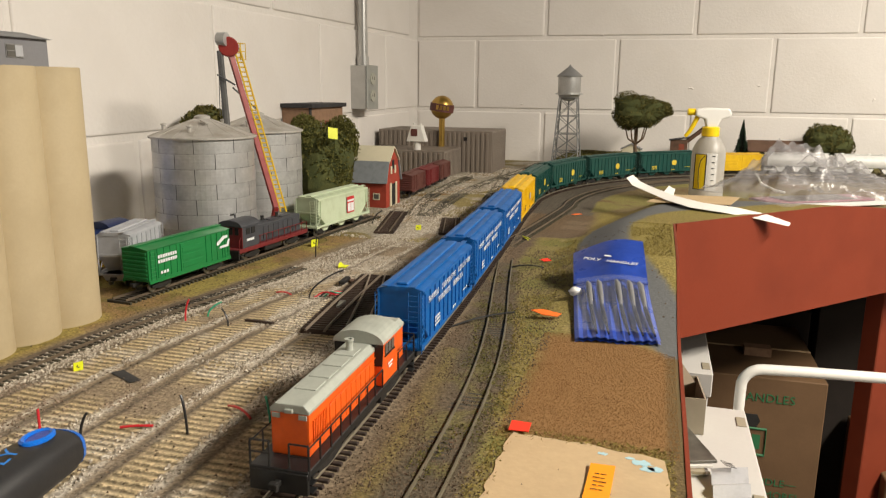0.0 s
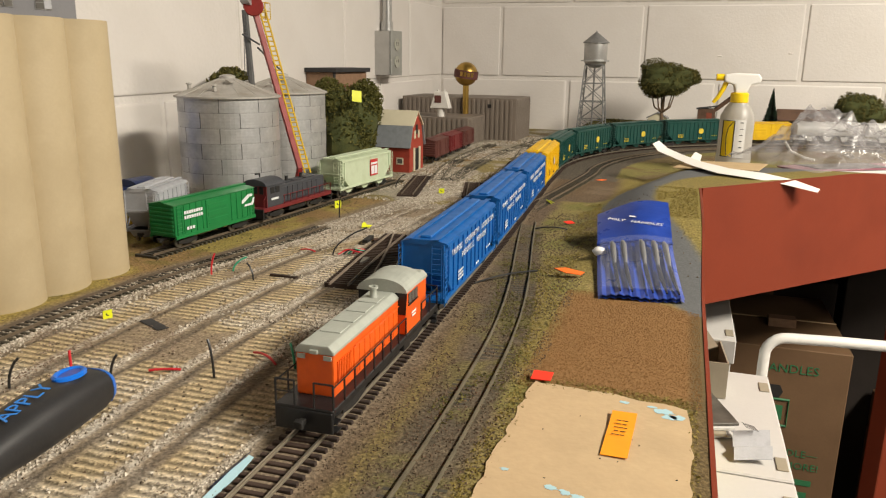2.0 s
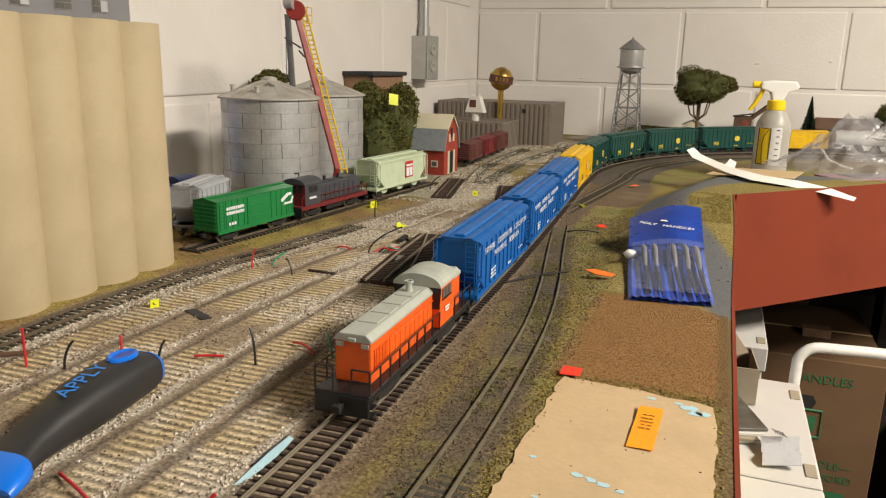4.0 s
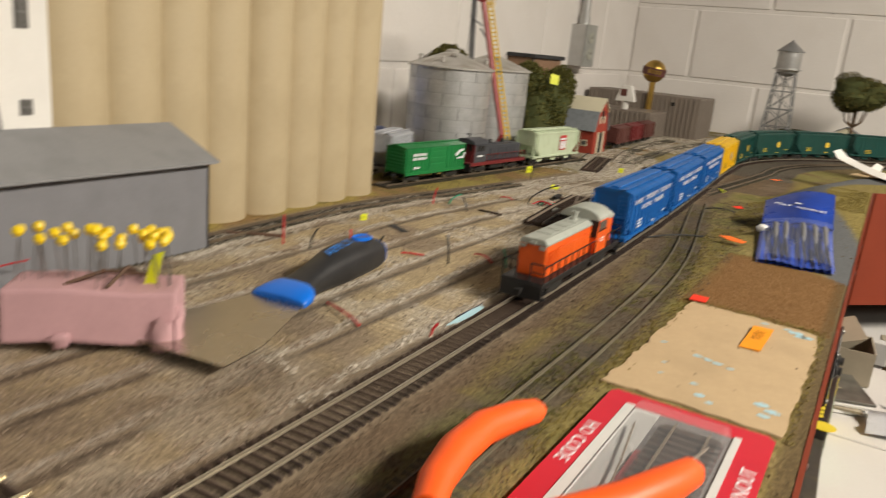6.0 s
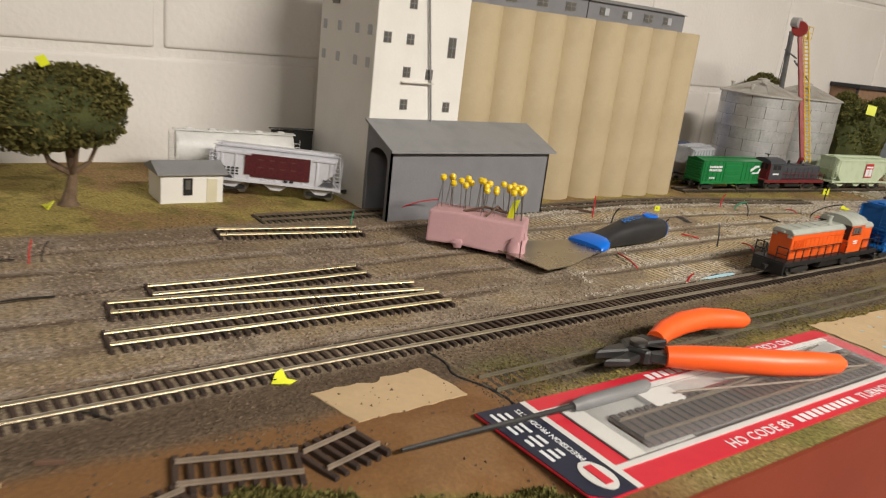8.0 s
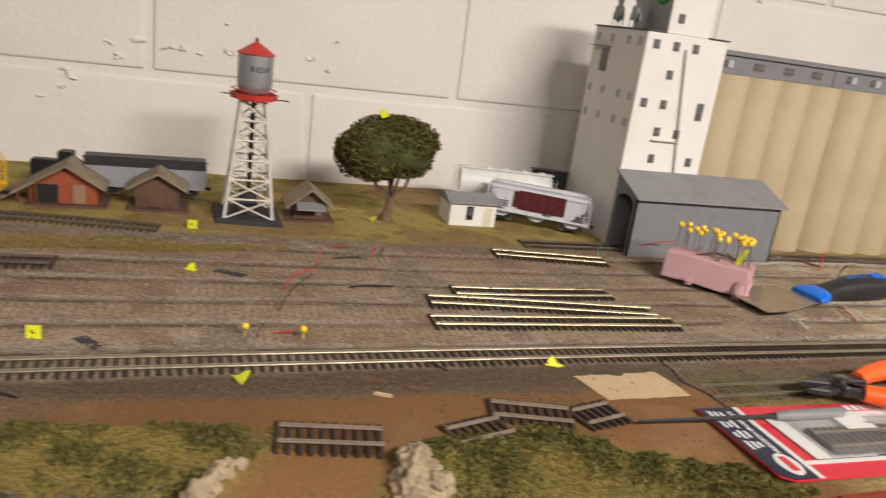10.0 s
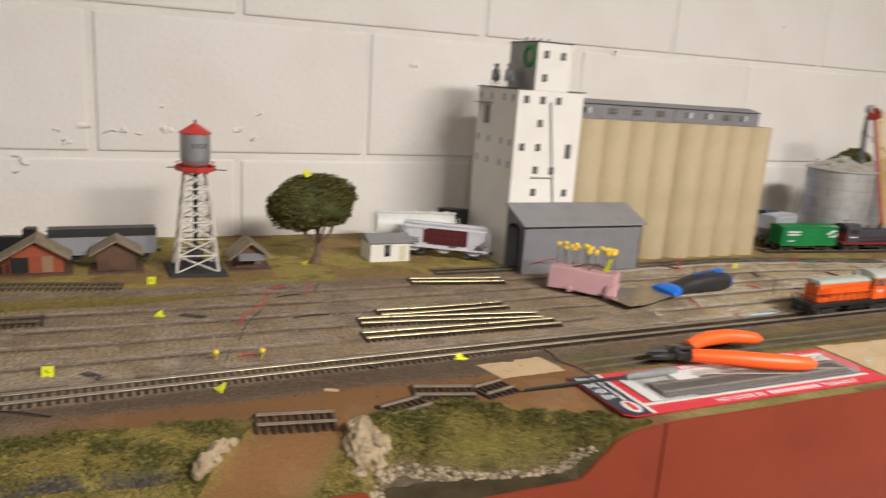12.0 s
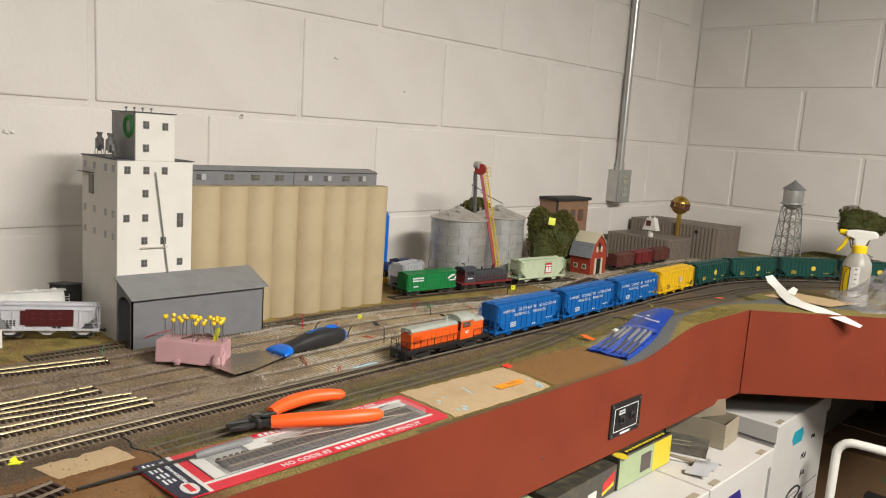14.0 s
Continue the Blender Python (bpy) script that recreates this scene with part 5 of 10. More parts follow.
    for y in (-0.0162, 0.0162):
        for a, b in ((c1 + 0.001, h - 0.001), (-h + 0.001, c0 - 0.001)):
            count = max(2, int((b - a) / 0.013))
            for k in range(count + 1):
                x = a + (b - a) * k / count
                part("railing_post", Shape().tube([(x, y, 0.0155), (x, y, 0.0285)], 0.00055, 5), chassis, ob)
            part("handrail", Shape().tube([(a, y, 0.0285), (b, y, 0.0285)], 0.00045, 5), chassis, ob)
    if marks:
        for facing, y in ((SIDE_A, -0.0164), (SIDE_B, 0.0164)):
            bars("lettering_bars", [(0.036, 0.0285, 0.009, 0.0012), (0.036, 0.0262, 0.007, 0.0012)], marks, ob, pose(0, y, 0) @ facing)
    return ob


def end_cab_switcher(name, m, label, hood, cab, sill, length=0.150):
    """A switcher whose cab stands at the rear end, with a lower hood before it."""
    ob = thing(name, m, label, "locomotive")
    h = length / 2
    c0, c1 = -h + 0.008, -h + 0.040
    part("frame", Shape().box(-h, -0.0160, 0.0110, h, 0.0160, 0.0160), sill, ob, "maroon walkway sill", bevel=0.0005)
    part("fuel_tank", Shape().box(-0.018, -0.0125, 0.0040, 0.018, 0.0125, 0.0112), GRIME, ob, bevel=0.001)
    lh = part("hood", Shape().box(c1, -0.0108, 0.0160, h - 0.010, 0.0108, 0.0385), hood, ob, "dark slate hood", bevel=0.0014, segments=2)
    for y in (-0.0110, 0.0110):
        for k in range(8):
            part("hood_door", Shape().box(c1 + 0.005 + 0.0108 * k, y - 0.0005, 0.0180, c1 + 0.0145 + 0.0108 * k, y + 0.0005, 0.0350), hood, lh, bevel=0.0002)
    for k in range(3):
        part("roof_hatch", Shape().box(c1 + 0.012 + 0.026 * k, -0.0060, 0.0384, c1 + 0.032 + 0.026 * k, 0.0060, 0.0396), hood, lh, bevel=0.0003)
    for x in (c1 + 0.030, c1 + 0.062):
        part("exhaust_stack", Shape().lathe([(0.0026, 0), (0.0020, 0.002), (0.0020, 0.0060), (0.0028, 0.0068), (0, 0.0068)], 12), GRIME, ob, m=pose(x, 0, 0.0384), smooth=True)
    cb = part("cab", Shape().box(c0, -0.0155, 0.0160, c1, 0.0155, 0.0410), hood, ob, "slate cab sides", bevel=0.0004)
    dome = [(0.0158 * math.cos(a), 0.0410 + 0.0075 * math.sin(a)) for a in np.linspace(0, math.pi, 15)]
    part("cab_end", Shape().prism(dome + [(-0.0158, 0.0162), (0.0158, 0.0162)], c0 - 0.0010, c0 - 0.0001, "x"), cab, ob, "maroon cab end")
    part("cab_roof", Shape().prism([(y * 1.06, z + 0.0008) for y, z in dome], c0 - 0.0030, c1 + 0.0020, "x"), hood, ob, "arched dark cab roof")
    for y in (-0.0085, 0.0, 0.0085):
        part("window", Shape().box(c0 - 0.0016, y - 0.0026, 0.0320, c0 - 0.0009, y + 0.0026, 0.0405), DARK, cb, "dark cab window")
    for y in (-0.0157, 0.0157):
        for x in (c0 + 0.007, c0 + 0.017):
            part("window", Shape().box(x, y - 0.0004, 0.0320, x + 0.0075, y + 0.0004, 0.0395), DARK, cb, "dark cab window")
        part("number_bar", Shape().box(c0 + 0.008, y - 0.0004, 0.0240, c0 + 0.022, y + 0.0004, 0.0265), LETTER_W, cb)
        count = 8
        for k in range(count + 1):
            x = c1 + 0.002 + (h - c1 - 0.004) * k / count
            part("railing_post", Shape().tube([(x, y, 0.0150), (x, y, 0.0265)], 0.0005, 5), sill, ob)
        part("handrail", Shape().tube([(c1, y, 0.0265), (h - 0.002, y, 0.0265)], 0.00045, 5), sill, ob)
        part("end_rail", Shape().tube([(c0 - 0.0005, y * 0.9, 0.030), (-h + 0.001, y, 0.026), (-h + 0.001, y, 0.012)], 0.0005, 5), sill, ob)
    part("horn", Shape().tube([(c0 + 0.012, 0.003, 0.0500), (c0 + 0.012, 0.003, 0.0540), (c0 + 0.004, 0.003, 0.0545)], 0.0010, 6), GRIME, ob)
    for way in (-1, 1):
        part("pilot", Shape().box(way * h - 0.001, -0.0160, 0.0035, way * h + 0.001, 0.0160, 0.0150), GRIME, ob, bevel=0.0004)
        for z in (0.0035, 0.0080):
            part("step", Shape().box(way * (h - 0.004) - 0.003, -0.0172, z, way * (h - 0.004) + 0.003, 0.0172, z + 0.0008), GRIME, ob)
        add_truck(ob, way * 0.044, 0.0115)
        add_coupler(ob, way * h, way)
    return ob


# ---- the train on the main line ----
_d = np.r_[0, np.cumsum(np.hypot(*np.diff(main_line, axis=0).T))]


def on_main(s):
    """Pose on the main line, s metres behind the locomotive's front coupler; local x looks the way it travels."""
    start = float(np.interp(HEAD_Y, main_line[:112, 1], _d[:112])) + s
    p = [np.array([np.interp(start + k, _d, main_line[:, 0]), np.interp(start + k, _d, main_line[:, 1])]) for k in (-0.06, 0.06)]
    mid = (p[0] + p[1]) / 2
    t = p[0] - p[1]
    return pose(float(mid[0]), float(mid[1]), RAIL_TOP, 0, 0, math.degrees(math.atan2(t[1], t[0])))


HEAD_Y = 0.49
GONGREY = mat("gondola_grey", (0.26, 0.26, 0.285), 0.6, var=0.12, coarse=60)
road_switcher("locomotive", on_main(0.097), "orange and light grey model diesel locomotive on the main line", ORANGE, LOCOGREY, ORANGE, BLACK, LETTER_W, 0.182)
FARM = [("FARMERS   COOPERATIVE   ASSOCIATION", 0.0070, 0.0445, 0.148), ("HORDVILLE,   NEBRASKA", 0.0070, 0.0365, 0.088)]
at, gap = 0.194, 0.1960
blue = covered_hopper("covered_hopper", on_main(at + gap / 2), BLUE, "bright blue ribbed covered hopper with white lettering", "train cars", lines=FARM, letters="bars")
at += gap
for k in range(2):
    copy_thing(blue, on_main(at + gap / 2))
    at += gap
LOGO_Y = mat("emblem_white", (0.55, 0.5, 0.5), 0.6, var=0.3, coarse=300, bump=0)
covered_hopper("covered_hopper", on_main(at + gap / 2), YELLOW, "bright yellow covered hopper with a plain emblem", "train cars", logo=LOGO_Y, letter_mat=LETTER_K, rib_count=11)
at += gap
green = covered_hopper("covered_hopper", on_main(at + gap / 2), GREEN, "dark green covered hopper with yellow markings", "train cars", logo=LETTER_Y, letter_mat=LETTER_Y, rib_count=14)
at += gap
for k in range(3):
    copy_thing(green, on_main(at + gap / 2))
    at += gap
box_car("boxcar", on_main(at + 0.088), YELLOW, "bright yellow boxcar with black markings", "train cars", 0.165, 0.050, letter_mat=LETTER_K)
at += 0.182
rounded = round_hopper("covered_hopper", on_main(at + 0.083), WHITECAR, "white round-sided covered hopper", "train cars")
at += 0.169
copy_thing(rounded, on_main(at + 0.083))
at += 0.169
grey_hop = covered_hopper("covered_hopper", on_main(at + 0.08), GREYCAR, "light grey covered hopper", "train cars", length=0.135, high=0.047, rib_count=9, letter_mat=LETTER_K)
at += 0.160
copy_thing(grey_hop, on_main(at + 0.08))
at += 0.160
caboose("caboose", on_main(at + 0.063), "bright red caboose at the train's tail")

# ---- standing cars ----


def heading(a, b, z=RAIL_TOP):
    """A pose half-way between two plan points, local x from b to a."""
    return pose((a[0] + b[0]) / 2, (a[1] + b[1]) / 2, z, 0, 0, math.degrees(math.atan2(a[1] - b[1], a[0] - b[0])))


box_car("boxcar", heading((0.2300, 0.794), (0.2420, 0.926)), BOXGREEN, "bright green boxcar with a white emblem, parked by the silos", "parked cars", 0.128, 0.045, emblem=True)
end_cab_switcher("locomotive", heading((0.257, 1.093), (0.2425, 0.942)), "slate grey and maroon switcher parked in line", SLATE, MAROON, MAROON)
covered_hopper("covered_hopper", heading((0.2595, 1.110), (0.2755, 1.268)), MINT, "pale green covered hopper with a red emblem", "parked cars", length=0.144, high=0.052, logo=LETTER_R, letter_mat=LETTER_G, rib_count=2, letters="", shield=True)
covered_hopper("covered_hopper", heading((0.155, 0.100), (0.212, 0.216), 0.004) @ pose(0, 0, 0, 0, -1.5, 0), SILVERCAR, "silver-grey covered hopper with a dark red lettering panel, standing askew", "parked cars", length=0.122, high=0.044, logo=mat("dark_red_print", (0.085, 0.008, 0.012), 0.5, var=0.3, coarse=300, bump=0), letter_mat=LETTER_K, rib_count=9, panel=True)
round_hopper("tank_car", heading((0.100, 0.075), (0.125, 0.200), 0.003), WHITECAR, "white tank-like hopper behind the grey car", "parked cars", 0.125)
gon = box_car("gondola", heading((0.148, -0.378), (0.142, -0.250), 0.004), GONGREY, "long grey freight car with a black top behind the sheds", "parked cars", 0.126, 0.036, roof=BLACK, door=False, marks=False)
part("black_cover", Shape().prism([(-0.0174, 0.0340), (0.0174, 0.0340), (0.0168, 0.0400), (0.010, 0.0430), (-0.010, 0.0430), (-0.0168, 0.0400)], -0.0635, 0.0635, "x"), BLACK, gon, "black rounded cover")
little = thing("small_switcher", pose(0.128, -0.412, 0.002, 0, 0, 84) @ Matrix.Diagonal((0.75, 0.8, 0.92, 1)), "tiny black switcher engine parked behind the depot shed", "locomotive")
part("hood", Shape().box(-0.030, -0.009, 0.012, 0.008, 0.009, 0.034), BLACK, little, bevel=0.002)
part("cab", Shape().box(0.008, -0.011, 0.012, 0.028, 0.011, 0.046), BLACK, little, bevel=0.0015)
part("underframe", Shape().box(-0.034, -0.010, 0.006, 0.032, 0.010, 0.0118), GRIME, little)
for wx in (-0.020, 0.016):
    part("wheel_pair", Shape().tube([(wx, -0.009, 0.0042), (wx, 0.009, 0.0042)], 0.0045, 14), STEEL, little, smooth=True)
covered_hopper("covered_hopper", heading((0.155, -0.63), (0.160, -0.462), 0.004), BLUE, "blue open-framed hopper parked by the wall", "parked cars", length=0.150, high=0.056, rib_count=12)
covered_hopper("covered_hopper", heading((0.200, -0.615), (0.206, -0.438), 0.004), YELLOW, "yellow covered hopper parked at the yard's end", "parked cars", length=0.150, high=0.044, rib_count=8, letter_mat=LETTER_K)
covered_hopper("covered_hopper", heading((0.188, 0.818), (0.169, 0.894), 0.003) @ Matrix.Diagonal((0.72, 1, 1, 1)), GREYCAR, "light grey hopper parked behind the silos", "parked cars", length=0.106, high=0.054, rib_count=7, letter_mat=LETTER_K)
road_switcher("locomotive", heading((0.108, 0.790), (0.122, 0.930), 0.003), "dark blue switcher with yellow ends parked behind", BLUE_DARK, BLUE_DARK, BLUE_DARK, LADDERYEL, LETTER_W, 0.150)
for (a, b), tone in (((( 0.262, 1.520), (0.258, 1.620)), BROWNCAR), (((0.258, 1.628), (0.254, 1.728)), MAROON), (((0.254, 1.736), (0.250, 1.836)), BROWNCAR)):
    box_car("boxcar", heading(a, b, 0.004), tone, "weathered brown boxcar parked by the taupe building", "brown boxcars", 0.096, 0.042, ribs=9, marks=False)

# ---- grain elevator ----
elevator = thing("grain_elevator", pose(0, 0, 0), "white headhouse with a row of tan concrete silos", "grain elevator")
tower = part("headhouse", Shape().box(0.118, 0.229, -0.001, 0.245, 0.3405, 0.2585), TOWERWHITE, elevator, "white plastered headhouse", bevel=0.0006)
part("roof_slab", Shape().box(0.1165, 0.2275, 0.2587, 0.1655, 0.342, 0.2602).box(0.1655, 0.2275, 0.2587, 0.2465, 0.2535, 0.2602).box(0.1655, 0.3125, 0.2587, 0.2465, 0.342, 0.2602), SLATE, elevator)
pent = part("penthouse", Shape().box(0.166, 0.254, 0.2586, 0.2452, 0.312, 0.3255), TOWERWHITE, elevator, bevel=0.0005)
# -y face covered by a grey plate, the other faces stay white
part("side_panel", Shape().box(0.1662, 0.2534, 0.2604, 0.2450, 0.2541, 0.3252), LATTICE_G, elevator, "grey plate over the penthouse's -y side")
part("penthouse_roof", Shape().box(0.1645, 0.2525, 0.3257, 0.2468, 0.3135, 0.3270), SLATE, elevator)
part("round_emblem", Shape().tube([(0.0130 * math.cos(a), 0.0130 * math.sin(a), 0) for a in np.linspace(0, 2 * math.pi, 33)], 0.0042, 6), RINGGREEN, elevator, "green ring emblem", m=pose(0.224, 0.2545, 0.306, 90, 0, 0))


def pane_window(parent, place, wide, high, axis="x"):
    """A small framed window let into a wall; axis: the wall's normal."""
    turn = {"x": 0, "-y": -90}[axis]
    w = part("window", Shape().box(-0.0015, -wide / 2 - 0.0007, -high / 2 - 0.0007, 0.0006, wide / 2 + 0.0007, high / 2 + 0.0007), CREAM if axis == "y" else LATTICE_G, parent, "small dark framed window", m=pose(*place, 0, 0, turn))
    part("pane", Shape().box(0, -wide / 2, -high / 2, 0.0010, wide / 2, high / 2), WINDOW, w)
    part("glazing_bar", Shape().box(0.0008, -0.0003, -high / 2, 0.0013, 0.0003, high / 2).box(0.0008, -wide / 2, -0.0003, 0.0013, wide / 2, 0.0003), LATTICE_G, w)


for y, z in ((0.243, 0.245), (0.270, 0.245), (0.297, 0.245), (0.269, 0.212), (0.242, 0.177), (0.269, 0.177), (0.268, 0.144), (0.296, 0.143), (0.268, 0.111), (0.322, 0.110)):
    pane_window(tower, (0.2450, y, z), 0.0075, 0.0095)
for y, z in ((0.269, 0.309), (0.297, 0.308), (0.269, 0.2765)):
    pane_window(pent, (0.2452, y, z), 0.0075, 0.0095)
pane_window(tower, (0.2450, 0.3215, 0.1725), 0.0085, 0.0200)
for x in (0.130, 0.165, 0.205, 0.232):
    for z in (0.150, 0.182, 0.246):
        part("window_recess", Shape().box(x - 0.004, 0.2284, z - 0.005, x + 0.004, 0.2292, z + 0.005), GREYCAR, tower, "faint grey window frame")
part("side_hatch", Shape().box(0.146, 0.2278, 0.204, 0.162, 0.2292, 0.232), WINDOW, tower, "dark tall side window")
part("side_ledge", Shape().box(0.120, 0.221, 0.2345, 0.166, 0.2288, 0.2352), SLATE, tower)
part("spout_pipe", Shape().tube([(0.2478, 0.2825, 0.243), (0.2478, 0.3045, 0.083)], 0.0010, 8), LATTICE_G, elevator, "thin grey slanting spout")
part("ledge_bar", Shape().box(0.2455, 0.262, 0.1335, 0.2495, 0.301, 0.1345), LATTICE, elevator)
for y in (0.260, 0.272, 0.284, 0.297):
    part("roof_vent", Shape().lathe([(0.0008, 0), (0.0008, 0.004), (0.0020, 0.0046), (0.0020, 0.0062), (0.0008, 0.007), (0, 0.007)], 10), LATTICE_G, elevator, m=pose(0.200, y, 0.3268))
for x, y in ((0.140, 0.246), (0.192, 0.2405)):
    s = Shape().lathe([(0.0018, 0.006), (0.0062, 0.013), (0.0062, 0.024), (0.0030, 0.027), (0.0030, 0.030), (0.0042, 0.031), (0.0042, 0.034), (0, 0.034)], 12)
    for a in (45, 135, 225, 315):
        s.tube([(0.007 * math.cos(radians(a)), 0.007 * math.sin(radians(a)), 0), (0.006 * math.cos(radians(a)), 0.006 * math.sin(radians(a)), 0.014)], 0.0006, 5)
    s.box(-0.011, -0.002, 0.009, -0.006, 0.002, 0.018).box(0.006, -0.002, 0.009, 0.011, 0.002, 0.018)
    part("dust_cyclone", s, LATTICE_G, elevator, "grey dust cyclone on legs", m=pose(x, y, 0.2600))
SILO_MESH = Shape().lathe([(0.0312, -0.001), (0.0312, 0.2215), (0.0307, 0.2222), (0, 0.2222)], 48).mesh("silo", SILO, smooth=True)
for k in range(8):
    part("silo", SILO_MESH, None, elevator, m=pose(0.2142, 0.3690 + 0.0485 * k + (0.0079 if k > 3 else 0.0), 0))
part("bin_block", Shape().box(0.100, 0.3415, -0.001, 0.207, 0.742, 0.2195), SILO, elevator)
lean = part("back_shed", Shape().prism([(0.050, -0.001), (0.117, -0.001), (0.117, 0.060), (0.050, 0.050)], 0.204, 0.2284, "y"), DARK, elevator, "dark lean-to behind the headhouse")
part("roof", Shape().prism([(0.048, 0.0505), (0.119, 0.0611), (0.119, 0.0628), (0.048, 0.0522)], 0.202, 0.2284, "y"), SLATE, lean, "dull grey lean-to roof")
gal = part("gallery", Shape().box(0.158, 0.3415, 0.2224, 0.2120, 0.730, 0.2450), SHEDGREY, elevator, "grey gallery over the silos")
part("gallery_roof", Shape().prism([(0.154, 0.2452), (0.2155, 0.2452), (0.185, 0.2515)], 0.3412, 0.7325, "y"), ROOFGREY, elevator)
for k, y in enumerate((0.372, 0.420, 0.468, 0.514, 0.573, 0.615, 0.656, 0.695)):
    pane_window(gal, (0.2120, y, 0.2345), 0.016, 0.0095)
    # half of four panes coloured pale to stand for a reflection
    if k in (0, 4, 5, 7):
        part("reflection_pane", Shape().box(0.2130, y, 0.2300, 0.2134, y + 0.0075, 0.2390), GREYCAR, gal, "pale half pane, a reflection put in as colour")
part("gallery_joint", Shape().box(0.2118, 0.5425, 0.2225, 0.2126, 0.5435, 0.2450), BLACK, gal)

drive_shed = thing("drive_shed", pose(0, 0, 0), "plain grey drive-through shed leaning on the elevator", "shed")
SX0, SX1, SY0, SY1 = 0.2458, 0.2965, 0.2285, 0.4365


def shed_roof_z(x):
    return 0.0935 - (x - SX0) * 0.40


part("front_wall", Shape().box(SX1 - 0.002, SY0, -0.001, SX1, SY1, shed_roof_z(SX1)), SHEDGREY, drive_shed, "plain grey front wall")
arch = [(0.2510 + 0.0195 + 0.0195 * math.cos(a), 0.058 + 0.012 * math.sin(a)) for a in np.linspace(0, math.pi, 9)]
gable = [(SX0, -0.001), (SX0, shed_roof_z(SX0)), (SX1, shed_roof_z(SX1)), (SX1, -0.001), (0.290, -0.001)] + arch + [(0.251, -0.001)]
for y in (SY0, SY1 - 0.002):
    part("end_wall", Shape().prism(gable, y, y + 0.002, "y"), SHEDGREY, drive_shed, "grey end wall with an arched doorway")
part("back_wall", Shape().box(SX0, SY0 + 0.002, -0.001, SX0 + 0.001, SY1 - 0.002, shed_roof_z(SX0) - 0.003), SHEDGREY, drive_shed)
part("roof", Shape().prism([(SX0 - 0.0005, shed_roof_z(SX0) + 0.0002), (SX0 - 0.0005, shed_roof_z(SX0) + 0.0022), (SX1 + 0.007, shed_roof_z(SX1 + 0.007) + 0.0022), (SX1 + 0.007, shed_roof_z(SX1 + 0.007) + 0.0002)], SY0 - 0.004, SY1 + 0.004, "y"), ROOFGREY, drive_shed, "flat grey roof sheet")

# ---- two galvanised bins with a leaning leg ----


GALV_TONES = [GALV, mat("galvanised_bright", (0.56, 0.56, 0.555), 0.42, 0.65, var=0.16, fine=250, coarse=40, bump=0.05), mat("galvanised_dull", (0.46, 0.46, 0.455), 0.5, 0.6, var=0.2, fine=250, coarse=40, bump=0.06)]


def grain_bin(cx, cy, r=0.0615, eave=0.147, peak=0.171):
    ob = thing("grain_bin", pose(cx, cy, 0), "galvanised corrugated grain bin with a conical roof", "grain bin", "grain bins")
    core = [(r - 0.0010, -0.001)]
    core += [(r - 0.0010 + (0.0003 if i % 2 else 0), eave * i / 44) for i in range(45)] + [(0, eave)]
    part("wall", Shape().lathe(core, 64), GALV_SEAM, ob, smooth=True)
    rows, per = 8, 8
    dz = eave / rows
    for i in range(rows):
        for k in range(per):
            a0 = 2 * math.pi * (k + 0.5 * (i % 2)) / per + 0.010
            a1 = 2 * math.pi * (k + 1 + 0.5 * (i % 2)) / per - 0.004
            rr = r + 0.0002 + 0.0003 * ((i * 7 + k * 3) % 3)
            pts, n, w_ = [], 8, 11
            for j in range(n + 1):
                a = a0 + (a1 - a0) * j / n
                for q in range(w_):
                    r_ = rr + (0.00005 if q % 2 else 0)
                    pts.append((r_ * math.cos(a), r_ * math.sin(a), dz * i + 0.00012 + (dz - 0.00024) * q / (w_ - 1)))
            faces = [(w_ * j + q, w_ * (j + 1) + q, w_ * (j + 1) + q + 1, w_ * j + q + 1) for j in range(n) for q in range(w_ - 1)]
            part("sheet", Shape().add(pts, faces), GALV_TONES[(i * 5 + k * 3) % 3], ob)
    part("roof", Shape().lathe([(r + 0.004, eave - 0.0016), (r + 0.004, eave + 0.0004), (0.010, peak - 0.003), (0.010, peak), (0.004, peak + 0.002), (0, peak + 0.002)], 48), GALV_ROOF, ob, "weathered conical sheet roof", smooth=True)
    for k in range(16):
        a = 2 * math.pi * k / 16
        c, s_ = math.cos(a), math.sin(a)
        part("roof_seam", Shape().tube([((r + 0.0035) * c, (r + 0.0035) * s_, eave + 0.0006), (0.011 * c, 0.011 * s_, peak - 0.0032)], 0.00035, 5), GALV_ROOF, ob)
    for a in (200, 285):
        c, s_ = math.cos(radians(a)), math.sin(radians(a))
        part("roof_vent", Shape().lathe([(0.0025, 0), (0.0025, 0.006), (0.0040, 0.0068), (0.0036, 0.0082), (0, 0.009)], 10), GALV_ROOF, ob, m=pose(r * 0.78 * c, r * 0.78 * s_, eave + 0.0065), smooth=True)
    part("roof_hatch", Shape().box(-0.004, -0.004, 0, 0.004, 0.004, 0.0016), GALV_ROOF, ob, m=pose(r * 0.45 * math.cos(-0.9), r * 0.45 * math.sin(-0.9), eave + 0.0175, 0, 24, 0))
    return ob


grain_bin(0.169, 1.016)
grain_bin(0.163, 1.160)
leg = thing("bucket_elevator", pose(0.243, 1.060, 0.0), "red bucket elevator with a yellow ladder leaning over the bins", "bucket elevator")
LOW, TOP = Vector((0.0, 0.0, 0.053)), Vector((-0.056, -0.004, 0.256))
axis = (TOP - LOW).normalized()
side = Vector((0, 1, 0))
RIGHT = Vector((0.88, 0.48, 0))
part("trunking", Shape().tube([LOW, TOP], 0.0044, 4), LEGRED, leg, "red square trunking")
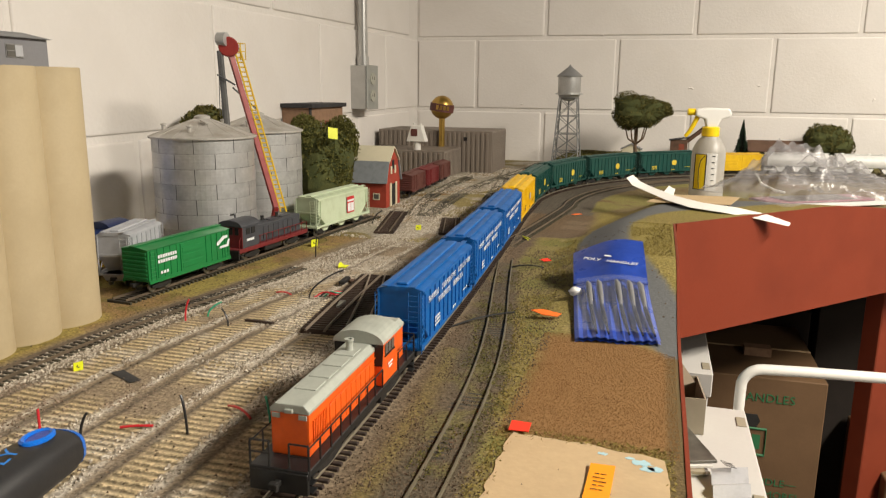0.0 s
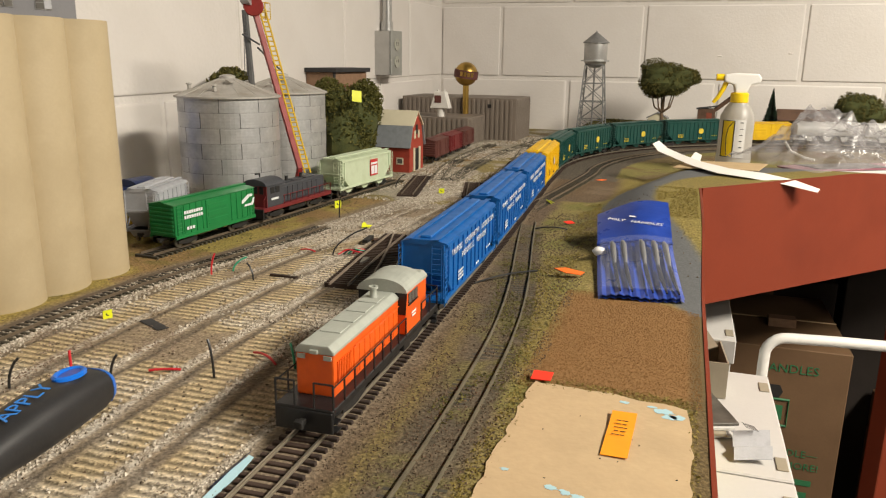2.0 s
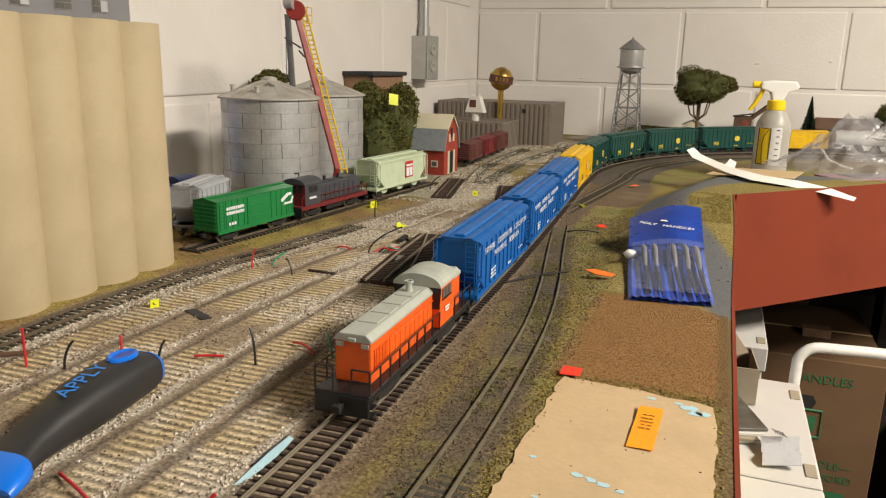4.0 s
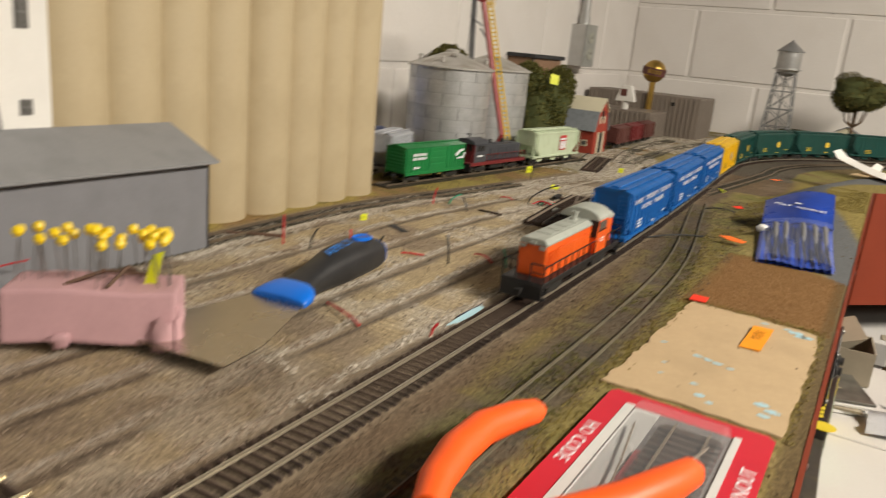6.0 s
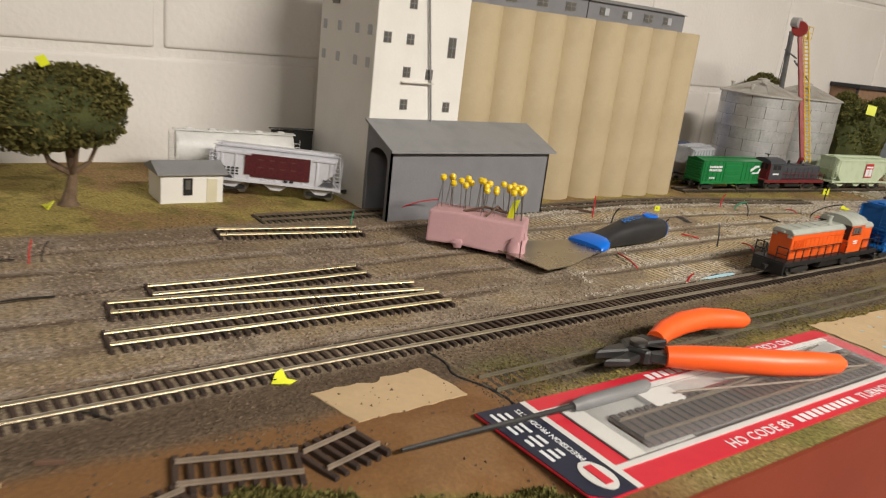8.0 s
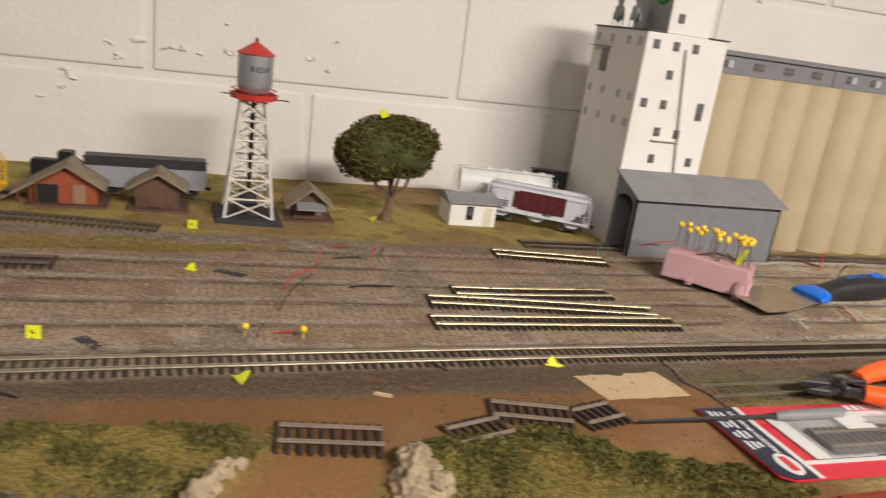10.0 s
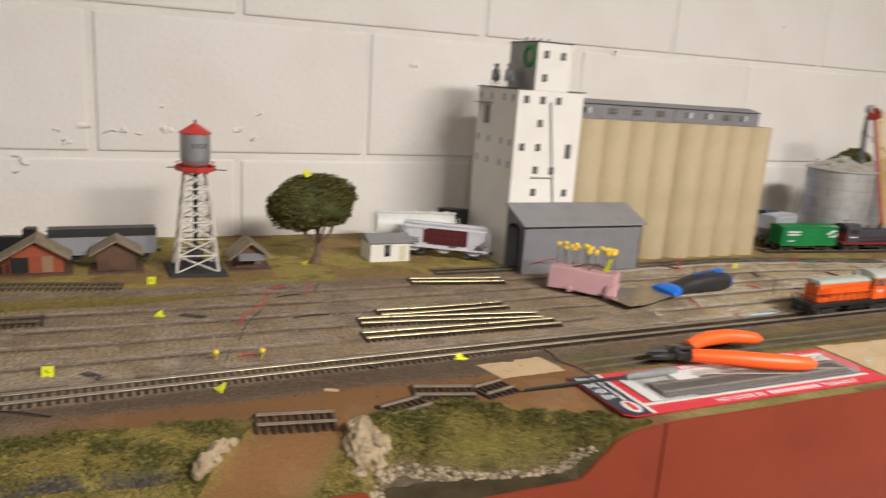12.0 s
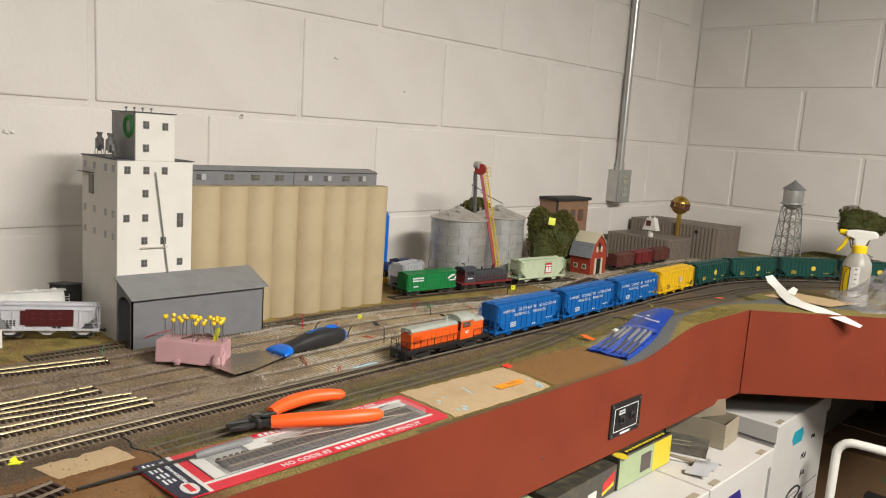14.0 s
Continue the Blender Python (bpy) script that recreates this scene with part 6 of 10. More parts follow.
part("down_trunking", Shape().tube([Vector((-0.062, -0.006, 0.150)), TOP + Vector((-0.008, -0.008, -0.004))], 0.0042, 8), GALV_SEAM, leg, "dark grey second trunking")
part("stand", Shape().tube([LOW, Vector((-0.019, 0.010, -0.001))], 0.0042, 4), LEGRED, leg)
part("head_box", Shape().tube([TOP + Vector((0.0036, -0.0066, 0.001)), TOP + Vector((-0.0036, 0.0066, 0.001))], 0.0125, 20), LEGRED, leg, "round red head housing", bevel=0.001)
part("head_cap", Shape().tube([(-0.006, 0, 0), (0.006, 0, 0)], 0.0085, 16), GALV, leg, "grey round head cap", m=pose(TOP.x - 0.004, TOP.y - 0.007, TOP.z + 0.010), smooth=True)
lad = Shape()
for off in (0.0062, 0.0135):
    lad.tube([LOW + RIGHT * off + Vector((0, 0, -0.006)), TOP + RIGHT * off], 0.0012, 6)
for k in range(34):
    p = LOW + (TOP - LOW) * (k / 34)
    lad.tube([p + RIGHT * 0.0062, p + RIGHT * 0.0135], 0.0009, 5)
part("ladder", lad, LADDERYEL, leg, "thin yellow ladder")
cage = Shape()
for z in (-0.014, -0.004, 0.006):
    c = TOP + Vector((0.004, 0.010, z))
    cage.tube([c + Vector((0, -0.002, 0)), c + Vector((0.008, -0.002, 0)), c + Vector((0.008, 0.010, 0)), c + Vector((0, 0.010, 0))], 0.0005, 5)
for dx, dy in ((0.008, -0.002), (0.008, 0.010), (0.0, 0.010)):
    cage.tube([TOP + Vector((0.004 + dx, 0.010 + dy, -0.014)), TOP + Vector((0.004 + dx, 0.010 + dy, 0.006))], 0.0005, 5)
part("platform_rail", cage, LADDERYEL, leg)
part("brace_rod", Shape().tube([TOP + Vector((0.0, 0.006, -0.050)), Vector((-0.095, 0.130, 0.174))], 0.0012, 6), SLATE, leg, "thin grey spout to the second bin")
part("brace_rod", Shape().tube([TOP + Vector((-0.004, -0.022, -0.034)), TOP + Vector((0.004, 0.004, -0.046))], 0.0012, 6), SLATE, leg)
ld2 = Shape()
for dy in (-0.018, -0.013):
    ld2.tube([TOP + Vector((-0.004, dy, -0.010)), TOP + Vector((-0.006, dy, -0.085))], 0.0005, 5)
for k in range(14):
    ld2.tube([TOP + Vector((-0.004, -0.018, -0.012 - 0.005 * k)), TOP + Vector((-0.004, -0.013, -0.012 - 0.005 * k))], 0.0004, 5)
part("back_ladder", ld2, SLATE, leg)

# ---- barn, brick house, ribbed plant ----
barn = thing("barn", pose(0.236, 1.450, 0.0), "small red gambrel barn with cream trim and grey roof", "barn")
gam = [(-0.036, 0.0), (-0.036, 0.046), (-0.026, 0.080), (0.0, 0.104), (0.026, 0.080), (0.036, 0.046), (0.036, 0.0)]
part("wall", Shape().prism(gam, -0.030, 0.030, "x"), BARNRED, barn, "red boarded walls")
for sgn in (-1, 1):
    part("lower_roof", Shape().prism([(sgn * 0.039, 0.043), (sgn * 0.041, 0.044), (sgn * 0.0275, 0.0815), (sgn * 0.026, 0.0805)], -0.033, 0.033, "x"), BARNROOF, barn, "grey shingled lower slope")
    part("upper_roof", Shape().prism([(sgn * 0.0275, 0.0815), (sgn * 0.0270, 0.0790), (0.0, 0.1042), (0.0, 0.1066)], -0.034, 0.034, "x"), CREAM, barn, "cream upper slope")
part("barn_door", Shape().box(0.0300, -0.010, 0.0, 0.0306, 0.010, 0.040), DARK, barn, "dark open doorway")
for y in (-0.014, 0.014):
    part("door_leaf", Shape().box(0.0302, y - 0.004, 0.0, 0.0316, y + 0.004, 0.042), CREAM, barn, "cream door leaf")
part("hay_door", Shape().box(0.0302, -0.005, 0.066, 0.0310, 0.005, 0.082), DARK, barn)
for y in (-0.010, 0.010):
    part("shutter", Shape().box(0.0302, y - 0.0035, 0.058, 0.0312, y + 0.0035, 0.072), CREAM, barn)
for x in (-0.014, 0.012):
    w = part("window", Shape().box(x - 0.0065, -0.0368, 0.014, x + 0.0065, -0.0358, 0.026), CREAM, barn, "cream framed window")
    part("pane", Shape().box(x - 0.0045, -0.0372, 0.016, x + 0.0045, -0.0366, 0.024), WINDOW, w)

house = thing("brick_building", pose(0.0, 0.0, 0.0), "tan brick flat-roofed building with a dark cornice", "building")
part("wall", Shape().box(0.006, 1.532, -0.001, 0.066, 1.688, 0.168), BRICKTAN, house)
part("roof", Shape().box(0.005, 1.526, 0.1682, 0.073, 1.694, 0.1765), BASEGREY, house, "dark flat roof", bevel=0.0008)
part("corner_post", Shape().box(0.064, 1.5305, 0.0, 0.0675, 1.5360, 0.1680), BASEGREY, house)
for y in (1.572, 1.612, 1.652):
    w = part("window", Shape().box(0.0655, y - 0.012, 0.108, 0.0668, y + 0.012, 0.142), WOODRED, house, "red-brown framed window")
    part("pane", Shape().box(0.0664, y - 0.009, 0.111, 0.0672, y + 0.009, 0.139), WINDOW, w)
for y in (1.572, 1.612, 1.652):
    w = part("window", Shape().box(0.0655, y - 0.012, 0.040, 0.0668, y + 0.012, 0.074), WOODRED, house)
    part("pane", Shape().box(0.0664, y - 0.009, 0.043, 0.0672, y + 0.009, 0.071), WINDOW, w)

plant = thing("ribbed_building", pose(0, 0, 0), "taupe plastic plant building with ribbed walls", "building")
part("high_block", Shape().box(0.020, 2.026, -0.002, 0.322, 2.195, 0.104), TAUPE, plant, bevel=0.001)
part("low_block", Shape().box(0.030, 1.872, -0.002, 0.242, 2.0255, 0.064), TAUPE, plant, bevel=0.001)
RIB_HIGH = Shape().box(-0.0035, -0.0016, 0, 0.0035, 0.0016, 0.100).mesh("wall_rib", TAUPE, 0.0006)
RIB_LOW = Shape().box(-0.0035, -0.0016, 0, 0.0035, 0.0016, 0.060).mesh("wall_rib", TAUPE, 0.0006)
for k in range(24):
    part("wall_rib", RIB_HIGH, None, plant, m=pose(0.028 + 0.0122 * k, 2.0255, 0))
for k in range(17):
    part("wall_rib", RIB_LOW, None, plant, m=pose(0.036 + 0.0122 * k, 1.8715, 0))
for k in range(13):
    part("wall_rib", RIB_HIGH, None, plant, m=pose(0.3225, 2.034 + 0.0125 * k, 0, 0, 0, 90))
    if k < 12:
        part("wall_rib", RIB_LOW, None, plant, m=pose(0.2425, 1.880 + 0.0122 * k, 0, 0, 0, 90))
part("dark_vent", Shape().box(0.249, 2.0222, 0.080, 0.258, 2.0242, 0.089), DARK, plant)
globe = thing("globe_sign", pose(0.192, 2.02, 0.0), "brass globe sign with a dark band on a post", "sign")
part("post", Shape().tube([(0, 0, 0.062), (0, 0, 0.138)], 0.0075, 14), GOLD, globe, smooth=True)
part("globe", Shape().lathe([(0.029 * math.sin(a), 0.029 * -math.cos(a)) for a in np.linspace(0, math.pi, 17)], 28), GOLD, globe, "brass globe", m=pose(0, 0, 0.162), smooth=True)
band = part("band", Shape().lathe([(0.0292, -0.010), (0.0302, -0.010), (0.0302, 0.009), (0.0292, 0.009)], 32), BROWNCAR, globe, "dark red band", m=pose(0, 0, 0.162, 0, 8, 0), smooth=True)
s = Shape()
for k in range(4):
    a = radians(-96 + 17 * k)
    s.box(-0.0032, -0.0006, -0.0052, 0.0032, 0.0006, 0.0052, pose(0.0305 * math.cos(a), 0.0305 * math.sin(a), 0, 0, 0, math.degrees(a) + 90))
part("letter_bars", s, GOLD, band, "four plain gilt letter blocks")
sgn = thing("peaked_sign", pose(0.168, 1.893, 0.064), "white peaked roadside sign on a round post", "sign")
part("post", Shape().tube([(0, 0, 0.0005), (0, 0, 0.022)], 0.0085, 14), TOWERWHITE, sgn, smooth=True)
part("panel", Shape().prism([(-0.024, 0.020), (0.024, 0.020), (0.012, 0.058), (-0.012, 0.058)], -0.012, 0.012, "y"), TOWERWHITE, sgn, "white tapered panel", bevel=0.001)
part("cap", Shape().tube([(-0.008, 0, 0.059), (-0.008, 0, 0.063)], 0.003, 8).tube([(0.008, 0, 0.059), (0.008, 0, 0.063)], 0.003, 8), TOWERWHITE, sgn)
part("emblem", Shape().box(-0.012, -0.0128, 0.033, 0.004, -0.0119, 0.050), BROWNCAR, sgn, "plain dark red emblem plate")

# ---- water towers ----


def lattice_tower(ob, half0, half1, z0, z1, tiers, r, paint, sides=4):
    corners = [(sx, sy) for sx, sy in ((-1, -1), (1, -1), (1, 1), (-1, 1))]

    def at(c, t):
        h = half0 + (half1 - half0) * t
        return Vector((corners[c][0] * h, corners[c][1] * h, z0 + (z1 - z0) * t))

    for c in range(4):
        part("leg", Shape().tube([at(c, 0), at(c, 1)], r * 1.35, 6), paint, ob)
    for i in range(tiers):
        a, b = i / tiers, (i + 1) / tiers
        for c in range(4):
            d = (c + 1) % 4
            for p, q, k in ((at(c, a), at(d, b), 0.75), (at(d, a), at(c, b), 0.75), (at(c, b), at(d, b), 0.9)):
                part("brace", Shape().tube([p, q], r * k, 5), paint, ob)


red_tower = thing("water_tower", pose(0.205, -0.205, 0.0), "silver water tank with red roof on white lattice", "water tower")
part("base", Shape().prism([(-0.036, -0.036), (0.034, -0.034), (0.040, 0.036), (-0.034, 0.034)], -0.002, 0.0045, "z"), BASEGREY, red_tower, "dark base plate", bevel=0.001)
lattice_tower(red_tower, 0.0255, 0.0125, 0.004, 0.130, 6, 0.0014, LATTICE)
part("footing", Shape().prism([(-0.012, 0.0045), (0.012, 0.0045), (0.004, 0.030), (-0.004, 0.030)], -0.010, 0.010, "y"), BASEGREY, red_tower)
part("riser_pipe", Shape().tube([(0, 0, 0.028), (0, 0, 0.134)], 0.0026, 10), BLACK, red_tower)
part("balcony", Shape().lathe([(0.004, 0.128), (0.0245, 0.131), (0.0255, 0.137), (0.0245, 0.137), (0.0235, 0.133), (0.004, 0.133)], 8), TOWERRED, red_tower, "red balcony")
part("balcony_rail", Shape().tube([(0.024 * math.cos(a), 0.024 * math.sin(a), 0.141) for a in np.linspace(0, 2 * math.pi, 9)], 0.0006, 5), TOWERRED, red_tower)
part("balcony_strut", Shape().tube([(-0.012, -0.033, 0.133), (0.012, 0.036, 0.133)], 0.0007, 5), BLACK, red_tower)
tank = part("tank", Shape().lathe([(0.0, 0.131), (0.010, 0.133), (0.0165, 0.139), (0.0185, 0.147), (0.0185, 0.178), (0, 0.178)], 28), TANKSILVER, red_tower, "silver tank", smooth=True)
part("tank_roof", Shape().lathe([(0.0200, 0.1775), (0.0200, 0.1785), (0.0015, 0.1905), (0, 0.1905)], 20), TOWERRED, red_tower, "red conical roof")
part("finial", Shape().lathe([(0.0016, 0.190), (0.0020, 0.192), (0.0008, 0.1945), (0, 0.1945)], 8), BASEGREY, red_tower)
for k, ch in enumerate("BEDF"):
    a = radians(-12 + 17 * k)
    lettering("lettering", ch, 0.0080, LETTER_K, tank, pose(0.0187 * math.cos(a), 0.0187 * math.sin(a), 0.1605, 0, 0, math.degrees(a)) @ pose(0, 0, 0, 90, 0, 90))

grey_tower = thing("water_tower", pose(0.497, 2.117, 0.0), "bare grey metal water tower on tall lattice legs", "water tower")
lattice_tower(grey_tower, 0.034, 0.0215, 0.010, 0.188, 4, 0.0014, LATTICE_G)
part("riser_pipe", Shape().tube([(0, 0, 0.010), (0, 0, 0.190)], 0.0022, 8), LATTICE_G, grey_tower)
part("tank", Shape().lathe([(0, 0.180), (0.012, 0.182), (0.025, 0.190), (0.0285, 0.200), (0.0285, 0.242), (0, 0.242)], 28), GALV, grey_tower, "grey tank", smooth=True)
part("walkway", Shape().lathe([(0.028, 0.1965), (0.0345, 0.1965), (0.0345, 0.1995), (0.028, 0.1995)], 24), GALV, grey_tower)
part("tank_roof", Shape().lathe([(0.0325, 0.2405), (0.0325, 0.242), (0.003, 0.266), (0.0012, 0.270), (0, 0.270)], 24), LATTICE_G, grey_tower, "grey conical roof")
solid("tower_mound", Shape().lathe([(0.062, -0.004), (0.050, 0.009), (0.030, 0.0115), (0, 0.012)], 20), BASEGREY, pose(0.497, 2.117, 0), "dark earth pad under the grey tower", "pad", smooth=True)

# ---- sheds along the back of the yard ----


def gable_shed(name, m, wide, deep, eave, ridge, wall, roof, label, over=0.009, porch=0.0):
    """A little shed; local x faces the yard, ridge along x."""
    ob = thing(name, m, label, "shed")
    part("base", Shape().box(-deep / 2 - 0.006, -wide / 2 - 0.010, -0.002, deep / 2 + 0.010, wide / 2 + 0.010, 0.0022), WOODBROWN, ob, bevel=0.0008)
    part("wall", Shape().prism([(-wide / 2, 0.002), (wide / 2, 0.002), (wide / 2, eave), (0, ridge), (-wide / 2, eave)], -deep / 2, deep / 2, "x"), wall, ob)
    slope = (ridge - eave) / (wide / 2)
    for sgn_ in (-1, 1):
        y1 = sgn_ * (wide / 2 + over + (porch if sgn_ < 0 else 0))
        part("roof_slope", Shape().prism([(0, ridge + 0.0004), (0, ridge + 0.0028), (y1, ridge + 0.0028 - slope * abs(y1)), (y1, ridge + 0.0004 - slope * abs(y1))], -deep / 2 - over * 0.6, deep / 2 + over, "x"), roof, ob, "old shingled slope")
    n = int(wide / 0.006)
    for k in range(n + 1):
        y = -wide / 2 + wide * k / n
        part("batten", Shape().box(deep / 2, y - 0.0005, 0.003, deep / 2 + 0.0007, y + 0.0005, eave - 0.001), wall, ob)
    return ob


shed = gable_shed("depot_shed", pose(0.178, -0.388, 0), 0.058, 0.040, 0.024, 0.042, DEPOTRED, SHINGLE, "orange-red board shed with an open porch and shingle roof", porch=0.022)
part("door", Shape().box(0.0202, 0.006, 0.003, 0.0212, 0.018, 0.023), BRICKTAN, shed, "dull weathered door")
part("porch_opening", Shape().box(0.0202, -0.028, 0.003, 0.0210, -0.008, 0.022), DARK, shed)
for y in (-0.046, -0.034):
    part("porch_post", Shape().box(0.016, y - 0.001, 0.0022, 0.018, y + 0.001, 0.022), WOODRED, shed)
shed = gable_shed("tool_shed", pose(0.180, -0.299, 0), 0.044, 0.036, 0.027, 0.040, WOODBROWN, SHINGLE, "weathered brown board shed with a shingle roof")
part("door", Shape().box(0.0182, -0.010, 0.003, 0.0192, 0.008, 0.022), WOODBROWN, shed, bevel=0.0003)
shed = gable_shed("yard_office", pose(0.192, -0.136, 0), 0.036, 0.034, 0.022, 0.036, WOODBROWN, SHINGLE, "dark brown shed with a weathered roof and lit window", over=0.010)
part("window", Shape().box(0.0172, 0.006, 0.007, 0.0182, 0.012, 0.013), LETTER_W, shed, "small white framed window")
part("lean_to", Shape().prism([(0.017, 0.020), (0.032, 0.015), (0.032, 0.0165), (0.017, 0.0215)], -0.016, 0.016, "y"), ROOFGREY, shed)
wshed = thing("white_shed", pose(0.176, 0.066, 0), "small white clapboard shed with a grey roof", "shed")
part("wall", Shape().prism([(-0.030, -0.001), (0.030, -0.001), (0.030, 0.030), (-0.030, 0.030)], -0.022, 0.022, "x"), TOWERWHITE, wshed)
part("roof", Shape().prism([(-0.026, 0.0285), (0.026, 0.0285), (0.026, 0.0300), (0.0, 0.0385), (-0.026, 0.0300)], -0.034, 0.034, "y"), ROOFGREY, wshed, "grey ridged roof")
w = part("window", Shape().box(0.0218, -0.009, 0.008, 0.0226, 0.000, 0.025), DARK, wshed, "dark doorway window")
part("pane", Shape().box(0.0224, -0.0068, 0.014, 0.0230, -0.0022, 0.023), WINDOW, w)
part("side_door", Shape().box(0.0218, 0.014, 0.001, 0.0226, 0.024, 0.024), CREAM, wshed)

stall = thing("signal_tower", pose(0.300, -0.553, 0), "yellow and red-brown signal tower with a grey hipped roof", "building")
part("lower_wall", Shape().box(-0.022, -0.034, -0.001, 0.022, 0.034, 0.036), WOODRED, stall, "red-brown boarded lower storey")
part("upper_wall", Shape().box(-0.024, -0.036, 0.0362, 0.024, 0.036, 0.070), mat("ochre_board", (0.36, 0.22, 0.04), 0.7, var=0.15, fine=350, coarse=60, bump=0.15), stall, "ochre boarded upper storey")
part("roof", Shape().add([(-0.034, -0.046, 0.0702), (0.034, -0.046, 0.0702), (0.034, 0.046, 0.0702), (-0.034, 0.046, 0.0702), (0, -0.016, 0.094), (0, 0.016, 0.094)], [(3, 2, 1, 0), (0, 1, 4), (1, 2, 5, 4), (2, 3, 5), (3, 0, 4, 5)]), SHINGLE, stall, "weathered hipped roof")
for y in (-0.020, 0.004, 0.022):
    w = part("window", Shape().box(0.0235, y - 0.008, 0.044, 0.0248, y + 0.008, 0.062), CREAM, stall, "cream framed window")
    part("pane", Shape().box(0.0244, y - 0.006, 0.046, 0.0252, y + 0.006, 0.060), WINDOW, w)
w = part("window", Shape().box(-0.010, 0.0355, 0.044, 0.010, 0.0368, 0.062), CREAM, stall, "cream framed window")
part("pane", Shape().box(-0.008, 0.0364, 0.046, 0.008, 0.0372, 0.060), WINDOW, w)

# ---- on the far bank ----
def bank(x, y):
    return float(height(np.array([x]), np.array([y]))[0])


mail = thing("black_barn", pose(1.022, 2.345, bank(1.022, 2.33) + 0.0005), "black board barn with yellow wall lettering bars", "barn")
part("wall", Shape().prism([(-0.030, 0.0), (-0.030, 0.044), (0.0, 0.066), (0.030, 0.044), (0.030, 0.0)], -0.068, 0.068, "x"), BASEGREY, mail)
for sgn_ in (-1, 1):
    part("roof_slope", Shape().prism([(0, 0.0665), (0, 0.069), (sgn_ * 0.036, 0.0426), (sgn_ * 0.036, 0.0402)], -0.072, 0.072, "x"), WOODBROWN, mail, "dark brown roof")
bars("letter_bars", [(-0.042 + 0.0105 * k, 0.030, 0.0078, 0.0085) for k in range(4)] + [(0.008 + 0.0102 * k, 0.030, 0.0078, 0.0085) for k in range(5)] + [(0.0, 0.018, 0.060, 0.0032), (0.0, 0.040, 0.026, 0.0032)], LETTER_Y, mail, pose(0, -0.0302, 0) @ SIDE_A, "plain yellow bars in place of wall lettering")
tip = thing("conveyor_house", pose(0.775, 2.32, bank(0.775, 2.32) - 0.003), "brown coal tipple with an inclined conveyor", "building")
part("wall", Shape().box(-0.022, -0.018, 0, 0.022, 0.018, 0.046), WOODBROWN, tip)
part("roof", Shape().prism([(-0.026, 0.044), (0.026, 0.052), (0.026, 0.054), (-0.026, 0.0465)], -0.021, 0.021, "y"), BASEGREY, tip)
part("window", Shape().box(0.000, -0.0186, 0.018, 0.014, -0.0178, 0.036), WOODRED, tip)
part("conveyor", Shape().tube([(0.020, 0, 0.042), (0.062, 0, 0.078)], 0.006, 4), WOODBROWN, tip)
part("conveyor_head", Shape().box(0.056, -0.008, 0.074, 0.072, 0.008, 0.082), BASEGREY, tip)
hut = thing("white_hut", pose(0.652, 2.300, bank(0.652, 2.30) - 0.003), "small white hut with a grey roof behind the tree", "shed")
part("wall", Shape().prism([(-0.024, 0.0), (-0.024, 0.022), (0.0, 0.034), (0.024, 0.022), (0.024, 0.0)], -0.018, 0.018, "y"), CREAM, hut)
part("roof", Shape().prism([(0.0, 0.0345), (0.0, 0.0365), (0.029, 0.0215), (0.029, 0.0195)], -0.022, 0.022, "y").prism([(0.0, 0.0345), (0.0, 0.0365), (-0.029, 0.0215), (-0.029, 0.0195)], -0.022, 0.022, "y"), ROOFGREY, hut)

# ---- trees ----


def crown(ob, place, radii, count, size, seed, paint=None, name="crown", lumps=9, flat=-0.55):
    """A crown of many small uneven leaf clumps over a few larger masses."""
    rng = random.Random(seed)
    centres = [Vector((place[0] + radii[0] * 0.58 * rng.uniform(-1, 1), place[1] + radii[1] * 0.58 * rng.uniform(-1, 1), place[2] + radii[2] * 0.62 * rng.uniform(-1, 1))) for _ in range(lumps)]
    s = Shape()
    for i in range(count):
        if rng.random() < 0.62:
            c, k = rng.choice(centres), 0.52
        else:
            c, k = Vector(place), 0.92
        d = Vector((rng.gauss(0, 1), rng.gauss(0, 1), rng.gauss(0, 1))).normalized() * rng.uniform(0.72, 1.03) * k
        p = c + Vector((d.x * radii[0], d.y * radii[1], d.z * radii[2] if d.z > flat else flat * radii[2]))
        q = size * rng.uniform(0.55, 1.25)
        pts = [(p.x + q * rng.gauss(0, 0.6), p.y + q * rng.gauss(0, 0.6), p.z + q * rng.gauss(0, 0.6)) for _ in range(7)]
        s.add(pts, [(0, 1, 2), (1, 3, 2), (2, 3, 4), (3, 5, 4), (4, 5, 6), (0, 2, 6)])
    return part(name, s, paint or FOAMLEAF, ob, "crown of fine foam foliage")


def core(ob, place, radii, seed, paint=LEAF):
    s = Shape()
    rng = random.Random(seed)
    for i in range(9):
        f = 0.62
        s.blob((place[0] + radii[0] * 0.38 * rng.uniform(-1, 1), place[1] + radii[1] * 0.38 * rng.uniform(-1, 1), place[2] + radii[2] * 0.3 * rng.uniform(-1, 1)), (radii[0] * f, radii[1] * f, radii[2] * f), seed * 10 + i, 0.10, 10)
    return part("inner_foliage", s, paint, ob, smooth=True)


def trunk_shape(points, r0, r1, seed):
    n = len(points)
    return Shape().tube(points, [r0 + (r1 - r0) * i / (n - 1) for i in range(n)], 9)


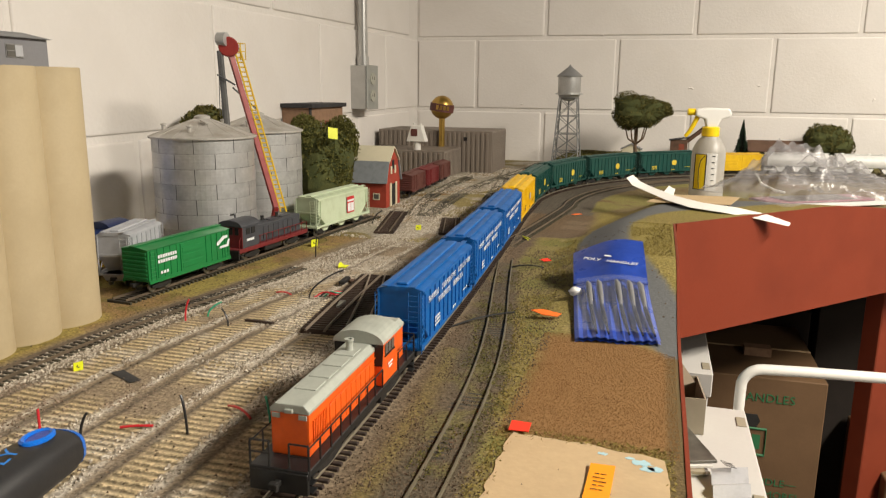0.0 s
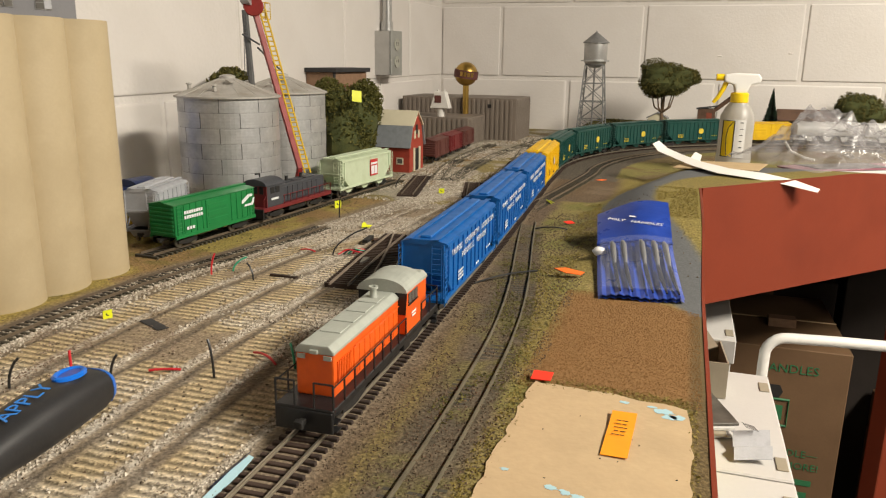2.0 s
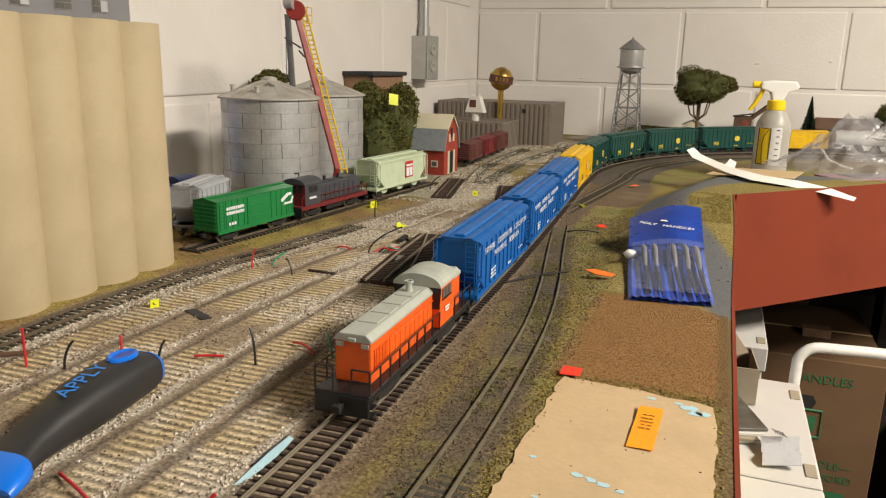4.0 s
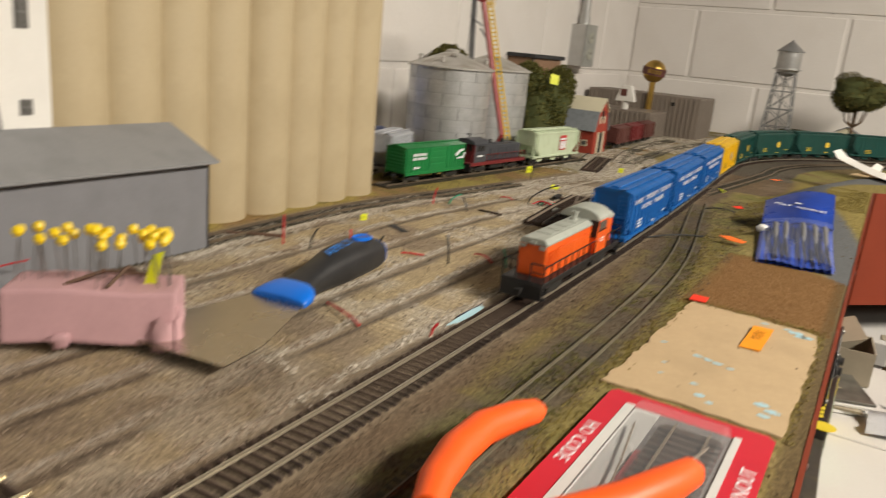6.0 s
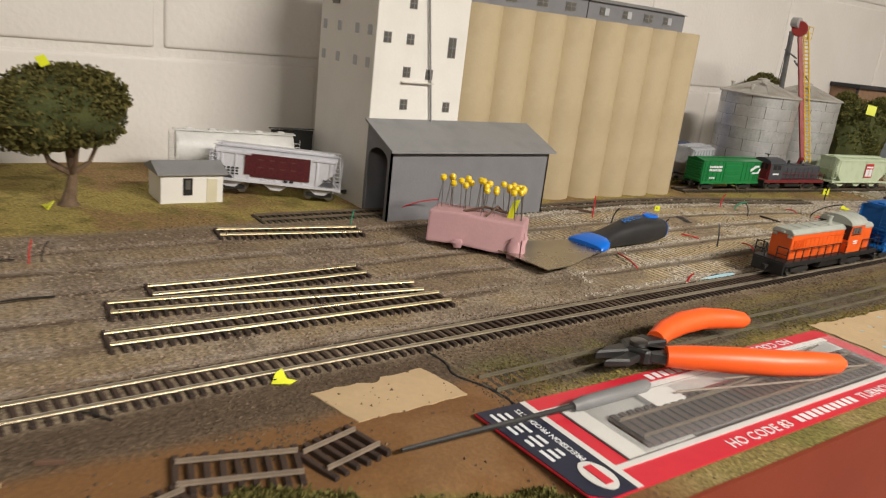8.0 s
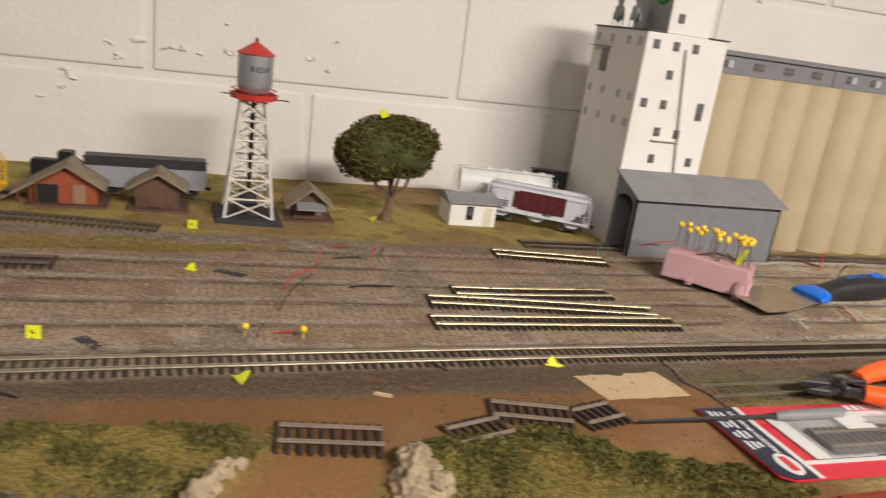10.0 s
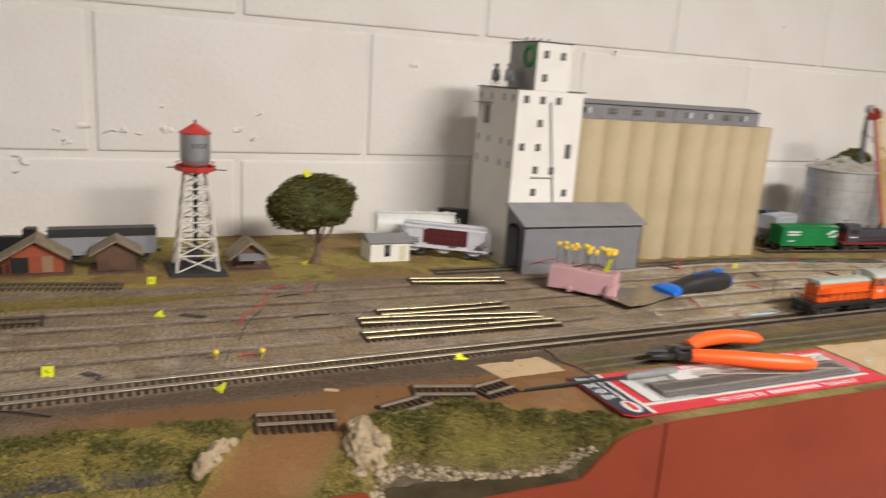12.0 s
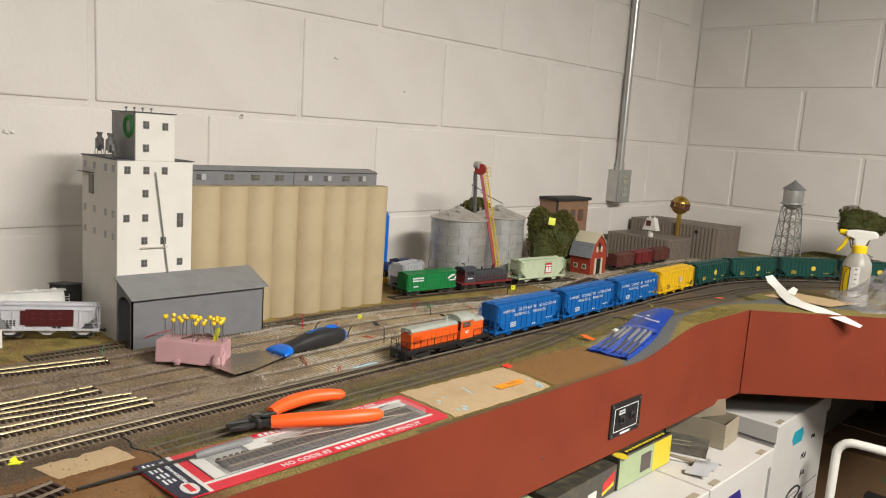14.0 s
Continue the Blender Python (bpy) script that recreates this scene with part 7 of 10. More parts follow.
def round_tree(m, trunk_h, place, radii, label, seed, count=20000, r0=0.006, size=0.0021):
    ob = thing("tree", m, label, "tree", "trees")
    rng = random.Random(seed)
    part("trunk", trunk_shape([(0, 0, -0.004), (0.001, 0.002, trunk_h * 0.3), (-0.001, 0.004, trunk_h * 0.7), (0.001, 0.003, trunk_h), (place[0] * 0.6, place[1] * 0.6, place[2])], r0, r0 * 0.45, seed), BARK, ob, smooth=True)
    part("roots", Shape().lathe([(r0 * 2.0, -0.002), (r0 * 1.2, 0.003), (r0 * 0.95, 0.008), (r0 * 0.8, 0.012)], 9), BARK, ob, smooth=True)
    for k in range(5):
        a = 2 * math.pi * k / 5 + seed
        part("limb", trunk_shape([(0, 0.003, trunk_h * 0.8), (radii[0] * 0.3 * math.cos(a), radii[1] * 0.3 * math.sin(a), trunk_h * 1.1), (radii[0] * 0.6 * math.cos(a), radii[1] * 0.6 * math.sin(a), place[2])], r0 * 0.5, r0 * 0.15, seed + k), BARK, ob, smooth=True)
    core(ob, place, radii, seed)
    crown(ob, place, radii, count, size, seed)
    return ob


round_tree(pose(0.188, -0.042, 0), 0.036, (0.0, -0.006, 0.084), (0.048, 0.060, 0.045), "broad green foam tree with a bare tan trunk", 4)
round_tree(pose(0.664, 2.215, bank(0.664, 2.215)), 0.045, (0.004, 0.0, 0.118), (0.068, 0.05, 0.048), "round green foam tree beside the far track", 8, 14000)
round_tree(pose(1.145, 2.335, bank(1.145, 2.33)), 0.020, (0.0, 0.0, 0.078), (0.062, 0.045, 0.046), "low rounded green foam tree on the bank", 14, 10000)
crown(bpy.data.objects["tree.001"], (0.058, 0.0, 0.126), (0.030, 0.028, 0.020), 2200, 0.0032, 18, name="side_crown")
hedge = thing("bush", pose(0.165, 1.345, 0), "large dark green foam bush down to the ground", "bush")
core(hedge, (0.010, 0.004, 0.078), (0.052, 0.062, 0.078), 5)
crown(hedge, (0.010, 0.004, 0.078), (0.054, 0.066, 0.080), 12000, 0.0026, 5, BUSHLEAF, lumps=3, flat=-0.95)
core(hedge, (0.004, 0.082, 0.085), (0.040, 0.040, 0.068), 6)
crown(hedge, (0.004, 0.082, 0.085), (0.042, 0.042, 0.070), 7000, 0.0026, 6, BUSHLEAF, name="second_crown", lumps=3, flat=-0.95)
solid("tape_tag", Shape().box(-0.006, -0.004, -0.0003, 0.006, 0.004, 0.0003), NEON, pose(0.196, -0.060, 0.1275, 30, 35, 20), "scrap of neon yellow tape on the tree top", "tape tag", "neon tape tags")
solid("tape_tag", Shape().box(-0.0085, -0.0003, -0.009, 0.0085, 0.0003, 0.009), NEON, pose(0.218, 1.300, 0.136, -14, 8, 52), "square of neon yellow tape on the bush", "tape tag", "neon tape tags")
wall_bush = thing("bush", pose(0.052, 1.205, 0), "dark green foam tree behind the bins", "bush")
part("trunk", Shape().tube([(0, 0, -0.002), (0, 0, 0.16)], 0.004, 8), BARK, wall_bush, smooth=True)
core(wall_bush, (0, 0, 0.158), (0.026, 0.042, 0.018), 7)
crown(wall_bush, (0, 0, 0.158), (0.028, 0.045, 0.019), 1800, 0.004, 7)
pine = thing("conifer", pose(0.935, 2.325, bank(0.935, 2.325) - 0.002), "small dark green conifer on the bank", "tree")
part("trunk", Shape().tube([(0, 0, -0.002), (0, 0, 0.112)], [0.003, 0.0008], 8), BARK, pine)
s = Shape()
rng = random.Random(9)
for k in range(1500):
    z = rng.uniform(0.016, 0.116)
    reach = 0.025 * (1 - (z - 0.012) / 0.108) * rng.uniform(0.5, 1.05)
    a = rng.uniform(0, 2 * math.pi)
    c, sn = math.cos(a), math.sin(a)
    s.add([(0.2 * reach * c, 0.2 * reach * sn, z + 0.002), (reach * c - 0.0022 * sn, reach * sn + 0.0022 * c, z - 0.003), (reach * c + 0.0022 * sn, reach * sn - 0.0022 * c, z - 0.0035), (0.6 * reach * c, 0.6 * reach * sn, z + 0.002)], [(0, 1, 3), (0, 3, 2)])
part("needles", s, LEAF_DARK, pine)

# ---- conduit and outlet box on the wall ----
outlet = thing("outlet_box", pose(0.0037, 1.918, 0.158), "grey metal surface outlet box on the block wall", "outlet box")
part("box", Shape().box(0, -0.038, 0, 0.040, 0.038, 0.102), CONDUIT, outlet, "galvanised box", bevel=0.002, segments=2)
plate = part("cover_plate", Shape().box(0.040, -0.036, -0.001, 0.0425, 0.036, 0.103), OUTLETGREY, outlet, "raised cover plate", bevel=0.001)
for z in (0.031, 0.071):
    part("receptacle", Shape().prism([(0.0165 * math.cos(a), 0.0165 * math.sin(a) * 0.85) for a in np.linspace(0, 2 * math.pi, 17)[:-1]], 0.0425, 0.0445, "x"), OUTLETFACE, plate, "pale receptacle face", m=pose(0, 0, z))
    part("slots", Shape().box(0.0445, -0.0065, -0.004, 0.0448, -0.0045, 0.004).box(0.0445, 0.0045, -0.004, 0.0448, 0.0065, 0.004), DARK, plate, m=pose(0, 0, z + 0.002))
part("connector", Shape().tube([(0.018, 0, 0.102), (0.018, 0, 0.124)], 0.0145, 16), CONDUIT, outlet, smooth=True)
part("lock_screw", Shape().tube([(0.018, 0, 0.114), (0.020, 0.020, 0.114)], 0.004, 8), CONDUIT, outlet)
solid("conduit_pipe", Shape().tube([(0.0217, 1.918, 0.2822), (0.0217, 1.918, CEILING - 0.001)], 0.0115, 18), CONDUIT, pose(0, 0, 0), "bare galvanised conduit running up the wall", "conduit", smooth=True)
solid("spray_can", Shape().lathe([(0.018, 0), (0.020, 0.003), (0.020, 0.140), (0.016, 0.150), (0.010, 0.153), (0.010, 0.172), (0, 0.174)], 24), HANDLEBLUE, pose(0.052, 0.886, 0.001), "blue can standing behind the silos", "can", smooth=True)

# ---- tools and packages lying on the layout ----


def along(a, b, z=0.0):
    """A pose at a with local x towards b, in plan."""
    return pose(a[0], a[1], z, 0, 0, math.degrees(math.atan2(b[1] - a[1], b[0] - a[0])))


def loft(sections, n):
    """Skin over rings that lie across x: each ring is n points."""
    s = Shape()
    v = [p for ring in sections for p in ring]
    f = [(i * n + k, (i + 1) * n + k, (i + 1) * n + (k + 1) % n, i * n + (k + 1) % n) for i in range(len(sections) - 1) for k in range(n)]
    f += [tuple(range(n)), tuple(range((len(sections) - 1) * n + n - 1, (len(sections) - 1) * n - 1, -1))]
    return s.add(v, f)


def oval(x, half, thick, mid, n=20, power=0.75, dy=0.0):
    out = []
    for k in range(n):
        a = 2 * math.pi * k / n
        c, s_ = math.cos(a), math.sin(a)
        out.append((x, dy + half * math.copysign(abs(c) ** power, c), mid + thick * math.copysign(abs(s_) ** power, s_)))
    return out


knife = thing("putty_knife", along((0.4165, 0.4985), (0.434, 0.372), 0.0), "putty knife with a black and blue rubber handle", "putty knife")
part("grip", loft([oval(x, h, t, m_) for x, h, t, m_ in ((0.004, 0.0135, 0.0105, 0.0135), (0.012, 0.0150, 0.0125, 0.0140), (0.035, 0.0160, 0.0135, 0.0150), (0.060, 0.0150, 0.0130, 0.0145), (0.082, 0.0118, 0.0105, 0.0128), (0.098, 0.0112, 0.0086, 0.0112), (0.112, 0.0150, 0.0066, 0.0100))], 20), RUBBER, knife, "black moulded grip", smooth=True)
part("end_cap", loft([oval(x, h, t, m_) for x, h, t, m_ in ((-0.0015, 0.0100, 0.0075, 0.0130), (0.001, 0.0128, 0.0098, 0.0133), (0.0045, 0.0138, 0.0110, 0.0136))], 20), HANDLEBLUE, knife, "bright blue end cap", smooth=True)
part("ferrule", loft([oval(x, h, t, m_) for x, h, t, m_ in ((0.1105, 0.0155, 0.0068, 0.0100), (0.1125, 0.0175, 0.0070, 0.0099), (0.118, 0.0196, 0.0064, 0.0094), (0.127, 0.0212, 0.0050, 0.0086), (0.1295, 0.0205, 0.0034, 0.0080))], 20), HANDLEBLUE, knife, "bright blue ferrule", smooth=True)
ring = [(0.0215 + 0.0095 * math.cos(a), 0.0058 * math.sin(a), 0.0280 + 0.0006 * math.cos(a)) for a in np.linspace(0, 2 * math.pi, 25)]
part("hang_hole_rim", Shape().tube(ring, 0.0016, 6), HANDLEBLUE, knife, "blue ring round the hanging hole", smooth=True)
part("hang_hole", Shape().prism([(0.0215 + 0.0082 * math.cos(a), 0.0046 * math.sin(a)) for a in np.linspace(0, 2 * math.pi, 17)[:-1]], 0.0262, 0.0281, "z"), VINYL, knife, "deep blue hanging hole")
part("grip_ridges", Shape().tube([(0.078, -0.013, 0.0165), (0.078, -0.0145, 0.012)], 0.001, 5).tube([(0.084, -0.0125, 0.0155), (0.084, -0.014, 0.011)], 0.001, 5).tube([(0.090, -0.012, 0.0145), (0.090, -0.0135, 0.010)], 0.001, 5), RUBBER, knife)
part("blade", Shape().prism([(0.125, -0.0185), (0.125, 0.0185), (0.196, 0.037), (0.228, 0.037), (0.228, -0.037), (0.196, -0.037)], 0.0072, 0.0080, "z"), BLADE, knife, "bright steel blade")
lettering("lettering", "APPLY", 0.0125, LETTER_B, knife, pose(0.056, 0.0005, 0.0283, 0, 5.5, 0) @ pose(0, 0, 0, 0, 0, 180) @ pose(0, -0.004, 0), "blue raised word on the grip")

pink = thing("foam_block", along((0.375, 0.225), (0.4415, 0.286), 0.0), "pink foam block stuck full of map pins", "foam block")
part("block", loft([[(x, -0.002, 0.005 + dz), (x, 0.040, 0.005), (x, 0.039, 0.033 + dz), (x, 0.002, 0.034 + dz)] for x, dz in ((0.0, 0.0), (0.030, 0.0012), (0.060, -0.0006), (0.088, 0.0))], 4), PINK, pink, "pink foam", bevel=0.0022, segments=2)
for place_, radii_, seed_ in (((0.080, -0.002, 0.012), (0.006, 0.003, 0.010), 4), ((0.088, 0.004, 0.014), (0.004, 0.005, 0.012), 5), ((0.030, -0.003, 0.008), (0.006, 0.002, 0.004), 6)):
    part("torn_edge", Shape().blob(place_, radii_, seed_, 0.3), PINK, pink, smooth=True)
part("paper_strip", Shape().tube([(0.030, 0.010, 0.0350), (0.048, 0.020, 0.040), (0.070, 0.030, 0.0352)], 0.0012, 4).tube([(0.052, 0.006, 0.0350), (0.060, 0.018, 0.043), (0.062, 0.036, 0.0350)], 0.0012, 4), WOODBROWN, pink, "brown twisted strips")
HEADM = Shape().lathe([(0, -0.0031), (0.0022, -0.0023), (0.0031, 0), (0.0023, 0.0023), (0, 0.0031)], 12).mesh("pin_head", PINHEAD, smooth=True)
PINM = Shape().tube([(0, 0, -0.032), (0, 0, -0.002)], 0.00035, 5).mesh("pin_shaft", STEEL)
rng = random.Random(21)
for k in range(30):
    x, y = (rng.uniform(0.006, 0.052), rng.uniform(0.012, 0.034)) if k < 15 else (rng.uniform(0.046, 0.082), rng.uniform(0.008, 0.034))
    z = 0.061 + rng.uniform(-0.0035, 0.0035) - (0.003 if k >= 15 else 0)
    m = pose(x, y, z, rng.uniform(-9, 9), rng.uniform(-9, 9), 0)
    pin = part("pin", PINM, None, pink, m=m)
    part("pin_head", HEADM, None, pin, "round yellow pin head")
part("neon_strip", Shape().prism([(0.068, 0.030), (0.074, 0.030), (0.079, 0.052), (0.073, 0.050)], 0.020, 0.0206, "y"), NEON, pink, "neon yellow strip")

pl = thing("cutting_pliers", pose(0.638, 0.213, 0.0), "flush cutting pliers with orange grips", "pliers")
part("jaw", Shape().prism([(-0.008, -0.004), (0.003, -0.003), (0.000, -0.016), (-0.004, -0.034), (-0.009, -0.018)], 0.009, 0.015, "z"), TOOLDARK, pl, bevel=0.0012)
part("jaw", Shape().prism([(-0.002, -0.003), (0.008, -0.004), (0.011, -0.018), (0.0045, -0.035), (0.002, -0.016)], 0.008, 0.0135, "z"), TOOLDARK, pl, bevel=0.0012)
part("pivot", Shape().lathe([(0.0058, 0), (0.0058, 0.0022), (0.0045, 0.0030), (0, 0.0030)], 16), TOOLBRIGHT, pl, m=pose(0.001, 0.0, 0.0168), smooth=True)
part("joint", Shape().prism([(-0.011, -0.004), (0.0, -0.010), (0.012, -0.004), (0.016, 0.020), (0.006, 0.014), (-0.002, 0.014), (-0.012, 0.020)], 0.0070, 0.0165, "z"), TOOLDARK, pl, bevel=0.0015)


def grip(points, radii):
    return Shape().tube(points, radii, 14)


part("shank", Shape().prism([(-0.006, 0.006), (0.004, 0.004), (0.006, 0.022), (-0.005, 0.024)], 0.0125, 0.0185, "z"), TOOLDARK, pl, bevel=0.0012)
part("shank", Shape().prism([(0.002, 0.000), (0.012, -0.002), (0.024, 0.012), (0.014, 0.018)], 0.0090, 0.0165, "z"), TOOLDARK, pl, bevel=0.0012)
part("grip", grip([(-0.001, 0.018, 0.0160), (-0.007, 0.034, 0.0175), (-0.011, 0.056, 0.0185), (-0.0115, 0.080, 0.0185), (-0.006, 0.102, 0.0175), (-0.001, 0.113, 0.0170), (0.001, 0.117, 0.0168)], [0.0062, 0.0073, 0.0080, 0.0078, 0.0070, 0.0058, 0.0026]), GRIPORANGE, pl, "orange dipped grip", smooth=True)
part("grip", grip([(0.0165, 0.008, 0.0140), (0.026, 0.021, 0.0150), (0.041, 0.042, 0.0165), (0.056, 0.066, 0.0172), (0.066, 0.090, 0.0172), (0.072, 0.107, 0.0172), (0.074, 0.112, 0.0172)], [0.0066, 0.0078, 0.0084, 0.0084, 0.0078, 0.0064, 0.0028]), GRIPORANGE, pl, "orange dipped grip", smooth=True)

pk = thing("turnout_package", pose(0.649, 0.078, 0.0015), "red blister card holding a model railway turnout", "package")
W, L = 0.0855, 0.331     # across x, along y
part("card", Shape().prism([(0, 0.0), (0.080, 0.004), (W, 0.012), (W, L - 0.004), (W - 0.004, L), (0.003, L), (0, L - 0.004)], 0.0, 0.0010, "z"), CARDRED, pk, "glossy red backing card")
part("inner_panel", Shape().prism([(0.017, 0.044), (W - 0.018, 0.044), (W - 0.018, L - 0.016), (0.017, L - 0.016)], 0.0011, 0.0015, "z"), CARDGREY, pk, "grey printed panel")
part("pale_print", Shape().box(0.018, 0.045, 0.0016, W - 0.019, 0.096, 0.0018), CARDWHITE, pk, "pale printed area")
part("pale_print", Shape().box(0.018, 0.0965, 0.0016, 0.031, L - 0.018, 0.0018), CARDWHITE, pk, "pale printed area")
part("end_panel", Shape().prism([(0.0005, 0.0005), (0.079, 0.0045), (W - 0.0005, 0.012), (W - 0.0005, 0.030), (0.0005, 0.030)], 0.0011, 0.0016, "z"), CARDNAVY, pk, "dark end panel with print")
part("stripe", Shape().box(0.0005, 0.030, 0.0011, W - 0.0005, 0.034, 0.0016).box(0.012, 0.034, 0.0011, 0.017, L - 0.014, 0.0016).box(W - 0.018, 0.034, 0.0011, W - 0.0145, L - 0.014, 0.0016), CARDWHITE, pk)
part("emblem", Shape().prism([(0.070 + 0.0115 * math.cos(a), 0.0195 + 0.0075 * math.sin(a)) for a in np.linspace(0, 2 * math.pi, 25)[:-1]], 0.0017, 0.0021, "z"), CARDWHITE, pk, "plain white oval emblem")
part("emblem_bar", Shape().prism([(0.0625, 0.017), (0.0775, 0.017), (0.0775, 0.022), (0.0625, 0.022)], 0.0022, 0.0025, "z"), CARDRED, pk)
READ = pose(0, 0, 0, 0, 0, 90)       # words that read along +y for a viewer beyond the front edge
lettering("lettering", "HO CODE 83", 0.0098, LETTER_W, pk, pose(W - 0.0030, 0.136, 0.0012) @ READ)
bars("word_bar", [(W - 0.0066, 0.174 + 0.0066 * k, 0.0062, 0.0044) for k in range(10)], LETTER_W, pk, pose(0, 0, 0.0011), "plain bars in place of a product name")
lettering("lettering", "TURNOUT", 0.0098, LETTER_W, pk, pose(W - 0.0030, 0.266, 0.0012) @ READ)
lettering("lettering", "HO CODE", 0.0098, LETTER_W, pk, pose(0.0025, 0.262, 0.0012) @ pose(0, 0, 0, 0, 0, -90))
bars("word_bar", [(0.0062, 0.130 + 0.0066 * k, 0.0062, 0.0044) for k in range(11)], LETTER_W, pk, pose(0, 0, 0.0011), "plain bars in place of a product name")
lettering("lettering", "QUALITY PRECISION PRODUCTS", 0.0050, LETTER_W, pk, pose(0.043, 0.0245, 0.0017) @ pose(0, 0, 0, 0, 0, 180))
bars("small_print", [(0.010 + 0.0125 * i, 0.0055 + 0.0042 * j + 0.0005 * i, 0.0100 - 0.002 * ((i + j) % 3), 0.0020) for i in range(4) for j in range(3)], LETTER_W, pk, pose(0, 0.001, 0.0017))
part("turnout_ties", Shape().box(0.036, 0.062, 0.0017, 0.064, 0.304, 0.0030), TIE, pk, "dark packed turnout")
for k in range(36):
    part("tie", Shape().box(0.0345, 0.064 + 0.0066 * k, 0.0030, 0.0655 if k > 12 else 0.0655, 0.0675 + 0.0066 * k, 0.0042), TIE, pk)
for x in (0.0415, 0.0580):
    part("rail", Shape().box(x - 0.0005, 0.064, 0.0042, x + 0.0005, 0.302, 0.0058), RAIL_OLD, pk)
for a_, b_ in (((0.0335, 0.120), (0.0600, 0.230)), ((0.0335, 0.165), (0.0600, 0.285))):
    part("slack_rail", Shape().tube([(a_[0], a_[1], 0.0066), (b_[0], b_[1], 0.0066)], 0.0007, 5), RAIL_LOOSE, pk)
part("curved_rail", Shape().tube([(0.0415, 0.110, 0.0050), (0.0380, 0.180, 0.0050), (0.0300, 0.250, 0.0050), (0.0240, 0.290, 0.0050)], 0.0006, 5), RAIL_OLD, pk)
part("instruction_card", Shape().box(0.022, 0.098, 0.0017, 0.038, 0.124, 0.0046), CARDWHITE, pk, "small white instruction slip")
part("grey_insert", Shape().box(0.0315, 0.128, 0.0017, 0.0345, 0.214, 0.0026), CARDGREY, pk)
part("maroon_insert", Shape().box(0.0315, 0.150, 0.0018, 0.0355, 0.268, 0.0030), MAROON, pk)
bl = part("blister", Shape().prism([(0.0175, 0.0018), (0.0200, 0.0085), (0.0650, 0.0085), (0.0672, 0.0018)], 0.056, 0.312, "y"), FILM, pk, "clear blister", bevel=0.0012)
bl.visible_shadow = False

tool = thing("hobby_knife", pose(0.6685, 0.188, 0.0), "grey handled hobby knife with a long steel shaft", "hobby knife")
part("handle", Shape().tube([(0, 0, 0.0078), (0.001, -0.004, 0.0078), (0.001, -0.052, 0.0072), (0.001, -0.060, 0.0068)], [0.0034, 0.0042, 0.0040, 0.0028], 14), FILEGREY, tool, "grey ribbed handle", smooth=True)
part("shaft", Shape().tube([(0.001, -0.058, 0.0068), (-0.001, -0.120, 0.0058), (-0.003, -0.165, 0.0046)], [0.0015, 0.0015, 0.0011], 8), TOOLDARK, tool, smooth=True)


def ragged(outline, step, amount, seed):
    """An outline with torn, uneven edges."""
    r, out = random.Random(seed), []
    for (ax, ay), (bx, by) in zip(outline, outline[1:] + outline[:1]):
        n_ = max(1, int(math.hypot(bx - ax, by - ay) / step))
        for k in range(n_):
            f_ = k / n_
            out.append((ax + (bx - ax) * f_ + r.uniform(-amount, amount), ay + (by - ay) * f_ + r.uniform(-amount, amount)))
    return out


solid("plywood_pad", Shape().prism(ragged([(0.6455, 0.611), (0.690, 0.609), (0.737, 0.602), (0.7385, 0.55), (0.736, 0.415), (0.660, 0.4185), (0.640, 0.418), (0.6435, 0.52)], 0.006, 0.0014, 2), -0.0005, 0.0013, "z"), PLY, pose(0, 0, 0), "bare tan plywood pad with paint smears", "plywood")
solid("plywood_pad", Shape().prism(ragged([(0.594, 0.010), (0.590, 0.083), (0.627, 0.0905), (0.630, 0.020)], 0.005, 0.0009, 5), -0.0010, 0.0006, "z"), PLY, pose(0, 0, 0), "small bare plywood patch", "plywood")
for k_ in range(14):
    rr_ = random.Random(90 + k_)
    solid("dirt_speck", Shape().blob((0, 0, 0), (rr_.uniform(0.0003, 0.0008), rr_.uniform(0.0003, 0.0007), 0.0003), k_, 0.3, 4), TIE_OLD, pose(rr_.uniform(0.648, 0.732), rr_.uniform(0.43, 0.60), 0.0014), "dark speck of dirt on the plywood", "dirt", "specks on the plywood")
rng = random.Random(3)
for x, y, r in ((0.724, 0.594, 0.0055), (0.731, 0.589, 0.004), (0.701, 0.599, 0.0028), (0.676, 0.496, 0.0030), (0.689, 0.492, 0.0035), (0.717, 0.598, 0.0025), (0.652, 0.505, 0.002), (0.683, 0.494, 0.003), (0.697, 0.489, 0.0026), (0.727, 0.588, 0.0045), (0.722, 0.448, 0.0045), (0.728, 0.442, 0.0040), (0.725, 0.434, 0.0036), (0.690, 0.436, 0.0034), (0.684, 0.450, 0.0022), (0.697, 0.430, 0.0024), (0.664, 0.452, 0.0016), (0.661, 0.470, 0.0016)):
    s = Shape().prism([(r * rng.uniform(0.5, 1.1) * math.cos(a) * 1.2, r * rng.uniform(0.4, 0.9) * math.sin(a)) for a in np.linspace(0, 2 * math.pi, 15)[:-1]], 0, 0.00012, "z")
    solid("paint_smear", s, FOAMBLUE, pose(x, y, 0.0014), "pale blue paint smear on the plywood", "paint smear", "paint smears")
note = thing("sticky_note", pose(0.7020, 0.5575, 0.0016, 0, 0, -2), "orange sticky note with dark handwriting", "note")
part("paper", loft([[(-0.0068, y, z), (0.0068, y, z + 0.0004), (0.0068, y, z + 0.0007), (-0.0068, y, z + 0.0003)] for y, z in ((-0.0245, 0.0002), (-0.008, 0.0006), (0.008, 0.0006), (0.0245, 0.0016))], 4), STICKY, note)
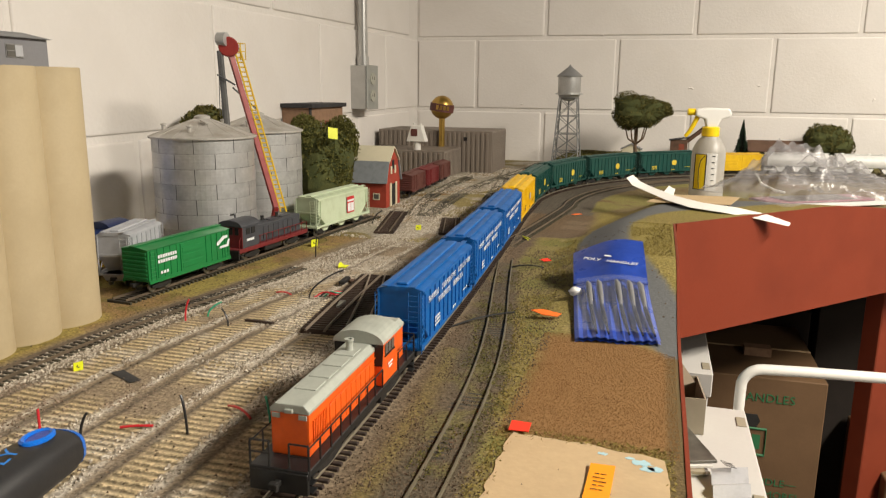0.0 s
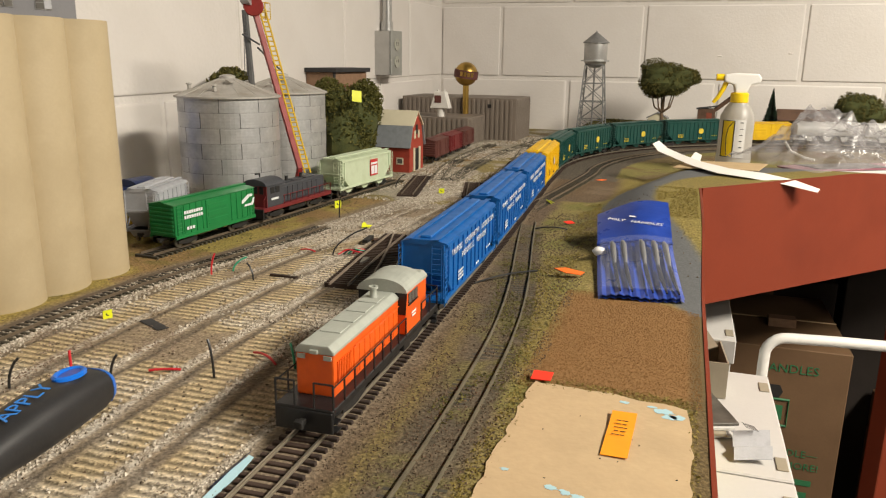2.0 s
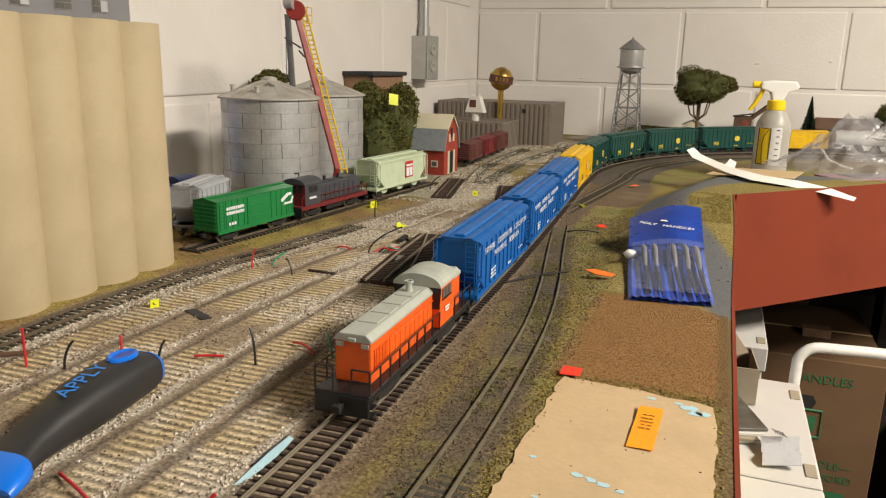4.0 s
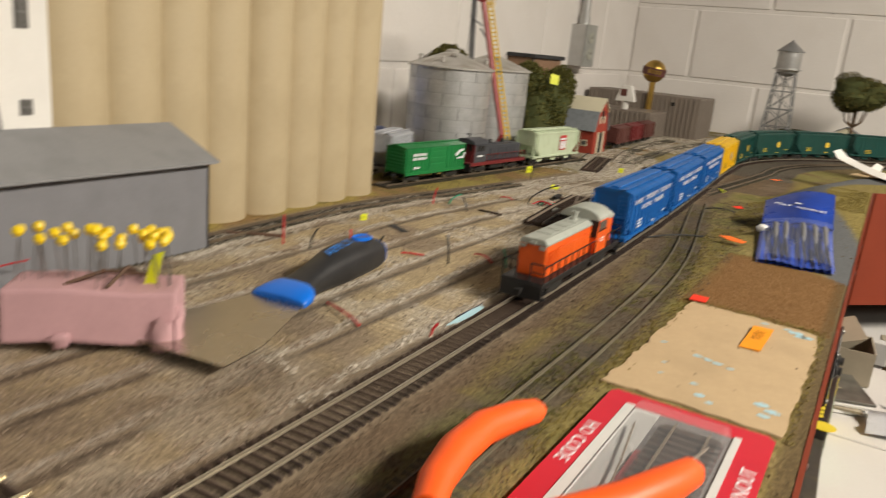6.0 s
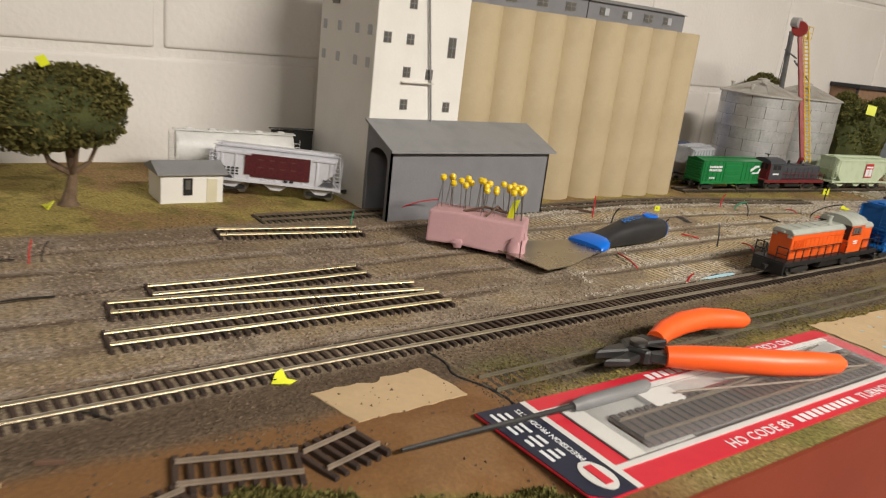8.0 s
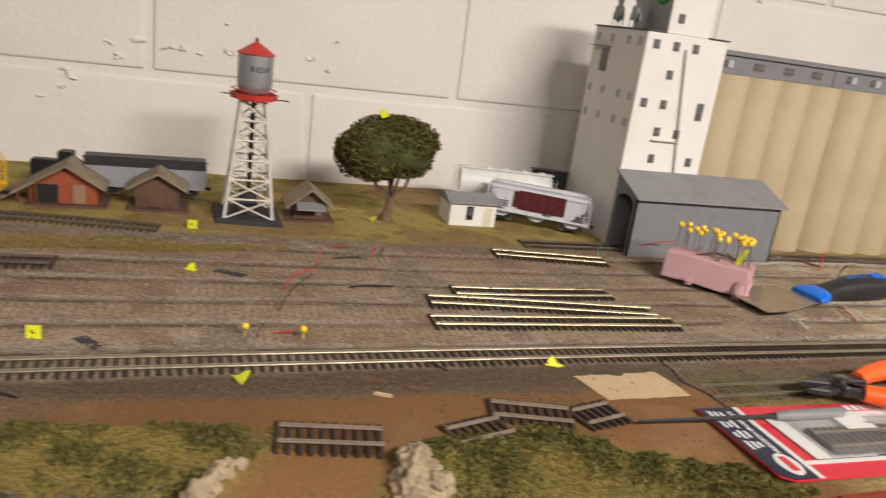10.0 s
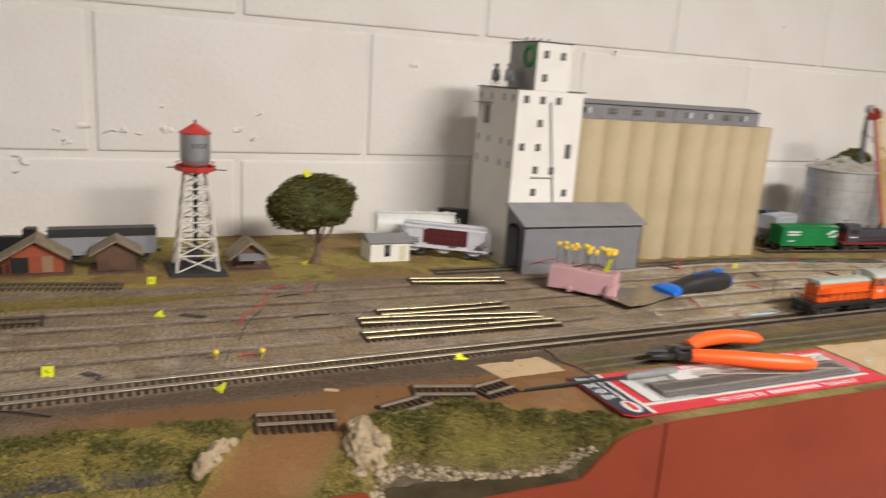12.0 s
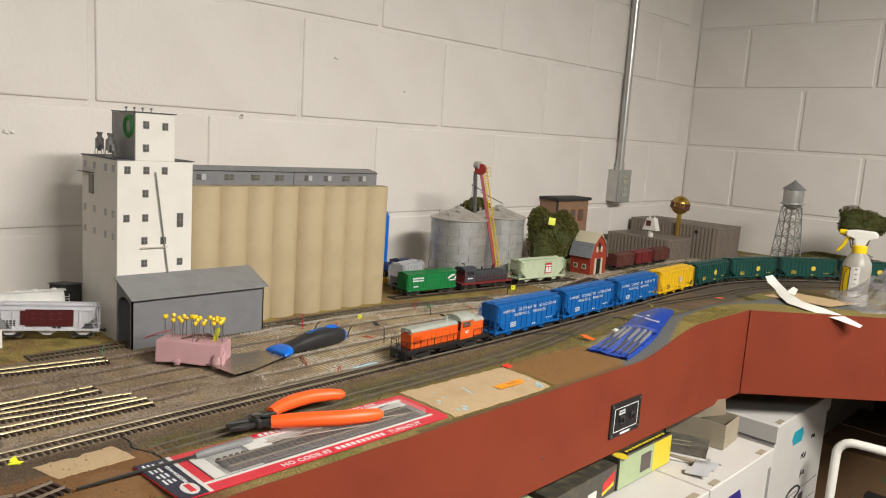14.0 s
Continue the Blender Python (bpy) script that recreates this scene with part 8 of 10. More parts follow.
bars("writing_bars", [(-0.002 + 0.0035 * (k % 2), 0.014 - 0.0042 * (k // 2), 0.0022 + 0.0008 * (k % 3), 0.0005) for k in range(10)], LETTER_K, note, pose(0, 0, 0.0016), "faint unreadable writing")

pack = thing("needle_file_pack", pose(0, 0, 0), "blue vinyl pouch of needle files with grey handles", "file pouch")
A, B, C, D = (np.array(p) for p in ((0.6385, 1.004), (0.712, 0.988), (0.734, 0.806), (0.664, 0.796)))


def on_pack(u, v, lift):
    p = (A * (1 - u) + B * u) * (1 - v) + (D * (1 - u) + C * u) * v
    return (float(p[0]), float(p[1]), bank(p[0], p[1]) + lift)


N, K = 20, 30
s = Shape()
v = [on_pack(i / N, j / K, 0.0035 + 0.016 * max(0.0, 0.38 - j / K) / 0.38 + 0.0010 * math.sin(9 * i / N + 2.2) * math.sin(5 * j / K) + 0.0030 * (j < K * 0.36) * (1 - abs(i / N - 0.5)) + (0.0025 if j > K * 0.36 else 0) * math.sin(i / N * 5 * math.pi * 2) ** 2 * 0.6) for j in range(K + 1) for i in range(N + 1)]
s.add(v, [(j * (N + 1) + i, j * (N + 1) + i + 1, (j + 1) * (N + 1) + i + 1, (j + 1) * (N + 1) + i) for j in range(K) for i in range(N)])
low = [(x, y, z - 0.0028) for x, y, z in v]
s.add(low, [(j * (N + 1) + i, (j + 1) * (N + 1) + i, (j + 1) * (N + 1) + i + 1, j * (N + 1) + i + 1) for j in range(K) for i in range(N)])
part("pouch", s, VINYL, pack, "shiny blue vinyl pouch", smooth=True)
cover, cv = Shape(), [on_pack(0.03 + 0.94 * i / 24, 0.39 + 0.58 * j / 16, 0.0128 - 0.003 * (j / 16) + 0.0006 * math.sin(i * 2.1 + j * 0.3)) for j in range(17) for i in range(25)]
cover.add(cv, [(j * 25 + i, j * 25 + i + 1, (j + 1) * 25 + i + 1, (j + 1) * 25 + i) for j in range(16) for i in range(24)])
part("clear_cover", cover, COVERFILM, pack, "clear wrinkled vinyl over the files", smooth=True).visible_shadow = False
part("flap_edge", Shape().tube([on_pack(i / 12, 0.385, 0.0072 + 0.0008 * math.sin(i)) for i in range(13)], 0.0016, 6), VINYL, pack, smooth=True)
for u in (0.20, 0.34, 0.58, 0.74, 0.88):
    f = part("file", Shape().tube([on_pack(u + 0.012, 0.68, 0.0085), on_pack(u + 0.03, 0.80, 0.0078), on_pack(u + 0.06, 0.97, 0.0070)], [0.0020, 0.0021, 0.0008], 8), TOOLDARK, pack, "thin dark steel file", smooth=True)
    part("file_handle", Shape().tube([on_pack(u - 0.01, 0.42, 0.0095), on_pack(u, 0.46, 0.0100), on_pack(u + 0.006, 0.60, 0.0100), on_pack(u + 0.012, 0.68, 0.0090)], [0.0018, 0.0029, 0.0026, 0.0016], 10), FILEGREY, f, "grey plastic handle", smooth=True)
ang = math.degrees(math.atan2(*(B - A)[::-1]))
c = on_pack(0.5, 0.25, 0.0145)
lettering("lettering", "POLY   HANDLES", 0.0074, LETTER_W, pack, pose(*c, 13, 0, ang), "white printed words")
bars("letter_bars", [(-0.004 + 0.015 * k, 0.014, 0.011, 0.0030) for k in range(2)], LETTER_W, pack, pose(*c, 13, 0, ang))
part("white_cap", Shape().blob((0, 0, 0), (0.0065, 0.0055, 0.0045), 3, 0.12, 8), BOTTLEWHITE, pack, "white plastic cap", m=pose(*on_pack(0.02, 0.48, 0.007)), smooth=True)

# ---- spray bottle, papers and bag at the inside of the curve ----
bz = bank(0.812, 1.655)
bot = thing("spray_bottle", pose(0.812, 1.655, bz, 0, 0, 8), "translucent spray bottle with white and yellow trigger", "spray bottle")
part("bottle", Shape().lathe([(0, 0), (0.028, 0), (0.0305, 0.003), (0.0305, 0.020), (0.0295, 0.030), (0.0300, 0.085), (0.0285, 0.097), (0.0215, 0.111), (0.0150, 0.119), (0.0135, 0.126), (0, 0.126)], 36), BOTTLE, bot, "cloudy white bottle", smooth=True)
part("collar", Shape().lathe([(0.0150, 0.119), (0.0158, 0.120), (0.0155, 0.135), (0.0130, 0.137), (0, 0.137)], 26), BOTTLEYEL, bot, "yellow screw collar", smooth=True)
part("head", Shape().prism([(-0.030, 0.156), (-0.030, 0.168), (-0.010, 0.171), (0.028, 0.170), (0.034, 0.162), (0.032, 0.155), (0.016, 0.150), (0.009, 0.136), (-0.009, 0.136), (-0.012, 0.150)], -0.010, 0.010, "y"), BOTTLEWHITE, bot, "white spray head", bevel=0.003, segments=2)
part("nozzle", Shape().tube([(-0.030, 0, 0.163), (-0.043, 0, 0.163)], 0.0062, 12), BOTTLEYEL, bot, "yellow nozzle", smooth=True)
part("trigger", Shape().tube([(-0.024, 0, 0.157), (-0.030, 0, 0.142), (-0.037, 0, 0.128), (-0.045, 0, 0.118)], [0.0045, 0.0042, 0.0040, 0.0030], 10), BOTTLEYEL, bot, "curved yellow trigger", smooth=True)
lab = Shape()
n = 16
pts = []
for j in range(n + 1):
    a = radians(-150 + 80 * j / n)
    for z in (0.022, 0.090):
        pts.append((0.0309 * math.cos(a), 0.0309 * math.sin(a), z))
lab.add(pts, [(2 * j, 2 * j + 2, 2 * j + 3, 2 * j + 1) for j in range(n)])
lb = part("label", lab, CARDWHITE, bot, "white label with a black and yellow panel")
lab2, pts = Shape(), []
for j in range(n + 1):
    a = radians(-147 + 40 * j / n)
    for z in (0.024, 0.088):
        pts.append((0.0312 * math.cos(a), 0.0312 * math.sin(a), z))
part("label_panel", lab2.add(pts, [(2 * j, 2 * j + 2, 2 * j + 3, 2 * j + 1) for j in range(n)]), BOTTLEYEL, lb, "yellow label panel")
part("label_frame", Shape().tube([(0.0314 * math.cos(radians(a)), 0.0314 * math.sin(radians(a)), z) for a, z in ((-147, 0.024), (-127, 0.024), (-107, 0.024), (-107, 0.056), (-107, 0.088), (-127, 0.088), (-147, 0.088), (-147, 0.056), (-147, 0.024))], 0.0009, 5), BLACK, lb)
part("label_curve", Shape().tube([(0.0314 * math.cos(radians(a)), 0.0314 * math.sin(radians(a)), z) for a, z in ((-112, 0.086), (-126, 0.076), (-131, 0.060), (-129, 0.040), (-126, 0.026))], 0.0007, 5), BLACK, lb)
for k in range(6):
    part("scale_mark", Shape().box(-0.0028, -0.0004, -0.0006, 0.0028, 0.0004, 0.0006), LETTER_K, lb, m=pose(0.0311 * math.cos(radians(-84)), 0.0311 * math.sin(radians(-84)), 0.030 + 0.011 * k, 0, 0, 6))

strip = [(0.678, 1.500, 0.062, 0.009), (0.690, 1.494, 0.051, 0.012), (0.715, 1.466, 0.0445, 0.011), (0.745, 1.418, 0.0395, 0.013), (0.783, 1.368, 0.0370, 0.017), (0.828, 1.346, 0.0355, 0.018), (0.872, 1.346, 0.0285, 0.013), (0.912, 1.350, 0.0180, 0.003)]
s = Shape()
v = []
for x, y, z, w_ in strip:
    v += [(x - w_ * 0.55, y - w_ * 0.85, z), (x + w_ * 0.55, y + w_ * 0.85, z + 0.004), (x + w_ * 0.55, y + w_ * 0.85, z + 0.0046), (x - w_ * 0.55, y - w_ * 0.85, z + 0.0006)]
s.add(v, [(4 * i + k, 4 * i + 4 + k, 4 * i + 4 + (k + 1) % 4, 4 * i + (k + 1) % 4) for i in range(len(strip) - 1) for k in range(4)] + [(0, 1, 2, 3)])
pap = thing("paper_strip", pose(0, 0, 0), "curled white paper backing strip over the fascia edge", "paper")
part("sheet", s, PAPER, pap, smooth=True)
part("tab", Shape().prism([(-0.010, 0.0), (0.008, -0.004), (0.012, 0.010), (0.002, 0.016)], 0.0, 0.0008, "z"), PAPER, pap, m=pose(0.742, 1.462, 0.041, 55, 0, 10))
part("curl", Shape().tube([(0.94, 1.60, 0.036), (0.925, 1.61, 0.038), (0.905, 1.63, 0.046), (0.895, 1.645, 0.062)], 0.0022, 5), PAPER, pap)
solid("cardboard_scrap", Shape().prism([(-0.075, -0.040), (0.050, -0.055), (0.090, 0.03), (-0.03, 0.050)], 0.0, 0.0015, "z"), mat("buff_card", (0.50, 0.36, 0.20), 0.75, var=0.06), pose(0.775, 1.455, bank(0.775, 1.455) + 0.0030, 0, 0, 12), "buff cardboard scrap under the bottle", "cardboard")
cardm = mat("magenta_card", (0.26, 0.10, 0.13), 0.5, var=0.1)
flat = thing("flat_package", pose(1.02, 1.72, bank(1.02, 1.72) + 0.002, 0, 0, 32), "grey-magenta flat card packages in a stack", "package")
part("lower_card", Shape().box(-0.10, -0.04, 0.0, 0.12, 0.030, 0.007), CARDWHITE, flat, bevel=0.0008)
part("upper_card", Shape().box(-0.13, -0.030, 0.0075, 0.10, 0.035, 0.011), cardm, flat, bevel=0.0008)
part("cover_card", Shape().box(-0.09, -0.028, 0.0115, 0.06, 0.030, 0.0125), CARDGREY, flat)
bag = Shape()
nu, nv = 54, 40
rngn = np.random.RandomState(4)
uu, vv = np.meshgrid(np.linspace(-1, 1, nu), np.linspace(-1, 1, nv), indexing="ij")
bump_ = np.sqrt(np.maximum(0, 1 - uu ** 2) * np.maximum(0, 1 - vv ** 2))
folds = np.abs(rough_noise(uu + 9, vv, 0.42, 77) - 0.5) * 2 + 0.6 * np.abs(rough_noise(uu + 2, vv + 7, 0.20, 79) - 0.5) * 2
lobe = np.exp(-(((uu + 0.25) / 0.45) ** 2) - (((vv - 0.2) / 0.6) ** 2)) + 0.55 * np.exp(-(((uu - 0.5) / 0.4) ** 2) - (((vv + 0.1) / 0.6) ** 2))
zz = 0.003 + bump_ * (0.018 + 0.062 * lobe) + 0.045 * bump_ * (folds - 0.25)
px = 0.150 * uu * (1 + 0.30 * (rough_noise(uu, vv, 0.6, 80) - 0.5))
py = 0.105 * vv * (1 + 0.5 * (rough_noise(uu + 3, vv, 0.5, 83) - 0.5))
v = np.c_[px.ravel(), py.ravel(), np.maximum(zz, 0.001).ravel()].tolist()
bag.add(v, [(i * nv + j, (i + 1) * nv + j, (i + 1) * nv + j + 1, i * nv + j + 1) for i in range(nu - 1) for j in range(nv - 1)])
pb = solid("plastic_bag", bag, BAGFILM, pose(0.965, 1.545, bank(0.965, 1.545) + 0.016, 0, 0, 34), "crumpled clear plastic bag on the packages", "plastic bag", smooth=True)
pb.visible_shadow = False
solid("bag_label", Shape().prism([(-0.012, -0.008), (0.012, -0.008), (0.013, 0.008), (-0.011, 0.009)], 0, 0.0004, "z"), CARDWHITE, pose(0.975, 1.615, bank(0.975, 1.615) + 0.080, 24, 12, 20), "white slip inside the plastic bag", "label")

# ---- neon tags and wires ----


def tag(x, y, paint, m, outline, label, high=0.0005):
    return solid("tape_tag", Shape().prism(outline, 0, high, "y"), paint, pose(x, y, 0.0) @ m, label, "tape tag", "neon tape tags")


FLAG = [(-0.0055, 0.000), (0.0055, 0.0005), (0.0060, 0.0125), (-0.0050, 0.0120)]
FOLD = [(-0.0060, 0.0), (0.0065, 0.0), (0.0010, 0.0115), (-0.0030, 0.0090)]
for x, y, turn, big in ((0.317, 0.618, 60, 0.62), (0.384, 1.233, 20, 0.75), (0.289, 1.076, 60, 0.9), (0.461, 0.967, 20, 0.75), (0.262, -0.262, 75, 0.85), (0.528, -0.357, 80, 0.85)):
    t_ = thing("tape_tag", pose(x, y, -0.001, 0, 0, turn), "neon yellow tape tag standing on the ground", "tape tag", "neon tape tags")
    part("flag", Shape().prism([(a * big, b * big) for a, b in FLAG], -0.0004, 0.0004, "y"), NEON, t_)
    part("ink_mark", Shape().box(-0.0018 * big, -0.0006, 0.0062 * big, -0.0004 * big, 0.0006, 0.0086 * big).box(-0.0004 * big, -0.0006, 0.0055 * big, 0.0018 * big, 0.0006, 0.0064 * big), LETTER_K, t_, "dark ink mark")
for x, y, turn in ((0.579, 0.0, 70), (0.592, -0.228, 20), (0.39, -0.262, 60), (0.197, -0.062, 10), (0.552, 1.215, 130), (0.373, 0.976, 40)):
    solid("tape_tag", Shape().prism(FOLD, -0.0004, 0.0004, "y").prism([(-0.006, 0.0), (0.0065, 0.0), (0.010, 0.0022), (0.001, 0.0040)], -0.0038, -0.0032, "y"), NEON, pose(x, y, -0.0003, -48, 0, turn) @ Matrix.Diagonal((0.85, 0.85, 0.85, 1)), "folded scrap of neon yellow tape on the ground", "tape tag", "neon tape tags")
for x, y in ((0.525, -0.221), (0.530, -0.18)):
    solid("map_pin", Shape().lathe([(0, -0.0026), (0.0019, -0.002), (0.0027, 0), (0.0019, 0.002), (0, 0.0026)], 12).tube([(0, 0, -0.010), (0, 0, -0.002)], 0.0004, 5), PINHEAD, pose(x, y, 0.0085), "yellow headed map pin stuck in the roadbed", "map pin", "map pins", smooth=True)
solid("paper_flag", Shape().prism([(-0.0062, -0.0048), (0.0062, -0.0042), (0.0066, 0.0048), (-0.0058, 0.005)], 0, 0.0005, "z"), NEON_R, pose(0.6495, 0.6165, 0.0030, 12, 0, 0), "square of neon red paper on the soil", "paper flag", "paper flags")
solid("paper_flag", Shape().prism([(-0.014, 0.002), (-0.004, 0.0055), (0.014, 0.0015), (0.010, -0.004), (-0.003, -0.0035)], 0, 0.0006, "z"), NEON_O, pose(0.632, 0.848, 0.0070, 16, 4, 8), "leaf-shaped neon orange paper on the verge", "paper flag", "paper flags")
solid("paper_flag", Shape().prism([(-0.007, 0.0), (0.002, 0.004), (0.008, -0.001), (0.0, -0.004)], 0, 0.0006, "z"), NEON_R, pose(0.597, 1.081, 0.0035, 20, 0, 0), "scrap of neon red paper by the turnout", "paper flag", "paper flags")
solid("paper_flag", Shape().prism([(-0.010, 0.0), (0.002, 0.003), (0.010, 0.0), (0.0, -0.003)], 0, 0.0006, "z"), NEON_O, pose(0.597, 1.44, 0.0035, 10, 0, 30), "scrap of orange paper inside the curve", "paper flag", "paper flags")
solid("paper_flag", Shape().prism([(-0.006, 0.0), (0.002, 0.003), (0.006, 0.0), (0.0, -0.003)], 0, 0.0006, "z"), NEON_O, pose(0.396, 2.10, 0.004, 10, 0, 30), "scrap of orange paper at the far yard", "paper flag", "paper flags")


def wire(points, paint, label, r=0.00085):
    b = points[0]
    s_ = Shape().tube([(p[0] - b[0], p[1] - b[1], p[2]) for p in soften3(points)], r if b[1] > 0.3 else r * 0.65, 7)
    return solid("wire", s_, paint, pose(b[0], b[1], 0), label, "wire", "feeder wires", smooth=True)


def soften3(points, rounds=2):
    p = [Vector(q) for q in points]
    for _ in range(rounds):
        q = [p[0]]
        for a, b in zip(p, p[1:]):
            q += [a * 0.75 + b * 0.25, a * 0.25 + b * 0.75]
        p = q + [p[-1]]
    return p


UP = "wire stub standing up through the roadbed"
for x, y, dx, dy, h, paint, word in ((0.375, 0.522, -0.001, 0.001, 0.018, WIRE_R, "red "), (0.402, 0.524, 0.003, 0.003, 0.018, WIRE_K, "black "), (0.456, 0.552, -0.004, 0.002, 0.024, WIRE_K, "black "), (0.497, 0.580, -0.008, 0.010, 0.012, WIRE_G, "green "),
                                    (0.529, 0.582, -0.014, 0.010, 0.014, WIRE_K, "black "), (0.320, 0.746, 0.003, 0.002, 0.020, WIRE_R, "red "), (0.331, 0.764, 0.008, 0.008, 0.012, WIRE_G, "green "), (0.364, 0.746, -0.006, 0.002, 0.014, WIRE_K, "black "),
                                    (0.326, 0.492, 0.0, 0.0, 0.026, WIRE_R, "red "), (0.350, 0.499, 0.004, 0.004, 0.018, WIRE_K, "black "), (0.393, 0.846, 0.020, 0.028, 0.024, WIRE_K, "black "), (0.318, 1.02, 0.001, 0.002, 0.026, WIRE_K, "black "),
                                    (0.365, -0.147, 0.003, 0.002, 0.020, WIRE_R, "red "), (0.347, -0.092, 0.0, 0.002, 0.018, WIRE_R, "red "), (0.345, -0.084, 0.002, 0.004, 0.016, WIRE_K, "black "), (0.477, -0.193, -0.03, 0.025, 0.020, WIRE_K, "black "),
                                    (0.430, -0.185, 0.004, 0.020, 0.022, WIRE_R, "red "), (0.527, -0.212, -0.001, 0.003, 0.011, WIRE_K, "black "), (0.532, 0.403, 0.003, 0.002, 0.010, WIRE_R, "red "), (0.29, 0.236, 0.02, 0.035, 0.026, WIRE_R, "red "), (0.305, 0.185, 0.0, 0.002, 0.016, WIRE_G, "green "), (0.267, 1.18, -0.002, 0.01, 0.022, WIRE_K, "black "), (0.30, 1.26, 0.01, 0.01, 0.02, WIRE_K, "black ")):
    wire([(x, y, -0.002), (x + dx * 0.1, y + dy * 0.1, h * 0.4), (x + dx * 0.7, y + dy * 0.7, h * 0.85), (x + dx * 1.2, y + dy * 1.2, h)], paint, word + UP)
LIE = "wire offcut lying on the roadbed"
for a, b, mid, paint, word in (((0.413, 0.545), (0.431, 0.553), 0.0022, WIRE_R, "red "), ((0.459, 0.593), (0.483, 0.580), 0.004, WIRE_R, "red "), ((0.523, 0.838), (0.468, 0.930), 0.010, WIRE_R, "red "), ((0.463, 0.832), (0.482, 0.845), 0.006, WIRE_K, "black "),
                               ((0.449, 0.403), (0.490, 0.385), 0.003, WIRE_R, "red "), ((0.354, 0.853), (0.372, 0.850), 0.003, WIRE_R, "red "), ((0.424, -0.128), (0.419, -0.085), 0.003, WIRE_K, "black "), ((0.347, -0.13), (0.340, -0.10), 0.003, WIRE_K, "black "),
                               ((0.523, -0.20), (0.521, -0.185), 0.003, WIRE_R, "red "), ((0.31, -0.13), (0.305, -0.11), 0.002, WIRE_R, "red "), ((0.555, 0.80), (0.60, 0.86), 0.004, WIRE_K, "black "), ((0.57, -0.10), (0.585, -0.085), 0.003, WIRE_K, "black "), ((0.563, 1.04), (0.60, 1.05), 0.004, WIRE_K, "black "), ((0.59, -0.39), (0.61, -0.35), 0.003, WIRE_K, "black ")):
    wire([(a[0], a[1], 0.0016), ((a[0] * 2 + b[0]) / 3, (a[1] * 2 + b[1]) / 3, mid), ((a[0] + 2 * b[0]) / 3 + 0.001, (a[1] + 2 * b[1]) / 3, mid), (b[0], b[1], 0.0016)], paint, word + LIE)
for k, (paint, word) in enumerate(((WIRE_R, "red "), (WIRE_K, "black "), (WIRE_G, "green "), (WIRE_R, "red "))):
    wire([(0.398 + 0.004 * k, 0.850 + 0.003 * k, 0.001), (0.405 + 0.003 * k, 0.858, 0.006), (0.418, 0.852 + 0.004 * k, 0.005), (0.424, 0.862 + 0.003 * k, 0.002)], paint, word + "wire in a tangled bundle")
film_strip = thing("film_scrap", pose(0.530, 0.440, 0.0) @ Matrix.Diagonal((0.6, 0.75, 0.8, 1)), "curled scrap of pale and dark blue film beside the rail", "scrap")
part("pale_side", loft([[(x - w_, y, z), (x + w_, y, z - 0.001), (x + w_, y, z - 0.0006), (x - w_, y, z + 0.0004)] for x, y, z, w_ in ((0.0005, -0.018, 0.0012, 0.0012), (0.0025, 0.0, 0.0022, 0.0035), (0.003, 0.024, 0.0032, 0.0040), (0.001, 0.046, 0.0026, 0.0022))], 4), FOAMBLUE, film_strip, "pale blue film", smooth=True)
part("dark_side", loft([[(x - w_, y, z), (x + w_, y, z + 0.0022), (x + w_, y, z + 0.0026), (x - w_, y, z + 0.0004)] for x, y, z, w_ in ((-0.003, 0.004, 0.0012, 0.0012), (-0.0035, 0.026, 0.0015, 0.0026), (-0.003, 0.050, 0.0016, 0.0016))], 4), BLUE_DARK, film_strip, "dark blue film", smooth=True)

# sticks and scraps on the ground
# flat dark patch at (0.345, 0.625) stands for a ground stain
for a, b, w_, paint, label in (((0.593, -0.150), (0.600, -0.133), 0.0022, WOODBROWN, "thin wooden stick lying by the main line"), ((0.607, -0.120), (0.611, -0.108), 0.0018, WOODBROWN, "thin wooden stick lying by the main line"), ((0.614, -0.144), (0.619, -0.133), 0.0018, PLY, "pale thin wooden stick on the brown ground"),
                               ((0.266, 0.474), (0.311, 0.508), 0.0050, WOODBROWN, "dark board strip lying beside the elevator track"), ((0.372, 0.762), (0.401, 0.760), 0.0030, TIE, "loose strip of ties on the roadbed"), ((0.640, 1.02), (0.622, 0.96), 0.0012, PLY, "thin pale stick on the verge"),
                               ((0.405, 0.925), (0.432, 0.90), 0.0080, WOODBROWN, "brown board scrap beside the loose turnout"), ((0.345, 0.625), (0.372, 0.612), 0.0090, BASEGREY, "thin dark grey roofing-like patch on the roadbed"), ((0.385, -0.24), (0.40, -0.215), 0.0100, BASEGREY, "thin dark grey roofing-like patch on the roadbed"), ((0.526, -0.33), (0.545, -0.315), 0.0090, BASEGREY, "thin dark grey roofing-like patch on the roadbed")):
    ln = math.hypot(b[0] - a[0], b[1] - a[1])
    solid("wood_stick" if "stick" in label else "scrap", Shape().prism([(0, -w_ / 2), (ln * 0.97, -w_ / 2.2), (ln, w_ / 2), (ln * 0.04, w_ / 1.9)], 0.0002, 0.0005 if "roofing" in label else 0.0024, "z"), paint, along(a, b), label, "scrap", "scraps on the ground", bevel=0.0002)

